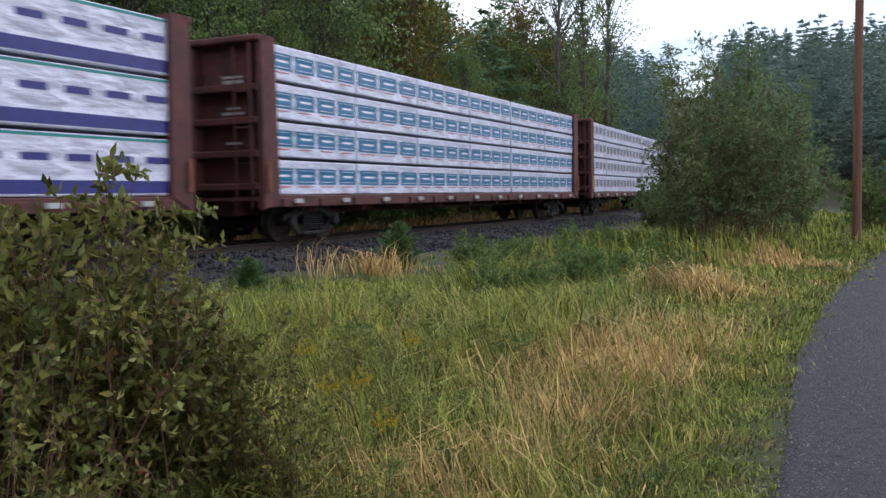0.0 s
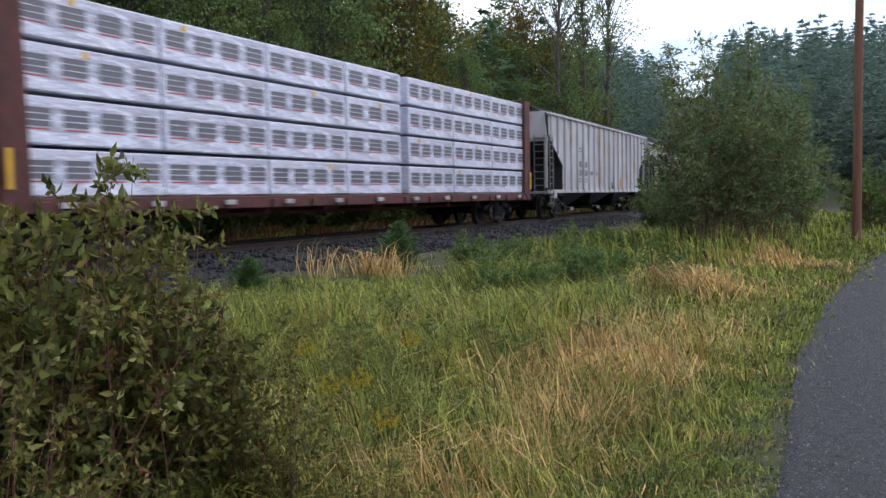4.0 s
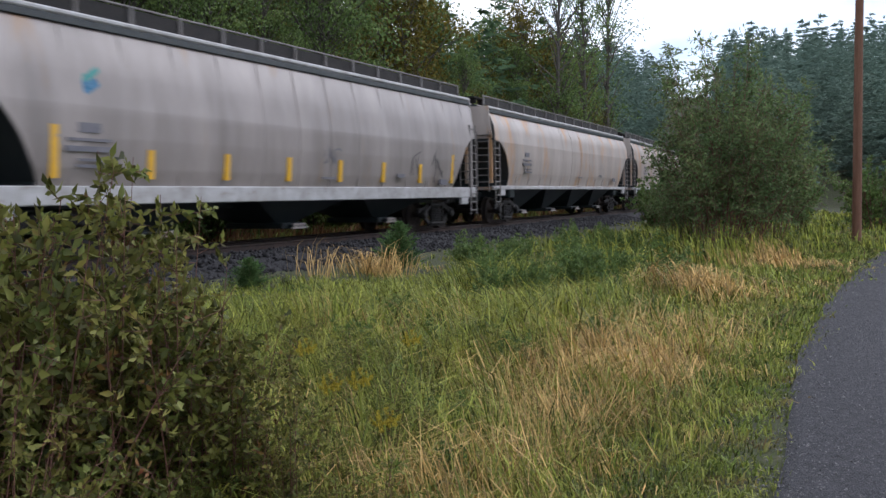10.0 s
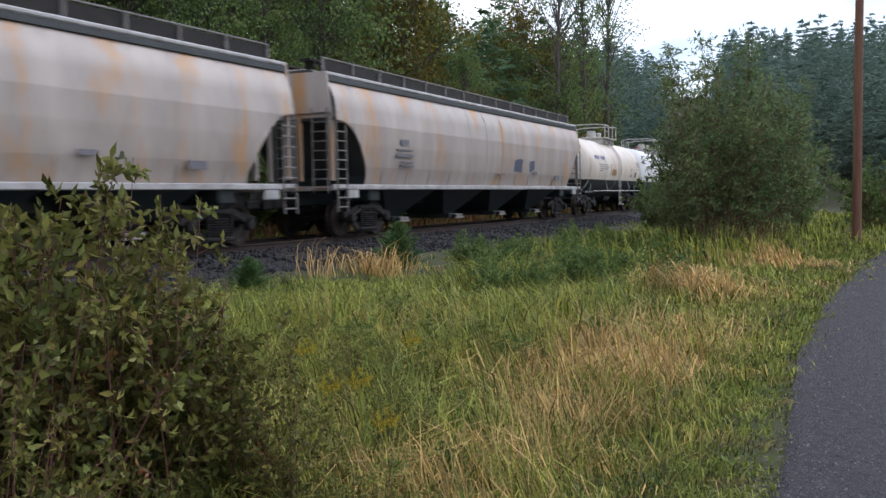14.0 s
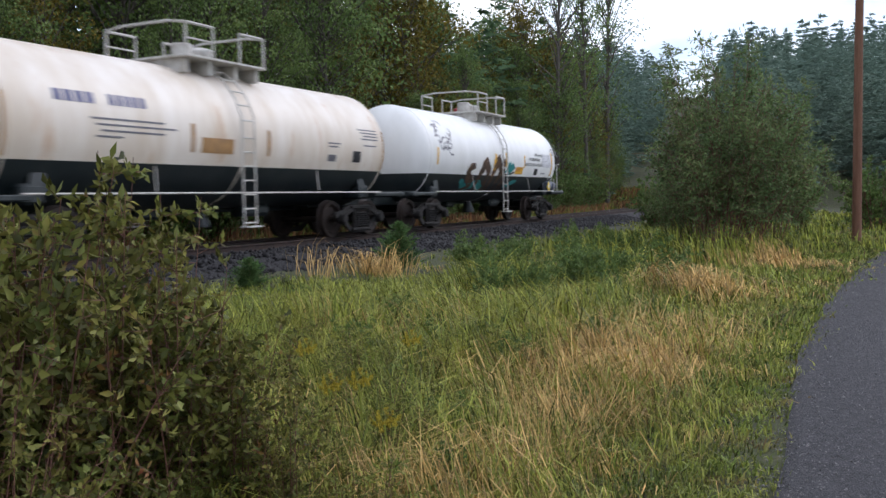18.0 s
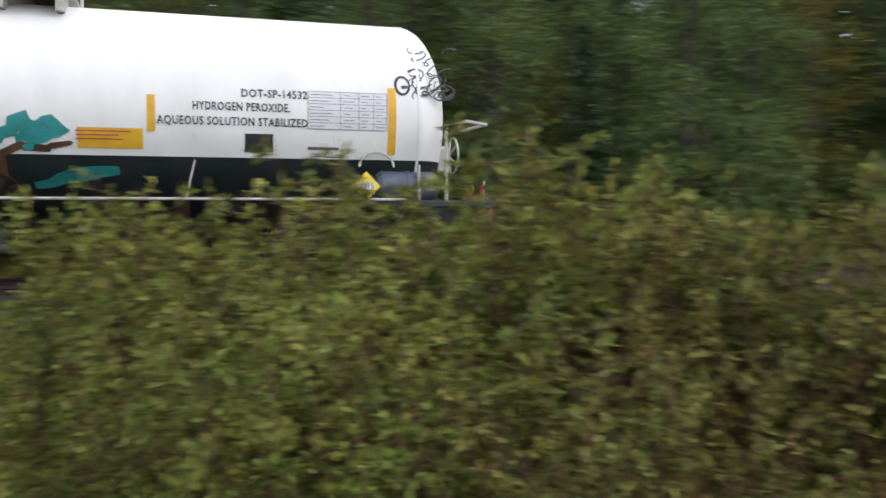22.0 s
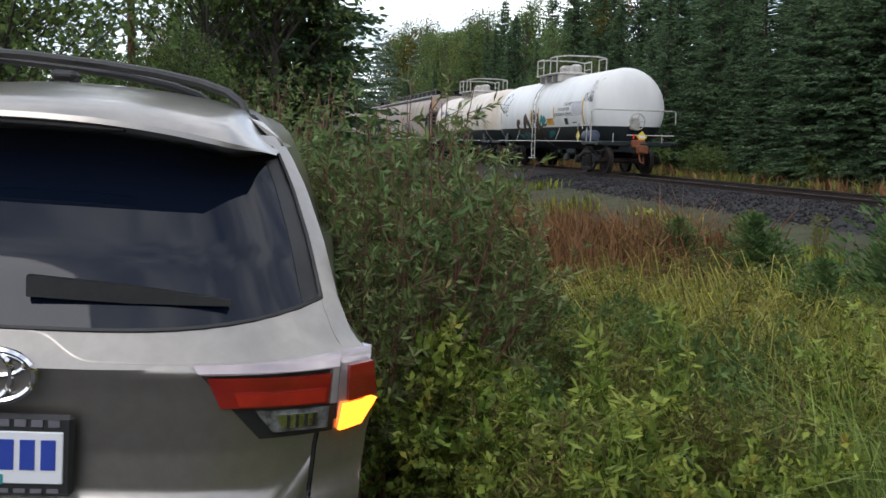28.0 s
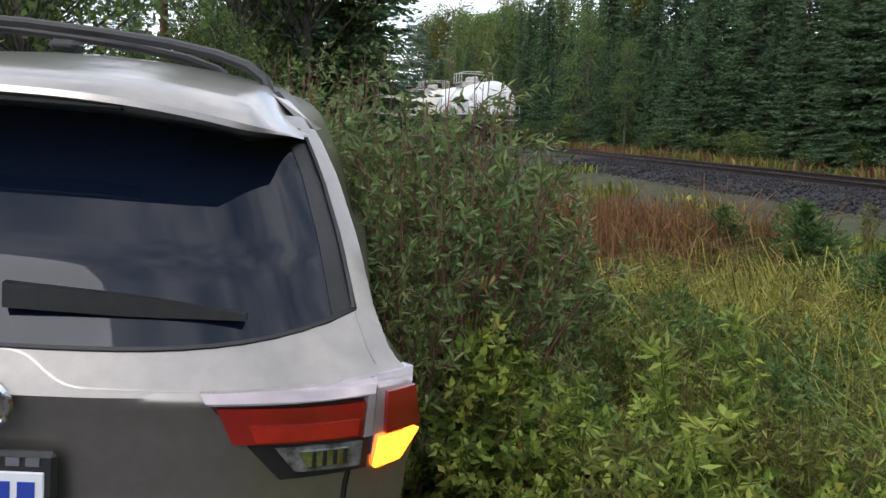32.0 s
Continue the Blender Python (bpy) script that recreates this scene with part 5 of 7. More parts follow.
def make_car():
    car = thing("parked_car", "champagne metallic suv parked on the lane, indicator lit", "car", pose(-1.388, -3.112, 0.0, 3.0, 0, -122))

    def winlow(f):
        return 1.198 + 0.07 * abs(f) ** 3

    def wintop(f):
        return 1.618 - 0.045 * abs(f) ** 2.5
    # body shell
    shell = G()
    zs = [0.30, 0.42, 0.55, 0.68, 0.80, 0.92, 1.02, 1.10, 1.145, 1.17, 1.22, 1.30, 1.38, 1.48, 1.56, 1.62, 1.66]
    xs = [None, 0.55, 1.0, 1.7, 2.5, 3.2, 3.6, 4.2, 4.6, 4.75]
    roof = [1, 1.005, 1.015, 1.02, 1.015, 0.975, 0.80, 0.64, 0.60, 0.52]
    wide = [1, 0.93, 0.90, 0.89, 0.89, 0.89, 0.89, 0.88, 0.84, 0.7]
    rows = []
    for x, rf, wd in zip(xs, roof, wide):
        right, left = [], []
        for z in zs:
            zz = z if z < 0.9 else 0.9 + (z - 0.9) * max(0.02, (1.66 * rf - 0.9) / 0.76)
            if x is None:
                right.append(rear(1.0, z))
                left.append(rear(-1.0, z))
            else:
                y = car_w(z) * wd
                right.append((x, -y, zz))
                left.append((x, y, zz))
        top = (0.46, 0.0, 1.70) if x is None else (x, 0.0, (1.66 * rf if rf > 0.9 else 0.9 + 0.76 * max(0.02, (1.66 * rf - 0.9) / 0.76)) + 0.035)
        rows.append(right + [top] + left[::-1])
    shell.sheet(rows)
    n = len(rows[0])
    shell.f.append(tuple(range(len(shell.v) - n, len(shell.v))))
    body = part("body", shell, M_CARPAINT, car, "champagne metallic body shell", 40)

    def gate_low(f):
        return 0.666 + 0.16 * max(0.0, (abs(f) - 0.66) / 0.17) ** 2.2
    gate = part("tailgate", skin(-0.83, 0.83, 0.666, 1.21, 0.004, 34, 48, 0.03, bot=gate_low, top=lambda f: winlow(f) - 0.002), M_CARPAINT, car, "sculpted champagne tailgate", 32)
    line = G().tube([rear(f, gate_low(f), -0.002) for f in np.linspace(-0.838, 0.838, 41)] + [rear(0.838, z, -0.002) for z in np.linspace(0.84, 1.0, 8)], 0.006, 5)
    part("shut_line", line, M_BLACKPL, gate)
    for s in (-1, 1):
        part("rear_quarter", skin(s * 0.845, s * 1.0, 0.556, 1.0, 0.003, 10, 24, 0.0), M_CARPAINT, body)
        part("lower_corner", skin(s * 0.62, s * 0.846, 0.656, 0.83, -0.006, 10, 10, 0.0), M_CARPAINT, body)
        part("rear_pillar", skin(s * 0.94, s * 1.0, 1.14, 1.60, 0.003, 6, 20, 0.02), M_CARPAINT, body)
        part("roof_corner", skin(s * 0.50, s * 0.99, 1.57, 1.625, -0.004, 12, 8, 0.0), M_CARPAINT, body)
        part("upper_quarter", skin(s * 0.82, s * 1.0, 1.142, 1.2, 0.002, 10, 10, 0.0, top=lambda f: winlow(f) + (0.03 if abs(f) > 0.935 else -0.003)), M_CARPAINT, body)
    part("bumper", skin(-1, 1, 0.557, 0.652, 0.006, 34, 8, 0.06), M_CARPAINT, car, "champagne rear bumper", 50)
    part("bumper_pad", skin(-0.78, 0.74, 0.640, 0.660, 0.012, 24, 2, 0.075), M_CARPAINT, car, "raised bumper step")
    part("bumper_groove", skin(-0.78, 0.74, 0.628, 0.640, 0.009, 24, 2, 0.03), M_BLACKPL, car, "dark groove under the bumper step")
    low = part("bumper_valance", skin(-0.95, 0.95, 0.26, 0.555, 0.002, 30, 6, 0.05, top=lambda f: 0.556 - 0.03 * abs(f) ** 6), M_BLACKPL, car, "black plastic lower bumper", 50)
    part("valance_corner", skin(0.95, 1.0, 0.26, 0.556, 0.002, 4, 6, 0.02), M_CARPAINT, low)
    for s in (-1, 1):
        part("bumper_reflector", quad_patch((s * 0.53, 0.405), (s * 0.60, 0.41), (s * 0.60, 0.465), (s * 0.53, 0.45), 0.012, 4), M_LENSR, low, "red bumper reflector")
    part("badge_crease", G().tube([rear(f, 1.142 + 0.050 * math.exp(-(f / 0.15) ** 4), 0.001) for f in np.linspace(-0.48, 0.48, 41)], 0.0035, 5), M_CARPAINT, gate, "raised crease arching over the badge")
    # glass, seal and spoiler
    gl = part("rear_window", skin(-0.94, 0.94, 1.2, 1.58, 0.000, 28, 16, 0.01, bot=winlow, top=wintop), M_GLASS, car, "dark tinted rear window", 60)
    seal = G()
    pts = [rear(f, winlow(f), 0.004) for f in np.linspace(-0.94, 0.94, 25)] + [rear(0.94, z, 0.004) for z in np.linspace(winlow(0.94), wintop(0.94), 8)][1:]
    seal.tube(pts, 0.006, 5)
    seal.tube([rear(-0.94, z, 0.004) for z in np.linspace(winlow(-0.94), wintop(-0.94), 8)], 0.006, 5)
    part("window_seal", seal, M_BLACKPL, gl)
    part("window_border", skin(0.875, 0.94, 1.2, 1.58, 0.0015, 4, 16, 0.002, bot=winlow, top=wintop), M_BLACKPL, gl, "black painted glass border")
    sp = G()
    rows = []
    for i in range(37):
        f = -1.08 + 2.16 * i / 36
        y = -f * 0.455
        tip = 0.13 + 0.10 * abs(f) ** 3 + 0.07 * max(0.0, abs(f) - 0.85) / 0.23
        k = min(1.0, max(0.0, (abs(f) - 0.84) / 0.22))
        k = k * k * (3 - 2 * k)
        base = 1.627 - 0.050 * abs(f) ** 2.2 + 0.012 * k
        rows.append([(tip + dx, y, base + dz * (1 - 0.86 * k)) for dx, dz in ((0.20, -0.03), (0.012, -0.006), (0.0, 0.0), (0.004, 0.012), (0.03, 0.028), (0.12, 0.055), (0.30, 0.085), (0.55, 0.103), (0.9, 0.108))])
    sp.sheet(rows)
    part("roof_spoiler", sp, M_CARPAINT, car, "body-coloured roof spoiler", 30)
    part("brake_light", G().box((0.158, 0.0, 1.618), (0.03, 0.36, 0.016), 0.004), M_BLACKPL, car, "dark unlit high brake light strip")
    wp = G()
    a, b = rear(0.02, 1.282, 0.022), rear(0.645, 1.260, 0.016)
    mid = [(p + q) / 2 for p, q in zip(a, b)]
    for (x, y, z), hw in ((a, 0.024), (mid, 0.020), (b, 0.007)):
        wp.v += [(x, y, z - hw), (x - 0.016, y, z - hw * 0.9), (x - 0.016, y, z + hw * 0.9), (x, y, z + hw)]
    for k in (0, 4):
        wp.f += [(k + j, k + (j + 1) % 4, k + 4 + (j + 1) % 4, k + 4 + j) for j in range(4)]
    wp.f += [(3, 2, 1, 0), (8, 9, 10, 11)]
    part("wiper", wp, M_BLACKPL, car, "black rear wiper arm and blade")
    # tail lamps
    for s in (-1, 1):
        lamp = part("tail_lamp", quad_patch((s * 0.500, 0.975), (s * 0.655, 0.975), (s * 0.657, 1.150), (s * 0.362, 1.142), 0.006, 10, 0.03), M_BLACKPL, car, "dark framed tail lamp cluster", 60)
        part("red_lens", quad_patch((s * 0.418, 1.052), (s * 0.636, 1.048), (s * 0.640, 1.116), (s * 0.390, 1.120), 0.018, 10, 0.02), M_LENSR, lamp, "glossy red lens", 60)
        part("lamp_core", quad_patch((s * 0.455, 1.056), (s * 0.628, 1.053), (s * 0.630, 1.084), (s * 0.445, 1.086), 0.0215, 8, 0.01), M_LENSB, lamp, "brighter red light bar in the lens", 60)
        part("clear_lens", quad_patch((s * 0.525, 0.992), (s * 0.638, 0.988), (s * 0.640, 1.040), (s * 0.488, 1.043), 0.016, 8, 0.02), M_LENSC, lamp, "clear reversing lens", 60)
        part("bulb_reflector", quad_patch((s * 0.545, 1.000), (s * 0.615, 0.998), (s * 0.615, 1.030), (s * 0.530, 1.032), 0.0185, 6, 0.004), M_CHROME, lamp, "bright ribbed bulb reflector")
        for k in range(4):
            part("lens_rib", quad_patch((s * (0.552 + k * 0.018), 1.000), (s * (0.558 + k * 0.018), 1.000), (s * (0.558 + k * 0.018), 1.030), (s * (0.552 + k * 0.018), 1.030), 0.0205, 2, 0.004), M_BLACKPL, lamp)
        part("lens_rim", quad_patch((s * 0.376, 1.126), (s * 0.655, 1.128), (s * 0.657, 1.152), (s * 0.360, 1.144), 0.020, 10, 0.02), M_LENSRIM, lamp, "pale glossy rim along the lamp's top")
        part("lens_rim", quad_patch((s * 0.640, 1.046), (s * 0.655, 1.046), (s * 0.656, 1.130), (s * 0.643, 1.130), 0.0195, 4, 0.02), M_LENSRIM, lamp, "pale glossy rim beside the lens")
        side = part("side_lamp", quad_patch((s * 0.664, 0.972), (s * 0.718, 0.975), (s * 0.738, 1.152), (s * 0.666, 1.152), 0.004, 10, 0.03), M_LENSRIM, car, "pale wrap-around lamp housing", 60)
        part("red_lens", quad_patch((s * 0.684, 1.042), (s * 0.750, 1.046), (s * 0.736, 1.128), (s * 0.682, 1.126), 0.014, 10, 0.02), M_LENSR, side, "glossy red wrap-around lens", 60)
        part("indicator", quad_patch((s * 0.668, 0.972), (s * 0.716, 0.978), (s * 0.750, 1.036), (s * 0.676, 1.034), 0.014, 10, 0.02), M_AMBER if s > 0 else M_LENSR, side, "glowing amber indicator" if s > 0 else "dark indicator lens", 60)
    # badge, plate, trim lettering
    bd = G()
    for rx, rz in ((0.074, 0.052), (0.030, 0.046)):
        pts = [(-0.045, 0.012 + rx * math.cos(t), 1.118 + rz * math.sin(t)) for t in (2 * math.pi * k / 28 for k in range(29))]
        bd.tube(pts, 0.0075, 6)
    bd.tube([(-0.045, 0.012 + 0.055 * math.cos(t), 1.140 + 0.022 * math.sin(t)) for t in (2 * math.pi * k / 24 for k in range(25))], 0.006, 6)
    badge = part("badge", G().lathe([(-0.004, 0.001), (0.0, 0.05), (0.004, 0.05)], (0, 0, 0), "x", 24), M_CARPAINT, car, "oval chrome badge", at=pose(-0.035, 0.012, 1.118) @ Matrix.Diagonal((1, 1.4, 1, 1)))
    part("badge_ring", bd, M_CHROME, car, "chrome badge rings")
    plate = part("plate_frame", G().box((-0.030, 0.030, 0.953), (0.022, 0.335, 0.170), 0.008), M_BLACKPL, car, "black plate frame with illegible marks")
    part("number_plate", G().box((-0.0425, 0.030, 0.951), (0.006, 0.300, 0.108), 0.002), M_PLATE, plate, "white number plate with blue bars")
    for k in (-0.118, -0.078, -0.038, 0.042, 0.082, 0.122):
        part("plate_bar", G().box((-0.0465, 0.030 - k, 0.958), (0.002, 0.028, 0.062)), M_BLUEINK, plate)
    part("sticker", G().box((-0.0468, 0.022, 0.907), (0.002, 0.056, 0.020)), M_TEALG, plate, "teal validation sticker")
    for k in range(9):
        part("frame_bar", G().box((-0.0425, 0.155 - k * 0.032, 1.022), (0.003, 0.022, 0.014)), M_GREYP, plate)
        part("frame_bar", G().box((-0.0425, 0.155 - k * 0.032, 0.882), (0.003, 0.022, 0.008)), M_GREYP, plate)
    vs, fs = flat_text("LE AWD", 0.040, 0.135)
    tb = G()
    tb.v = [rear((0.400 + x) / car_w(0.745 + y), 0.735 + y, 0.009) for x, y in vs]
    tb.f = fs
    part("trim_lettering", tb, M_CHROME, gate, "small chrome trim lettering", 0)
    # arched roof rack bars
    arch = [(-0.395, 1.655), (-0.372, 1.706), (-0.33, 1.734), (-0.25, 1.757), (-0.12, 1.778), (0.05, 1.795), (0.25, 1.804), (0.40, 1.803), (0.50, 1.785), (0.54, 1.745), (0.55, 1.68)]
    for dx, dy, dz, r in ((0.0, 0.0, 0.0, 0.0135), (0.10, 0.085, -0.012, 0.0125)):
        rb = G().tube([(0.66 + dx + 0.22 * min(1.0, max(0.0, (y + 0.4) / 0.45)), y + dy, z + dz) for y, z in arch], r, 8)
        rack = part("roof_rack_bar", rb, M_BLACKPL, car, "black arched roof rack bar")
        part("rack_foot", G().box((0.66 + dx, -0.395 + dy, 1.664), (0.07, 0.05, 0.03), 0.01), M_BLACKPL, rack)
    part("roof_clamp", G().box((0.84, 0.135, 1.752), (0.08, 0.07, 0.03), 0.012), M_BLACKPL, car, "small black clamp on the roof")
    # side glass and wheels
    for s in (-1, 1):
        sg = G()
        sg.sheet([[(x, -s * (car_w(z) * 0.89 + 0.003), z) for z in (1.20, 1.28, 1.4, 1.52)] for x in (0.75, 1.3, 2.0, 2.8)])
        part("side_window", sg, M_GLASS, car)
        for x in (0.95, 3.75):
            ty = G().lathe([(-0.11, 0.24), (-0.12, 0.33), (-0.09, 0.368), (0.09, 0.368), (0.12, 0.33), (0.11, 0.24)], (0, 0, 0), "y", 30)
            w = part("wheel", ty, M_RUBBER, car, "black tyre", at=pose(x, s * 0.62, 0.40))
            rm = G().lathe([(-0.10, 0.24), (-0.06, 0.20), (-0.04, 0.05), (0.04, 0.05), (0.06, 0.20), (0.10, 0.24)], (0, 0, 0), "y", 24)
            part("rim", rm, M_CHROME, w, "silver alloy rim")
    part("underbody", G().box((2.35, 0, 0.38), (4.3, 1.3, 0.22), 0.05), M_BLACKPL, car)


make_car()


# ---- plants ----
def leaf_arrays(P, D, L, W, rng, fold=0.18):
    """One folded four-cornered leaf at each place P, pointing along D."""
    n = len(P)
    D = D / (np.linalg.norm(D, axis=1, keepdims=True) + 1e-9)
    R = rng.normal(size=(n, 3))
    S = np.cross(D, R)
    S /= np.linalg.norm(S, axis=1, keepdims=True) + 1e-9
    N = np.cross(S, D)
    L, W = np.broadcast_to(L, (n,))[:, None], np.broadcast_to(W, (n,))[:, None]
    V = np.stack([P, P + D * L * 0.45 + S * W / 2 + N * W * fold, P + D * L - N * L * 0.08, P + D * L * 0.45 - S * W / 2 + N * W * fold], 1).reshape(-1, 3)
    i = np.arange(n)[:, None] * 4
    F = np.concatenate([np.c_[i, i + 1, i + 2], np.c_[i, i + 2, i + 3]])
    return V, F


def stick_arrays(A, B, ra, rb):
    """Three-sided tapering sticks from A to B."""
    n = len(A)
    D = B - A
    D = D / (np.linalg.norm(D, axis=1, keepdims=True) + 1e-9)
    X = np.cross(D, np.array([0.3, 0.2, 1.0]))
    X /= np.linalg.norm(X, axis=1, keepdims=True) + 1e-9
    Y = np.cross(D, X)
    ra, rb = np.broadcast_to(ra, (n,))[:, None], np.broadcast_to(rb, (n,))[:, None]
    ring = [(math.cos(t), math.sin(t)) for t in (0, 2.094, 4.189)]
    V = np.stack([A + (X * c + Y * s) * ra for c, s in ring] + [B + (X * c + Y * s) * rb for c, s in ring], 1).reshape(-1, 3)
    i = np.arange(n)[:, None] * 6
    F = np.concatenate([np.c_[i + a, i + b, i + b + 3] for a, b in ((0, 1), (1, 2), (2, 0))] + [np.c_[i + a, i + b + 3, i + a + 3] for a, b in ((0, 1), (1, 2), (2, 0))])
    return V, F


def join(*vf):
    V, F, k = [], [], 0
    for v, f in vf:
        V.append(v)
        F.append(f + k)
        k += len(v)
    return np.concatenate(V), np.concatenate(F)


def conifer_meshes(h, r, seed, dense=1.0, spray=0.45, bark=None, needles=None, bare=0.06, wild=0.0, lift=0.0):
    rng = np.random.default_rng(seed)
    z = h * bare
    A, B, P, D, LL = [], [], [], [], []
    while z < h * 0.985:
        k = z / h
        reach = r * (1 - k) ** 0.85 * (0.55 + 0.45 * min(1, k / 0.12)) + 0.03 * h * (1 - k)
        n = max(3, int(round((5 + 3 * (1 - k)) * dense)))
        for a in rng.uniform(0, 6.283, n):
            q = reach * rng.uniform(0.62 - wild, 1.12 + wild)
            droop = -0.30 * q * (1 - k) + 0.25 * q * k
            m = max(2, int(q / spray * 2.1))
            t = np.linspace(0.18, 1, m)
            px, py = np.cos(a) * q * t, np.sin(a) * q * t
            pz = z + lift * 0.45 * q * t + droop * t ** 1.4 + 0.10 * q * t ** 3 + rng.normal(0, 0.02 * h / 15, m)
            C = np.c_[px, py, pz]
            A.append([0, 0, z]); B.append(C[-1])
            for sgn in (-1, 0, 1):
                ang = a + sgn * rng.uniform(0.6, 1.1, m)
                d = np.c_[np.cos(ang), np.sin(ang), rng.uniform(-0.45, 0.1, m) + lift]
                P.append(C + rng.normal(0, 0.02, (m, 3))); D.append(d)
                LL.append(spray * (0.65 + 0.6 * (1 - t) * 0.6) * rng.uniform(0.7, 1.25, m))
        z += h * 0.022 / dense * rng.uniform(0.7, 1.3) + 0.01
    P, D, LL = np.concatenate(P), np.concatenate(D), np.concatenate(LL)
    V, F = leaf_arrays(P, D, LL, LL * 0.34, rng)
    tip = leaf_arrays(np.repeat([[0, 0, h * 0.96]], 8, 0), np.c_[rng.normal(0, 0.25, (8, 2)), np.ones(8)], h * 0.045, h * 0.008, rng)
    V, F = join((V, F), tip)
    crown = np_mesh("crown", V, F, needles or M_SPRUCE)
    g = G().tube([(0, 0, -0.3), (0.02 * h / 10, 0, h * 0.3), (0, 0.01 * h / 10, h * 0.7), (0, 0, h * 0.98)], 0.014 * h, 8, 0.002 * h)
    trunk = g.mesh("trunk", bark or M_BARKD)
    bv, bf = stick_arrays(np.array(A), np.array(B), 0.0016 * h, 0.0004 * h)
    return trunk, crown, np_mesh("branching", bv, bf, bark or M_BARKD)


def broadleaf_meshes(h, r, seed, clumps=90, per=64, leaf=0.12, base=0.30, lean=0.0, m_leaf=None, bark=None):
    rng = np.random.default_rng(seed)
    top = np.array([lean * h, 0, h])
    g = G().tube([(0, 0, -0.3), (lean * h * 0.2 + 0.05, 0.03, h * 0.33), (lean * h * 0.55 - 0.04, 0, h * 0.66), (lean * h, 0, h * 0.97)], 0.011 * h, 8, 0.002 * h)
    trunk = g.mesh("trunk", bark or M_BARK)
    A, B, C = [], [], []
    for i in range(clumps):
        k = base + (1 - base) * rng.uniform(0, 1) ** 0.9
        rr = r * (math.sin(math.pi * min(1, max(0.06, (k - base) / (1 - base) * 0.82 + 0.14))) ** 0.7) * rng.uniform(0.25, 1.08)
        a = rng.uniform(0, 6.283)
        c = np.array([lean * h * k + rr * math.cos(a), rr * math.sin(a), h * k + rng.normal(0, 0.02 * h)])
        C.append(c)
        s0 = max(base * 0.8, k - 0.10 - 0.25 * rr / h)
        A.append([lean * h * s0, 0, h * s0]); B.append(c)
    C = np.array(C)
    n = clumps * per
    idx = np.repeat(np.arange(clumps), per)
    spread = rng.uniform(0.30, 0.62, clumps)[idx][:, None] * (r / 2.2)
    off = rng.normal(size=(n, 3)) * spread * np.array([1, 1, 0.62])
    P = C[idx] + off
    D = off * 0.5 + rng.normal(size=(n, 3)) * 0.5 + np.array([0, 0, -0.35])
    V, F = leaf_arrays(P, D, leaf * rng.uniform(0.7, 1.3, n), leaf * 0.72 * rng.uniform(0.7, 1.2, n), rng)
    crown = np_mesh("crown", V, F, m_leaf or M_LEAF)
    bv, bf = stick_arrays(np.array(A), np.array(B), 0.0035 * h, 0.0012 * h)
    return trunk, crown, np_mesh("branching", bv, bf, bark or M_BARK)


def shrub_meshes(h, r, seed, stems=46, per=95, L=0.05, W=0.026, m_leaf=None, upright=0.5, low=0.10, twig=None, thick=1.0):
    """Arching stems from one root, leafy side shoots all along them."""
    rng = np.random.default_rng(seed)
    SA, SB, ra, P, D = [], [], [], [], []
    for i in range(stems):
        a = rng.uniform(0, 6.283)
        out = r * math.sqrt(rng.uniform(0.01, 1))
        hh = h * rng.uniform(0.55, 1.05) * (1 - 0.35 * (out / r) ** 2)
        b0 = np.array([math.cos(a), math.sin(a), 0]) * out * rng.uniform(0.15, 0.45)
        tip = np.array([math.cos(a) * out, math.sin(a) * out, hh]) + rng.normal(0, 0.06 * h, 3) * np.array([1, 1, 0.3])
        mid = b0 * 0.55 + tip * 0.45 + np.array([0, 0, 0.16 * hh * upright])
        t = np.linspace(0, 1, 9)[:, None]
        Q = (1 - t) ** 2 * b0 + 2 * t * (1 - t) * mid + t ** 2 * tip
        SA.append(Q[:-1]); SB.append(Q[1:]); ra.append(np.linspace(0.011, 0.003, 8) * h / 1.7 * thick)
        m = max(4, per // 9)
        for j in range(m):
            k = low + (1 - low) * rng.uniform(0, 1) ** 0.8
            c = (1 - k) ** 2 * b0 + 2 * k * (1 - k) * mid + k ** 2 * tip
            d = rng.normal(size=3) + np.array([math.cos(a) * 0.4, math.sin(a) * 0.4, 0.35])
            d /= np.linalg.norm(d)
            ln = rng.uniform(0.10, 0.30) * h / 1.7 * (1.15 - 0.6 * k)
            e = c + d * ln
            SA.append(c[None]); SB.append(e[None]); ra.append(np.array([0.003 * h / 1.7 * thick]))
            tt = np.linspace(0.25, 1, 9)[:, None]
            P.append(c + (e - c) * tt + rng.normal(0, 0.004, (9, 3)))
            D.append(d * 0.55 + rng.normal(size=(9, 3)) * 0.75 + np.array([0, 0, 0.1]))
    SA, SB, ra = np.concatenate(SA), np.concatenate(SB), np.concatenate(ra)
    P, D = np.concatenate(P), np.concatenate(D)
    n = len(P)
    V, F = leaf_arrays(P, D, L * rng.uniform(0.65, 1.3, n), W * rng.uniform(0.7, 1.25, n), rng)
    bv, bf = stick_arrays(SA, SB, ra, ra * 0.8)
    return np_mesh("branching", bv, bf, twig or M_TWIG), np_mesh("foliage", V, F, m_leaf or M_SHRUB)


def plant(name, meshes, label, category, group, m, names=("trunk", "crown", "branching"), labels=("", "", "")):
    ob = thing(name, label, category, m, group)
    for me, nm, lb in zip(meshes, names, labels):
        part(nm, me, None, ob, lb)
    return ob


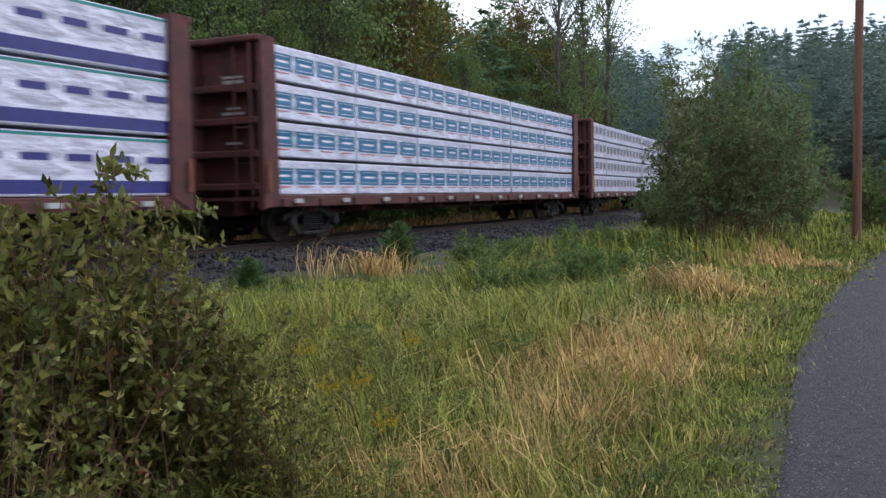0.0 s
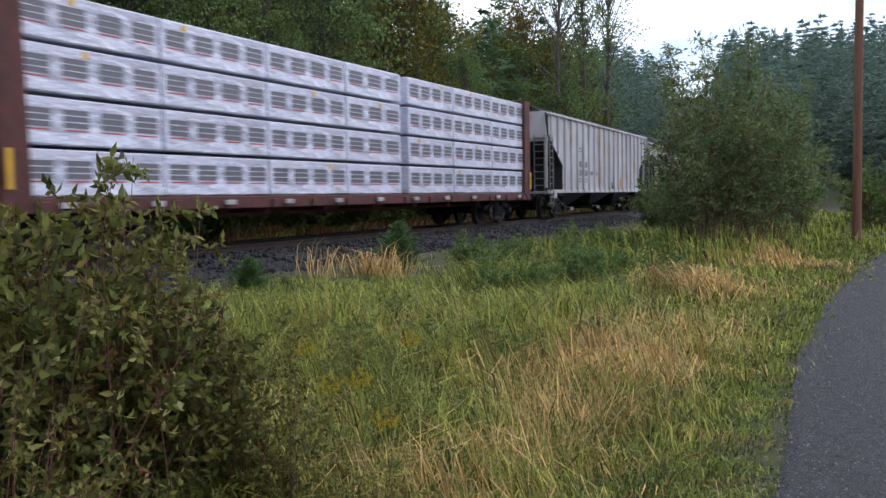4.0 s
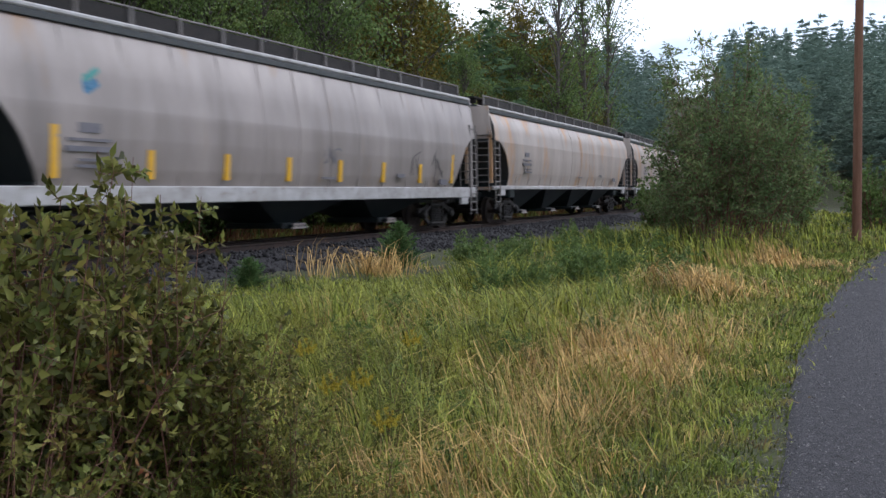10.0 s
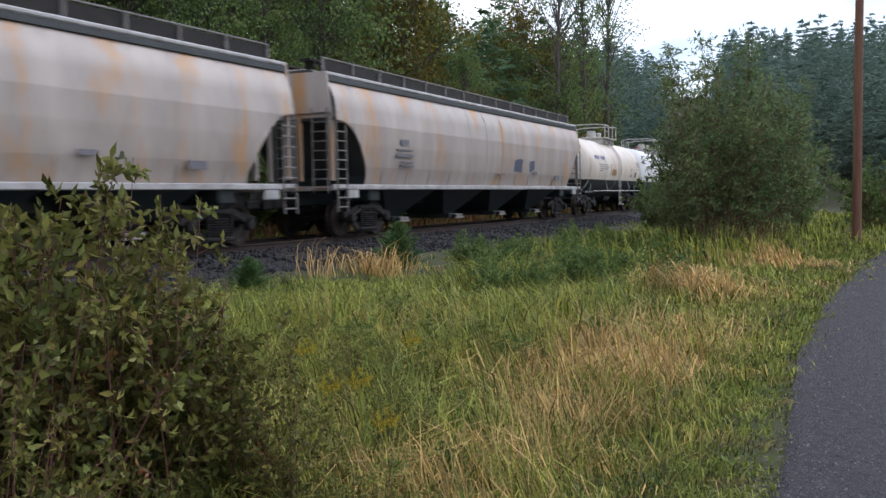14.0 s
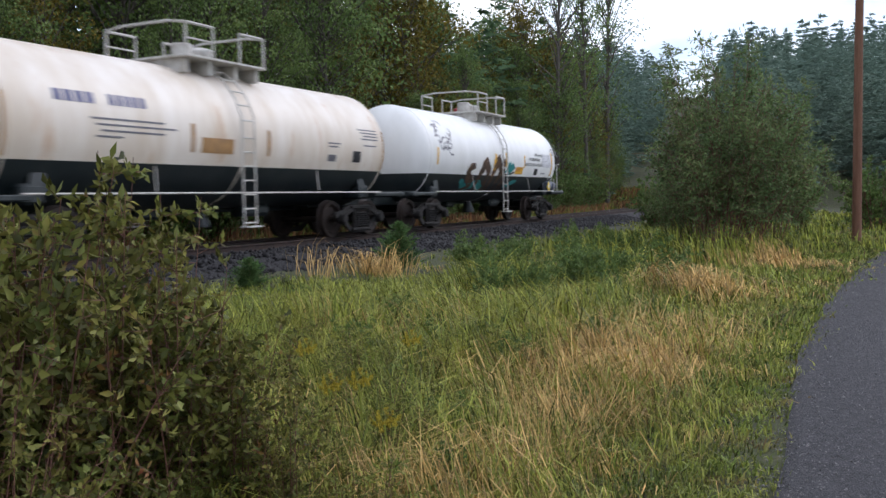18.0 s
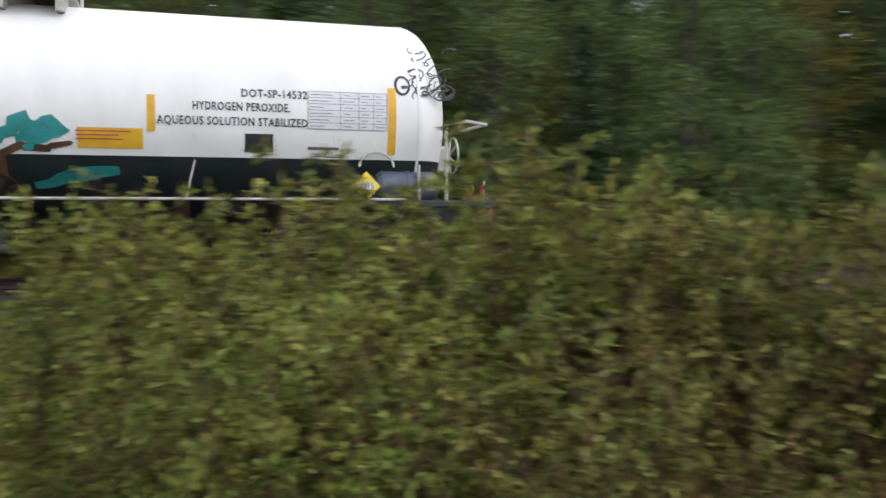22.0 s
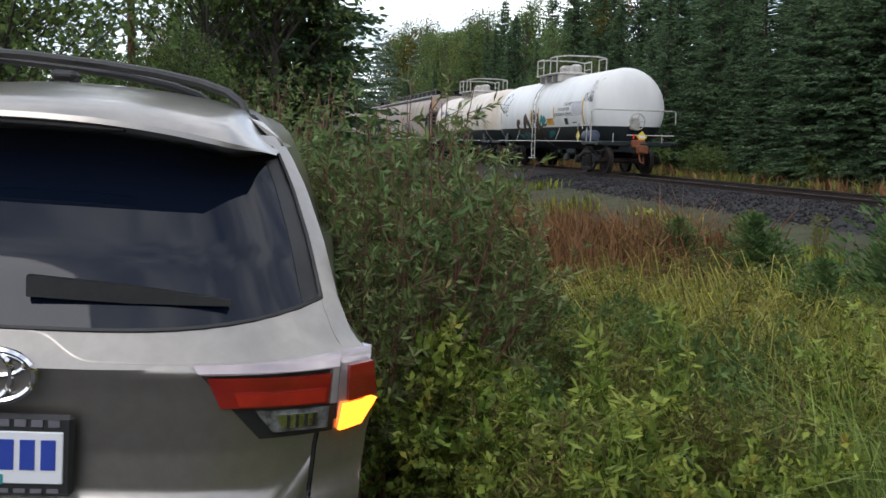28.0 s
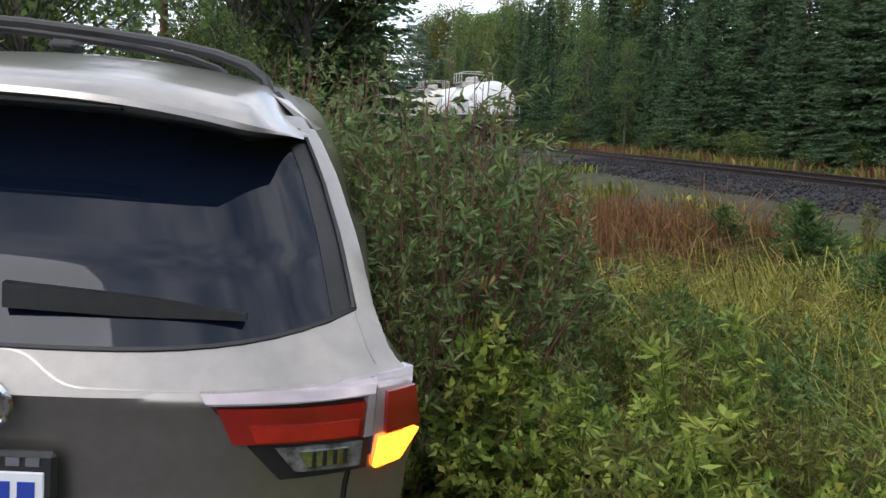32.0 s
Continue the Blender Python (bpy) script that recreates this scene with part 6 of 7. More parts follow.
def at(x, y, scale=1.0, turn=0.0, dz=0.0, tilt=0.0):
    return pose(x, y, float(ground_z(x, y)[0]) + dz, tilt, 0, turn) @ Matrix.Diagonal((scale, scale, scale, 1))


def grow(models, places, name, label, category, group, names, rnd, heights=None):
    """Plants one of the models at each place; the copies share their meshes."""
    firsts = {}
    if heights:
        places = [q for q in places if abs(to_track(q[0], q[1])[1][0]) > 4.5]
    for x, y, sc in places:
        k = rnd.randrange(len(models))
        if heights:
            sc = sc / heights[k]
        m = at(x, y, 1, rnd.uniform(0, 360), tilt=rnd.uniform(-2, 2))
        if k not in firsts:
            ob = firsts[k] = plant(name, models[k], label, category, group, m, names)
        else:
            ob = copy_thing(firsts[k], m)
        ob.scale = (sc, sc, sc * rnd.uniform(0.92, 1.08))


def sky_limit(az):
    """Greatest elevation, in degrees, that the woods reach in that direction."""
    return float(np.interp((az + 180) % 360 - 180, [-170, -158, -150, -146.5, -144, -140, -137, -134, -131, 3, 5.5, 8.5, 11, 13.5, 16, 18, 21, 24, 27, 40], [16, 9, 40, 40, 6.6, 6.6, 8.4, 11, 60, 60, 15, 12.5, 9.4, 8.6, 9.2, 9.9, 9.6, 10.4, 11.0, 11.5]))


def make_woods():
    rnd = random.Random(21)
    spruces = [conifer_meshes(17, 2.6, 31, 1.45, 0.50, wild=0.18), conifer_meshes(15, 2.2, 32, 1.45, 0.46, wild=0.18), conifer_meshes(19, 2.8, 33, 1.4, 0.52, wild=0.18)]
    poplars = [broadleaf_meshes(15, 2.4, 41, 120, 62, 0.17, 0.16), broadleaf_meshes(13, 2.6, 42, 110, 62, 0.17, 0.10, 0.02), broadleaf_meshes(16, 2.2, 43, 110, 62, 0.16, 0.28, -0.02), broadleaf_meshes(12, 2.3, 44, 90, 56, 0.17, 0.12, 0.01, M_LEAFY)]
    con, broad = [], []
    for lat0, step in ((-6.8, 3.0), (-9.5, 3.2), (-13, 3.6), (-17.5, 4.2), (-23, 5.0)):
        s = -125.0
        while s < 75:
            s += step * rnd.uniform(0.7, 1.3)
            lat = lat0 + rnd.uniform(-1.3, 1.0)
            x, y, _ = on_track(s, lat)
            d = math.hypot(x, y)
            az = math.degrees(math.atan2(x, y))
            lim = (math.tan(radians(sky_limit(az))) * d + 1.6) * rnd.uniform(0.72, 1.0)
            hgt = rnd.uniform(10, 17) * (0.62 if lat0 > -7 else 0.85 if lat0 > -10 else 1.0)
            hgt = min(hgt, lim)
            if hgt < 2.2:
                continue
            spr = 0.04 if s > 0 else 0.15 if s > -25 else 0.4
            if s < -45:
                spr = 0.8
            (con if rnd.random() < spr else broad).append((x, y, hgt))
    grow(spruces, con, "spruce_tree", "tall dark green spruce at the forest edge", "tree", "forest trees", ("trunk", "crown", "branching"), rnd, (17, 15, 19))
    grow(poplars, broad, "poplar_tree", "slender leafy poplar at the forest edge", "tree", "forest trees", ("trunk", "crown", "branching"), rnd, (15, 13, 16, 12))
    edge = []
    for i in range(28):
        s = -25 - 53 * (i + rnd.random()) / 28
        edge.append((*on_track(s, rnd.uniform(-9.2, -6.0))[:2], rnd.uniform(5.0, 12.0) * (1.0 if s > -62 else 0.62)))
    grow([conifer_meshes(9, 2.1, 34, 1.25, 0.30, bare=0.02, wild=0.2), conifer_meshes(10, 1.9, 35, 1.25, 0.30, bare=0.02, wild=0.2)], edge, "spruce_tree", "dense young spruce with low boughs beside the railway", "tree", "forest trees", ("trunk", "crown", "branching"), rnd, (9, 10))
    # the lane's far side and the trees past the parked car
    leafy = [broadleaf_meshes(11, 2.6, 45, 150, 66, 0.13, 0.05), broadleaf_meshes(10, 2.3, 46, 130, 66, 0.13, 0.04, 0.02)]
    near = [(-164.5, 16, 9), (-166.5, 20, 11), (-169, 17, 9.5), (-157.6, 24, 3.6), (-160.0, 20, 3.2), (-155.5, 20, 4.0), (-171, 19, 9.5), (-176, 20, 10), (-167, 26, 11), (-180, 21, 10)]
    grow(leafy, [(*polar(a, d), s) for a, d, s in near], "poplar_tree", "dense leafy poplar beside the lane", "tree", "lane trees", ("trunk", "crown", "branching"), rnd, (11, 10))
    grow(poplars[:2], [(*polar(a, d), s) for a, d, s in ((-153.0, 27, 14.5), (-150.6, 25, 14), (-151.8, 31, 15), (-154.2, 24, 11))], "poplar_tree", "tall slender poplar beside the lane", "tree", "lane trees", ("trunk", "crown", "branching"), rnd, (15, 13))
    grow(spruces[:2], [(*polar(a, d), s) for a, d, s in ((-148.4, 26, 13), (-149.4, 29, 14), (-166, 60, 12), (-168, 64, 13), (-175, 60, 13))], "spruce_tree", "dense dark spruce beside the lane", "tree", "lane trees", ("trunk", "crown", "branching"), rnd, (17, 15))
    grow(poplars, [(*on_track(s_, -8.5 - 2 * (i % 2))[:2], h_) for i, (s_, h_) in enumerate(((6, 15), (11, 16), (16, 17), (21, 18), (26, 17), (31, 16), (47, 15), (52, 14), (58, 14), (63, 14)))], "poplar_tree", "slender leafy poplar at the forest edge", "tree", "forest trees", ("trunk", "crown", "branching"), rnd, (15, 13, 16, 12))
    birch = broadleaf_meshes(17, 2.3, 51, 60, 40, 0.17, 0.34, 0.03)
    plant("birch_tree", birch, "thin-leaved birch against the pale sky", "tree", "forest trees", at(*polar(7.2, 64), 1.2), ("trunk", "crown", "branching"))
    plant("birch_tree", birch, "thin-leaved birch against the pale sky", "tree", "forest trees", at(*polar(9.2, 72), 1.2, 140), ("trunk", "crown", "branching"))
    plant("birch_tree", birch, "thin-leaved birch against the pale sky", "tree", "forest trees", at(*polar(10.4, 82), 1.3, 60), ("trunk", "crown", "branching"))
    back = []
    while len(back) < 44:
        az, d = rnd.uniform(-158, -138), rnd.uniform(62, 135)
        lat = to_track(*polar(az, d))[1][0]
        if lat < -7 or (lat > 8 and d > 112):
            back.append((*polar(az, d), (math.tan(radians(sky_limit(az) if az > -146 else 6.6)) * d + 1.6) * rnd.uniform(0.85, 1.05)))
    grow(poplars, back, "poplar_tree", "pale leafy poplar in the distance along the railway", "tree", "distant trees", ("trunk", "crown", "branching"), rnd, (15, 13, 16, 12))
    gap = []
    for i in range(26):
        az = -147 - 9 * i / 25
        d = 30.0
        while to_track(*polar(az, d))[1][0] > -9 and d < 150:
            d += 1.0
        d += rnd.uniform(0, 14)
        gap.append((*polar(az, d), (math.tan(radians(6.7)) * d + 1.6) * rnd.uniform(0.8, 1.08)))
    grow(poplars, gap, "poplar_tree", "pale leafy poplar in the distance along the railway", "tree", "distant trees", ("trunk", "crown", "branching"), rnd, (15, 13, 16, 12))
    # far woods on the slopes, distance haze painted into their colour
    rng = np.random.default_rng(5)
    protos = [conifer_meshes(18, 2.3, 61, 0.56, 0.80, wild=0.25)[1], conifer_meshes(18, 2.7, 62, 0.54, 0.84, wild=0.3)[1], conifer_meshes(18, 3.0, 63, 0.52, 0.88, wild=0.3)[1]]
    src = []
    for me in protos:
        v = np.empty(len(me.vertices) * 3, np.float32)
        me.vertices.foreach_get("co", v)
        f = np.empty(len(me.polygons) * 3, np.int32)
        me.polygons.foreach_get("vertices", f)
        src.append((v.reshape(-1, 3), f.reshape(-1, 3)))
    for name, label, material, rings in (("far_woods", "distant spruce forest on the valley side", M_HAZYWOOD, ((8.5, 34, 130, 290, 900), (6.5, 34, 90, 132, 170), (-166, -128, 110, 170, 230))),
                                         ("deep_woods", "dark spruce forest behind the railway's edge trees", M_SPRUCE, ((-128, 7, 52, 84, 190),))):
        V, F, k = [], [], 0
        for az0, az1, d0, d1, n in rings:
            for i in range(n):
                az, d = rng.uniform(az0, az1), rng.uniform(d0, d1)
                x, y = polar(az, d)
                s_, lat_ = to_track(x, y)
                if abs(lat_[0]) < 5 or (d < 100 and 12 < lat_[0] < 18):
                    continue
                top = (math.tan(radians(sky_limit(az))) * d + 1.6) * rng.uniform(0.70 if az > 0 else 0.9, 1.03)
                v, f = src[int(rng.integers(0, 3))]
                gz = float(ground_z(x, y)[0])
                sc = min(max(3.0, top - gz), rng.uniform(12, 19)) / 18
                t = rng.uniform(0, 6.28)
                c, s = math.cos(t), math.sin(t)
                V.append(np.c_[(v[:, 0] * c - v[:, 1] * s) * sc * 1.15 + x, (v[:, 0] * s + v[:, 1] * c) * sc * 1.15 + y, v[:, 2] * sc + gz])
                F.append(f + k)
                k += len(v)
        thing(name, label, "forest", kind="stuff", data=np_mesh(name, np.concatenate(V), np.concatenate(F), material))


make_woods()


def make_undergrowth():
    rnd = random.Random(77)
    rose = [shrub_meshes(1.95, 0.9, 71 + i, 38, 105, 0.055, 0.028, thick=0.7) for i in range(3)]
    sprig = [shrub_meshes(2.05, 0.36, 77 + i, 10, 130, 0.064, 0.031, None, 0.7, 0.30, thick=0.6) for i in range(2)]
    spots = []
    for az, d, sc in ((-26.0, 4.1, 0.98), (-21.5, 4.6, 0.78), (-17.8, 4.4, 0.70), (-29.5, 4.3, 1.0), (-33.5, 4.6, 0.98), (-38, 4.4, 0.98), (-42.5, 4.7, 1.0), (-47, 4.5, 1.0), (-51.5, 4.8, 1.02), (-56, 4.9, 0.98), (-60, 5.1, 1.02), (-64, 5.4, 0.95), (-68, 5.9, 0.86),
                      (-27, 3.1, 0.62), (-31, 3.2, 0.70), (-38, 3.2, 0.74), (-46, 3.3, 0.76), (-54, 3.4, 0.74), (-61, 3.7, 0.70), (-67, 4.1, 0.62), (-36, 6.0, 0.95), (-46, 6.2, 0.95), (-56, 6.6, 0.95), (-28, 5.8, 0.9), (-72.5, 6.2, 0.6)):
        spots.append((*polar(az, d), sc))
    green = [shrub_meshes(1.95, 0.9, 171 + i, 42, 110, 0.064, 0.034, M_SHRUBG, thick=0.7) for i in range(2)]
    grow(green, [q for q in spots if q[0] < -2.2], "wild_rose_bush", "leafy green wild rose bush with reddish twigs", "bush", "wild rose bushes", ("branching", "foliage"), rnd)
    spots = [q for q in spots if q[0] >= -2.2]
    grow(rose, spots, "wild_rose_bush", "tangled wild rose bush with reddish twigs", "bush", "wild rose bushes", ("branching", "foliage"), rnd)
    grow(sprig, [(*polar(a, d), s) for a, d, s in ((-25.2, 4.0, 1.0), (-26.8, 4.1, 0.92), (-20.6, 4.1, 0.88), (-18.6, 4.3, 0.84), (-17.0, 4.1, 0.82), (-22.6, 4.3, 0.82), (-15.6, 4.2, 0.76), (-14.2, 4.1, 0.68), (-13.0, 4.0, 0.54), (-10.2, 3.9, 0.46), (-30, 4.2, 1.0), (-40, 4.4, 1.0), (-52, 4.6, 1.0))], "wild_rose_spray", "thin reddish wild rose spray above the thicket", "bush", "wild rose sprays", ("branching", "foliage"), rnd)
    willow = [shrub_meshes(1.9, 0.62, 81 + i, 34, 110, 0.075, 0.020, M_WILLOW, 0.8) for i in range(2)]
    grow(willow, [(*polar(a, d), s) for a, d, s in ((-141.2, 5.9, 0.90), (-139.0, 6.5, 0.85), (-142.4, 6.7, 1.1), (-141.4, 7.2, 1.12), (-147.5, 7.2, 1.0), (-149, 8.5, 1.05), (-150, 10, 1.15), (-151, 12, 1.25), (-145, 6.3, 0.85), (-144, 7.4, 1.0), (-137.4, 7.0, 0.70), (-146, 9.0, 1.05), (-140.4, 7.8, 0.95), (-143.4, 5.4, 0.72))], "willow_bush", "grey-green willow bush beside the parked car", "bush", "willow bushes", ("branching", "foliage"), rnd)
    under = [shrub_meshes(3.0, 1.7, 85 + i, 44, 130, 0.13, 0.085, M_LEAF, 0.9, 0.05) for i in range(2)]
    spots = []
    for i in range(70):
        x, y, _ = on_track(rnd.uniform(-30, 62), rnd.uniform(-9.5, -5.8))
        lim = math.tan(radians(sky_limit(math.degrees(math.atan2(x, y))))) * math.hypot(x, y) + 1.6
        spots.append((x, y, min(lim, rnd.uniform(1.4, 4.2)) / 3.0))
    for i in range(60):
        x, y, _ = on_track(rnd.uniform(-4, 48), rnd.uniform(-7.0, -5.0))
        spots.append((x, y, rnd.uniform(0.6, 1.35)))
    for i in range(26):
        x, y, _ = on_track(rnd.uniform(-29, -6), rnd.uniform(-8.5, -5.4))
        spots.append((x, y, rnd.uniform(0.8, 1.9)))
    for i in range(30):
        x, y, _ = on_track(rnd.uniform(-95, -20), rnd.uniform(-7.5, -5.4))
        spots.append((x, y, rnd.uniform(0.35, 0.8)))
    for i in range(30):
        x, y = polar(rnd.uniform(12.5, 30), rnd.uniform(38, 75))
        if 5 < to_track(x, y)[1][0]:
            spots.append((x, y, rnd.uniform(0.5, 1.1)))
    for i in range(26):
        x, y = polar(rnd.uniform(5.0, 12.0), rnd.uniform(62, 96))
        if abs(to_track(x, y)[1][0]) > 5.5:
            spots.append((x, y, rnd.uniform(0.9, 1.7)))
    grow(under, spots, "understory_bush", "leafy green bush at the forest edge", "bush", "understory bushes", ("branching", "foliage"), rnd)
    big = shrub_meshes(6.0, 2.2, 91, 46, 400, 0.13, 0.050, M_THICKET, 1.1, 0.22, thick=0.5)
    plant("willow_bush", big, "tall dark willow thicket beside the railway", "bush", "willow bushes", at(*polar(17.2, 25), 1.0), ("branching", "foliage"))
    plant("willow_bush", big, "tall dark willow thicket beside the railway", "bush", "willow bushes", at(*polar(19.6, 27), 0.84, 100), ("branching", "foliage"))
    plant("willow_bush", big, "low willow thicket beside the railway", "bush", "willow bushes", at(*polar(15.6, 28), 0.56, 210), ("branching", "foliage"))
    young = [conifer_meshes(1.5, 0.62 + 0.16 * i, 95 + i, 1.3, 0.14, M_TWIG, M_FIR, 0.03, 0.42, 0.8) for i in range(3)]
    grow(young, [(*polar(a, d), s) for a, d, s in ((-114.8, 10.4, 1.0), (-115.8, 10.8, 0.85), (-110.5, 11.6, 0.72), (-123.5, 12.4, 0.66), (-103.4, 9.4, 0.72), (-127.5, 13, 0.5), (-2.8, 18.5, 0.62), (-12.2, 15.3, 0.36), (-121, 9.4, 0.5), (-84, 9.4, 0.5), (-113, 14.0, 0.7))],
         "young_spruce", "knee-high bushy young spruce in the weeds", "tree", "young spruces", ("trunk", "crown", "branching"), rnd)
    weed = [shrub_meshes(0.80, 0.38, 101 + i, 15, 80, 0.060, 0.032, M_WEED, 0.9, 0.12, M_GRASS) for i in range(3)]
    forb = [shrub_meshes(0.95, 0.28, 121 + i, 12, 90, 0.055, 0.013, M_FORB, 1.0, 0.15, M_TWIG) for i in range(3)]
    broadl = [shrub_meshes(0.80, 0.36, 131 + i, 14, 100, 0.052, 0.033, M_WEED, 0.9, 0.2, M_TWIG, 0.7) for i in range(3)]
    dark = [shrub_meshes(0.85, 0.36, 151 + i, 14, 90, 0.06, 0.022, M_LEAF, 0.9, 0.12, M_GRASS) for i in range(2)]

    def scatter(n, az0, az1, d0, d1, power, lo, hi, lat0=4.2, lat1=12.5):
        out = []
        while len(out) < n:
            az, d = rnd.uniform(az0, az1), d0 + (d1 - d0) * rnd.random() ** power
            x, y = polar(az, d)
            if lat0 < to_track(x, y)[1][0] < lat1 and not (az < -142 and d < 5.5):
                out.append((x, y, rnd.uniform(lo, hi) * (0.8 if d < 3.6 else 1.0)))
        return out

    tall = [shrub_meshes(1.4, 0.22, 161 + i, 3, 190, 0.068, 0.019, M_WEED, 1.0, 0.12, M_GRASS, 0.8) for i in range(2)]
    grow(tall, [(*polar(a, d), s) for a, d, s in ((-131.8, 4.6, 0.92), (-129, 5.4, 0.9), (-106.4, 5.0, 1.02), (-108, 5.3, 0.9), (-100, 5.6, 0.85), (-93, 5.0, 0.9), (-122, 5.8, 0.85), (-116.5, 6.2, 0.8), (-136, 5.0, 0.8), (-86, 5.4, 0.95), (-127, 3.9, 0.75), (-134.6, 4.2, 0.75), (-78, 5.5, 0.9), (-112, 4.2, 0.7))], "fireweed", "tall green fireweed stalk above the weeds", "plant", "fireweeds", ("branching", "foliage"), rnd)
    leafs = ("branching", "foliage")
    grow(weed, scatter(92, -146, -64, 2.5, 7.5, 1.0, 0.35, 0.8), "leafy_weed", "bright green leafy weed in the verge", "plant", "verge weeds", leafs, rnd)
    seen = [(-1.2 + d * math.sin(radians(a)), -1.3 + d * math.cos(radians(a)), s) for a, d, s in [(rnd.uniform(-141.5, -120), rnd.uniform(2.5, 3.9), rnd.uniform(0.55, 0.9)) for i in range(17)] + [(rnd.uniform(-146, -141), rnd.uniform(3.3, 4.1), rnd.uniform(0.8, 1.1)) for i in range(11)]]
    grow(broadl, seen + scatter(30, -146, -76, 2.6, 9, 1.0, 0.35, 0.8), "thimbleberry", "broad-leaved thimbleberry plant in the verge", "plant", "thimbleberries", leafs, rnd)
    beyond = [(-1.16 + d * math.sin(radians(a)), -1.45 + d * math.cos(radians(a)), k) for a, d, k in [(rnd.uniform(-138, -116), rnd.uniform(3.2, 7.0), rnd.uniform(0.55, 1.0)) for i in range(46)]]
    grow(dark, beyond[:26], "leafy_weed", "dull green leafy weed in the verge", "plant", "verge weeds", leafs, rnd)
    grow(forb, beyond[26:], "dry_forb", "thin brownish forb among the weeds", "plant", "forbs", leafs, rnd)
    grow(forb, scatter(64, -146, -64, 2.6, 8.0, 1.1, 0.45, 0.95), "dry_forb", "thin brownish forb among the weeds", "plant", "forbs", leafs, rnd)
    grow(forb, scatter(46, -19, -1, 3.3, 8.5, 1.0, 0.38, 0.70, 4.2, 11.8), "dry_forb", "thin brownish forb among the grass", "plant", "forbs", leafs, rnd)
    grow(dark, scatter(52, 0.5, 15, 13, 27, 1.0, 0.6, 1.3, 5.4, 11.0), "leafy_weed", "dark green leafy weed near the railway", "plant", "verge weeds", leafs, rnd)
    grow(dark, scatter(30, -16, 15, 4.2, 12, 1.0, 0.35, 0.7, 4.2, 11.4), "leafy_weed", "green leafy weed among the tall grass", "plant", "verge weeds", leafs, rnd)
    grow(forb + dark, scatter(70, -150, -60, 8, 17, 1.0, 0.5, 1.0, 3.3, 5.6), "trackside_weed", "dull weed growing out of the ballast edge", "plant", "trackside weeds", leafs, rnd)
    gold = shrub_meshes(0.16, 0.12, 141, 14, 40, 0.02, 0.012, M_GOLD, 1.0, 0.3, M_GRASS)
    for az, d, z in ((-5.6, 5.2, 0.55), (-7.5, 5.4, 0.48), (-2.2, 6.6, 0.6), (-4.0, 4.6, 0.45), (-9.0, 6.2, 0.6)):
        x, y = polar(az, d)
        st = thing("goldenrod", "goldenrod stalk with a yellow flower head", "plant", at(x, y), "goldenrods")
        part("stalk", G().tube([(0, 0, 0), (0.02, 0.01, z * 0.6), (0.0, 0.03, z)], 0.006, 5), M_GRASS, st)
        part("flower_head", gold[1], None, st, "yellow flower plume", at=pose(0, 0.03, z - 0.05) @ Matrix.Diagonal((0.7, 0.7, 0.9, 1)))
    aut = [shrub_meshes(0.6, 0.3, 111, 9, 60, 0.07, 0.038, M_AUTUMN, 0.9, 0.3, M_TWIG)]
    grow(aut, [(*polar(a, d), s) for a, d, s in ((-142.5, 3.5, 0.6), (-140.5, 3.7, 0.5), (-133, 4.1, 0.6), (-126, 4.6, 0.6), (-138, 5.0, 0.7), (-120, 5.2, 0.6), (-8, 3.9, 0.45), (1.5, 4.1, 0.4), (-110, 5, 0.5), (-130.5, 8.5, 0.8), (-143.4, 3.9, 0.8), (-146.5, 3.8, 0.9), (-131.5, 3.2, 0.55), (-139.5, 3.2, 0.5), (-135, 3.4, 0.5), (-128.5, 3.5, 0.55), (-136, 3.6, 0.6), (-123, 4.0, 0.5), (-115, 4.2, 0.5), (-105, 4.4, 0.5), (-128, 5.6, 0.6), (-117, 6.4, 0.6), (-100, 5.5, 0.5), (-137, 6.0, 0.7), (-4, 3.5, 0.4), (4.5, 3.6, 0.35), (-0.5, 3.3, 0.35))], "autumn_seedling", "small plant with orange autumn leaves", "plant", "autumn seedlings", ("branching", "foliage"), rnd)


make_undergrowth()


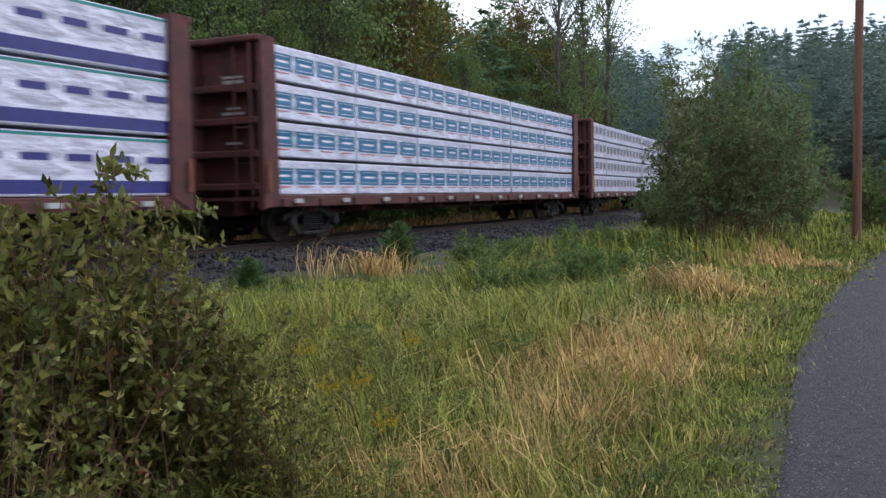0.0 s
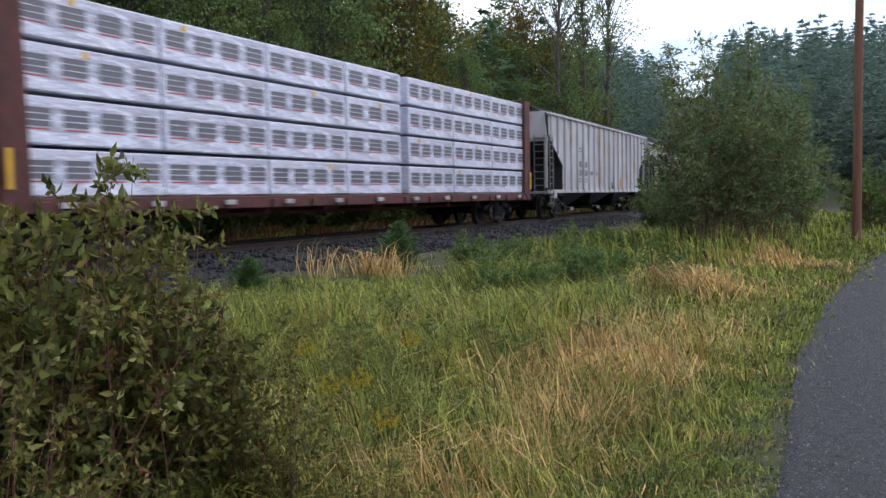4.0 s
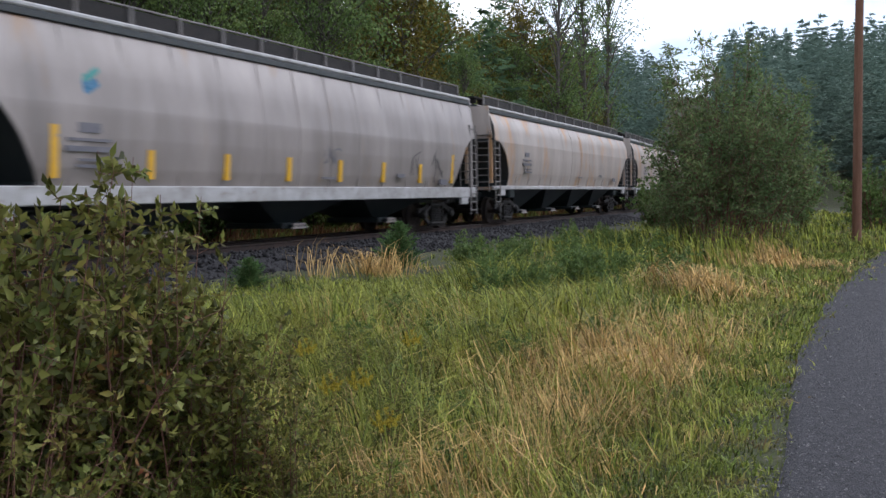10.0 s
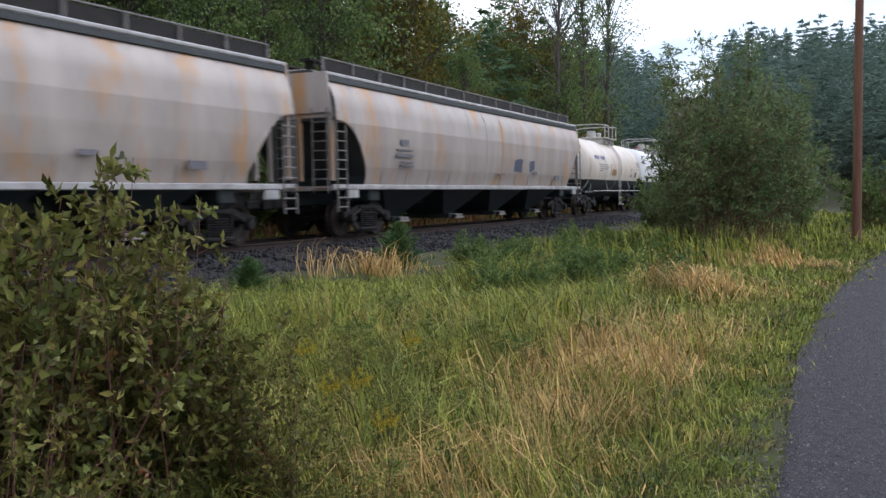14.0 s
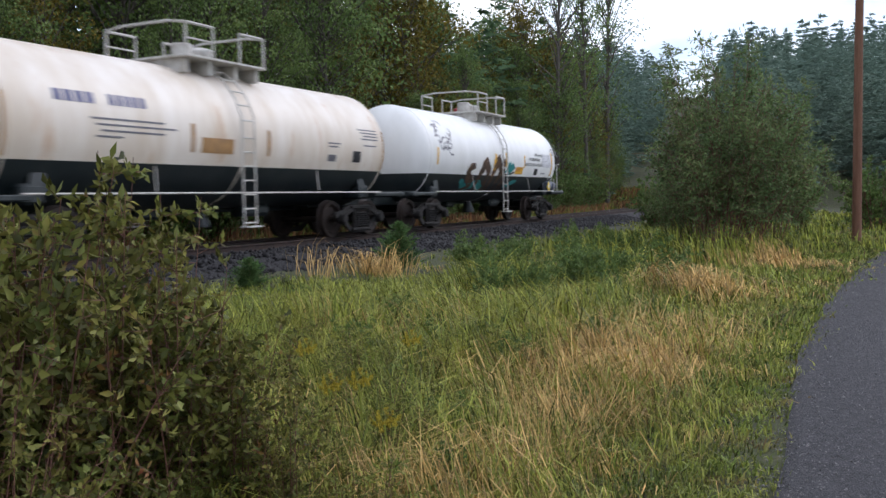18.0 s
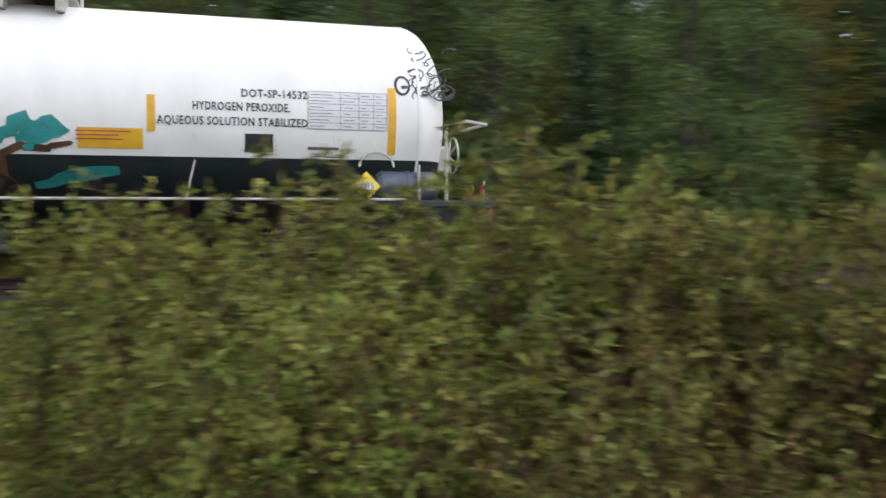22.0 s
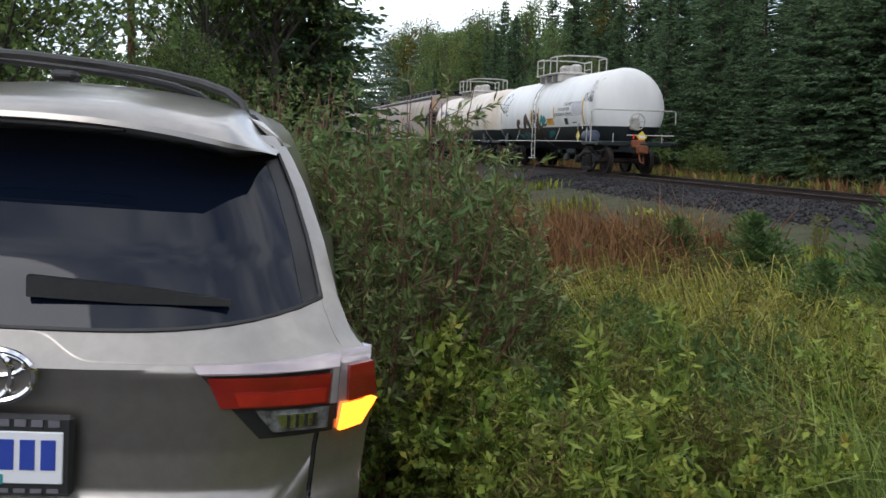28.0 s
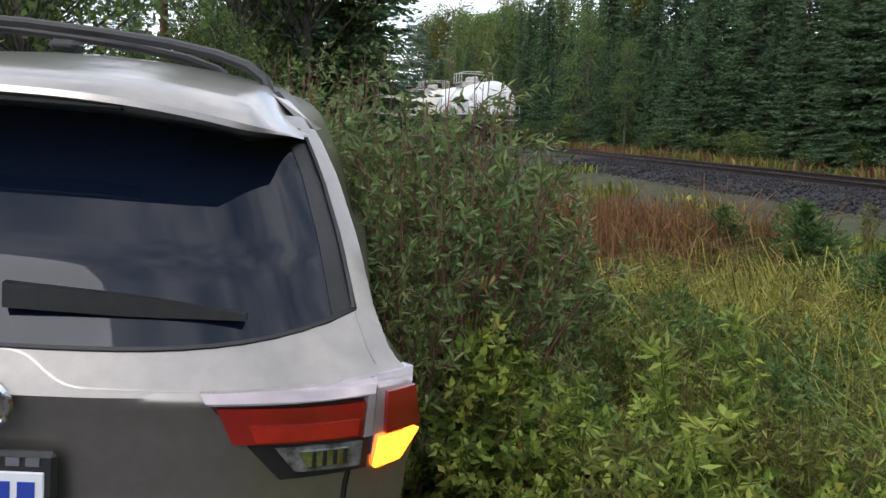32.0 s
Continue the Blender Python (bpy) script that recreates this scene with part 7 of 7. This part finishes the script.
def blades(n, sampler, height, width, lean, seed, name, label, m, tuft=36):
    """Bent three-faced grass blades in tufts; sampler gives the tufts' ground places and a size factor."""
    rng = np.random.default_rng(seed)
    cx, cy, ck = sampler(rng, max(1, n // tuft))
    c = len(cx)
    pick = np.repeat(np.arange(c), tuft)
    n = len(pick)
    cd = np.hypot(cx, cy)
    x = cx[pick] + rng.normal(0, 0.10, n) * (1 + cd[pick] / 14)
    y = cy[pick] + rng.normal(0, 0.10, n) * (1 + cd[pick] / 14)
    z = ground_z(x, y)
    d = np.hypot(x, y)
    h = height * (ck * rng.uniform(0.6, 1.35, c))[pick] * rng.uniform(0.5, 1.2, n)
    w = width * np.maximum(1.0, d / 6.0) * rng.uniform(0.6, 1.35, n)
    a = rng.uniform(0, 6.283, n)
    la = (rng.normal(lean[1], 1.1, c))[pick] + rng.normal(0, 0.7, n)
    lb = np.abs((rng.normal(lean[0], 0.30, c))[pick] + rng.normal(0, 0.2, n)) * h
    B = np.c_[x, y, z - 0.02]
    S = np.c_[np.cos(a), np.sin(a), 0 * a] * w[:, None] / 2
    Dv = np.c_[np.cos(la), np.sin(la), 0 * la]
    mid = B + Dv * lb[:, None] * 0.30 + np.c_[0 * h, 0 * h, h * 0.62]
    tip = B + Dv * lb[:, None] + np.c_[0 * h, 0 * h, h * np.clip(1.0 - 0.40 * (lb / np.maximum(h, 1e-3)) ** 2, 0.25, 1)]
    V = np.stack([B - S, B + S, mid - S * 0.8, mid + S * 0.8, tip], 1).reshape(-1, 3)
    i = np.arange(n)[:, None] * 5
    F = np.concatenate([np.c_[i, i + 1, i + 3], np.c_[i, i + 3, i + 2], np.c_[i + 2, i + 3, i + 4]])
    return thing(name, label, "grass", kind="stuff", data=np_mesh(name, V, F, m))


def verge(az0, az1, d0, d1, power=1.0):
    def pick(rng, n):
        az = np.radians(rng.uniform(az0, az1, n))
        d = d0 + (d1 - d0) * rng.uniform(0, 1, n) ** power
        x, y = d * np.sin(az), d * np.cos(az)
        s, lat = to_track(x, y)
        k = np.interp(lat, [3.2, 4.4, 5.6, 7.2, 10.2, 11.4, 12.4, 13.0], [0.14, 0.24, 0.5, 1.0, 0.95, 0.55, 0.2, 0.12])
        k = np.where(x < -5, np.maximum(k, 0.5), k)
        patch = np.sin(x * 0.9 + 1.3 * np.sin(y * 0.7)) * np.cos(y * 0.8 - 0.6 * x)
        hollow = np.sin(x * 1.9 + 2.1 * np.sin(y * 1.1)) * np.cos(y * 2.2 + 1.4 * np.sin(x * 0.8))
        ok = (lat > 3.3) & (lat < 12.78 + lane_bend(s) + lane_wave(s)) & (rng.uniform(0, 1, len(x)) < 0.80 + 0.55 * hollow)
        return x[ok], y[ok], (np.where(lat > 13, 0.6, k) * (1 + 0.3 * patch))[ok]
    return pick


def patches(spots):
    def pick(rng, n):
        xs, ys = [], []
        for az, d, r, q in spots:
            m = max(2, int(n * q))
            cx, cy = polar(az, d)
            xs.append(cx + rng.normal(0, r, m))
            ys.append(cy + rng.normal(0, r * 0.8, m))
        x, y = np.concatenate(xs), np.concatenate(ys)
        s, lat = to_track(x, y)
        ok = (lat > 3.6) & (lat < 12.2)
        return x[ok], y[ok], np.interp(lat[ok], [10.5, 12.3], [1, 0.4])
    return pick


def make_grass():
    blades(70000, verge(-32, 27, 3.0, 16, 0.8), 0.66, 0.0085, (0.95, 2.6), 201, "tall_grass", "long green grass bending over the verge", M_GRASS)
    blades(30000, verge(-30, 22, 2.8, 14, 0.8), 0.58, 0.0065, (1.1, 2.7), 211, "tall_grass", "yellowing grass leaning among the green", M_MEADOW)
    blades(60000, verge(-28, 29, 14, 60, 0.8), 0.70, 0.009, (0.5, 2.6), 202, "tall_grass", "long green grass along the railway", M_GRASS)
    blades(48000, verge(-150, -30, 2.0, 16, 0.85), 0.50, 0.007, (0.45, 0.3), 204, "tall_grass", "rank green grass under the weeds", M_GRASS)
    blades(5500, patches([(-119.5, 4.3, 0.32, 0.2), (-114, 4.9, 0.35, 0.12), (-124, 5.2, 0.3, 0.12), (-104, 4.6, 0.4, 0.2), (-97, 5.2, 0.4, 0.12), (-110, 6.3, 0.5, 0.12), (-90, 4.8, 0.4, 0.12)]), 0.70, 0.011, (0.75, -0.4), 217, "tall_grass", "fresh green grass clumps among the weeds", M_TUFT)
    blades(16000, verge(-160, -60, 14, 60, 0.8), 0.6, 0.012, (0.4, 0.2), 205, "tall_grass", "rank green grass along the railway", M_GRASS)

    def edge(near, far, lo, hi):
        def pick(rng, n):
            s, lat = rng.uniform(near, far, n), rng.uniform(lo, hi, n)
            x, y, a = on_track(s, lat + lane_bend(s) * np.clip((lat - 9) / 3.9, 0, 1) + lane_wave(s) - 0.1)
            return x, y, rng.uniform(0.6, 1.3, n)
        return pick
    blades(64000, edge(-18.5, -5, 10.3, 12.85), 0.085, 0.012, (0.7, 0.2), 203, "short_grass", "short green verge grass and clover", M_CLOVER)
    blades(52000, edge(-6, 20, 9.6, 12.85), 0.15, 0.010, (0.7, 0.2), 213, "short_grass", "short green verge grass beside the lane", M_CLOVER)
    blades(22000, edge(-19, 4, 9.3, 12.5), 0.13, 0.006, (1.2, 2.7), 214, "dry_grass", "flattened straw in the short verge", M_STRAW)
    blades(2600, edge(-19, 12, 12.55, 13.0), 0.03, 0.016, (1.2, 1.0), 215, "leaf_litter", "brown leaf litter along the lane's edge", M_LITTER)
    blades(9500, patches([(11.0, 8.3, 0.30, 0.15), (12.3, 7.4, 0.26, 0.08), (-5.2, 17.9, 0.5, 0.06), (16.7, 13.9, 0.5, 0.16), (-1.6, 9.65, 0.40, 0.03), (4.9, 7.0, 0.22, 0.03), (7.3, 6.3, 0.25, 0.06), (9.6, 5.4, 0.22, 0.03), (21, 20, 0.8, 0.10), (-1.5, 4.4, 0.22, 0.05), (13.5, 9.6, 0.35, 0.06), (3.0, 5.2, 0.25, 0.03)]), 0.66, 0.0065, (1.0, 2.7), 206, "dry_grass", "bleached straw-coloured grass lying over", M_STRAW)
    blades(8000, patches([(-124.6, 9.2, 0.9, 0.4), (-128, 7.8, 0.8, 0.3), (-119, 7.0, 0.7, 0.15), (-133, 8.6, 0.7, 0.15)]), 0.72, 0.007, (1.2, -0.4), 216, "dry_grass", "pale grass lying over among the weeds", M_MEADOW)
    blades(2200, verge(-16, 24, 3.2, 22, 0.8), 0.62, 0.005, (0.8, 2.6), 207, "dry_grass", "scattered dry straw stalks", M_STRAW)
    blades(15000, patches([(-135.0, 12.5, 1.1, 0.55), (-137.5, 13.5, 1.0, 0.22), (-128, 13.5, 0.8, 0.06), (9.5, 50, 5, 0.15)]), 0.80, 0.008, (0.6, 0.2), 208, "rust_brown_grass", "rust-brown seeding grass near the rails", M_RUSTGRASS)

    def shoulder(rng, n):
        s, lat = rng.uniform(-75, 78, n), -rng.uniform(3.6, 6.5, n)
        x, y, a = on_track(s, lat)
        return x, y, np.full(n, 1.0)
    blades(15000, shoulder, 0.6, 0.011, (0.35, 0.2), 209, "shoulder_grass", "tawny grass on the far railway shoulder", M_RUSTGRASS)
    blades(15000, shoulder, 0.5, 0.012, (0.4, 0.2), 210, "shoulder_grass", "green grass on the far railway shoulder", M_FORB)

    def stones():
        rng = np.random.default_rng(300)
        n = 16000
        s = rng.uniform(-50, 30, n)
        lat = np.where(rng.uniform(size=n) < 0.8, rng.uniform(1.0, 3.8, n), rng.uniform(-1.2, 1.0, n))
        x, y, a = on_track(s, lat)
        z = np.interp(lat, [-1.2, 0, 1.2, 1.9, 2.8, 3.7], [0.47, 0.45, 0.47, 0.43, 0.24, 0.02])
        r = rng.uniform(0.03, 0.065, n)
        base = np.array([(1, 0, 0), (-1, 0, 0), (0, 1, 0), (0, -1, 0), (0, 0, 1), (0, 0, -1)], float)
        V = (base[None] * r[:, None, None] * rng.uniform(0.6, 1.25, (n, 6, 1)) + rng.normal(0, 0.25, (n, 6, 3)) * r[:, None, None]) + np.c_[x, y, z + 0.01][:, None]
        i = np.arange(n)[:, None] * 6
        F = np.concatenate([np.c_[i + a_, i + b_, i + c_] for a_, b_, c_ in ((0, 2, 4), (2, 1, 4), (1, 3, 4), (3, 0, 4), (2, 0, 5), (1, 2, 5), (3, 1, 5), (0, 3, 5))])
        thing("ballast_stones", "loose dark angular ballast stones", "stone", kind="stuff", data=np_mesh("ballast_stones", V.reshape(-1, 3), F, M_BALLAST))

    stones()

    def gravel():
        rng = np.random.default_rng(310)
        n = 9000
        s = -19 + 26 * rng.uniform(0, 1, n) ** 1.6
        lat = np.where(rng.uniform(size=n) < 0.45, 12.75 + np.abs(rng.normal(0, 0.22, n)), rng.uniform(12.9, 16.5, n)) + lane_bend(s)
        x, y, a = on_track(s, lat)
        r = rng.uniform(0.003, 0.010, n)
        base = np.array([(1, 0, 0), (-1, 0, 0), (0, 1, 0), (0, -1, 0), (0, 0, 1), (0, 0, -1)], float)
        V = (base[None] * r[:, None, None] * rng.uniform(0.6, 1.25, (n, 6, 1)) + rng.normal(0, 0.25, (n, 6, 3)) * r[:, None, None]) + np.c_[x, y, np.interp(lat - lane_bend(s), [12.8, 13.0, 13.6, 14.7, 16.5], [0.0, 0.036, 0.05, 0.06, 0.04]) + 0.003][:, None]
        i = np.arange(n)[:, None] * 6
        F = np.concatenate([np.c_[i + a_, i + b_, i + c_] for a_, b_, c_ in ((0, 2, 4), (2, 1, 4), (1, 3, 4), (3, 0, 4), (2, 0, 5), (1, 2, 5), (3, 1, 5), (0, 3, 5))])
        thing("loose_gravel", "loose grey gravel on the lane", "gravel", kind="stuff", data=np_mesh("loose_gravel", V.reshape(-1, 3), F, M_GRAVEL))

    gravel()


make_grass()


def make_pole(az, d, h, label):
    g = G().tube([(0, 0, -0.5), (0, 0, h * 0.5), (0.05, 0, h)], 0.135, 12, 0.10)
    x, y = polar(az, d)
    thing("utility_pole", label, "pole", at(x, y), data=g.mesh("utility_pole", M_POLE))


make_pole(24.75, 29, 11, "brown weathered wooden utility pole beside the lane")
make_pole(-158.6, 30, 11, "dark wooden utility pole behind the parked car")


def motions():
    """The train rolls past; its wheelsets turn as it goes."""
    stamps = [float(t) for t in range(0, 25)] + [24.5, 25.0, 25.5, 26.0, 26.5, 27.5, 28.5, 29.0, 29.5, 30.0, 30.5, 31.0, 31.5, 32.0]
    for car, u in TRAIN:
        walk(car, [(t, car_pose(u, t)) for t in stamps])
    turns = [0.0]
    while turns[-1] < 32.0:
        v = (gone(turns[-1] + 0.05) - gone(turns[-1])) / 0.05
        turns.append(min(32.0, turns[-1] + max(0.0667, round(radians(78) * 0.457 / v * 30) / 30)))
    for ob, x in WHEELSETS:
        walk(ob, [(t, pose(x, 0, 0.457) @ Matrix.Rotation(-gone(t) / 0.457, 4, "Y")) for t in turns])


motions()
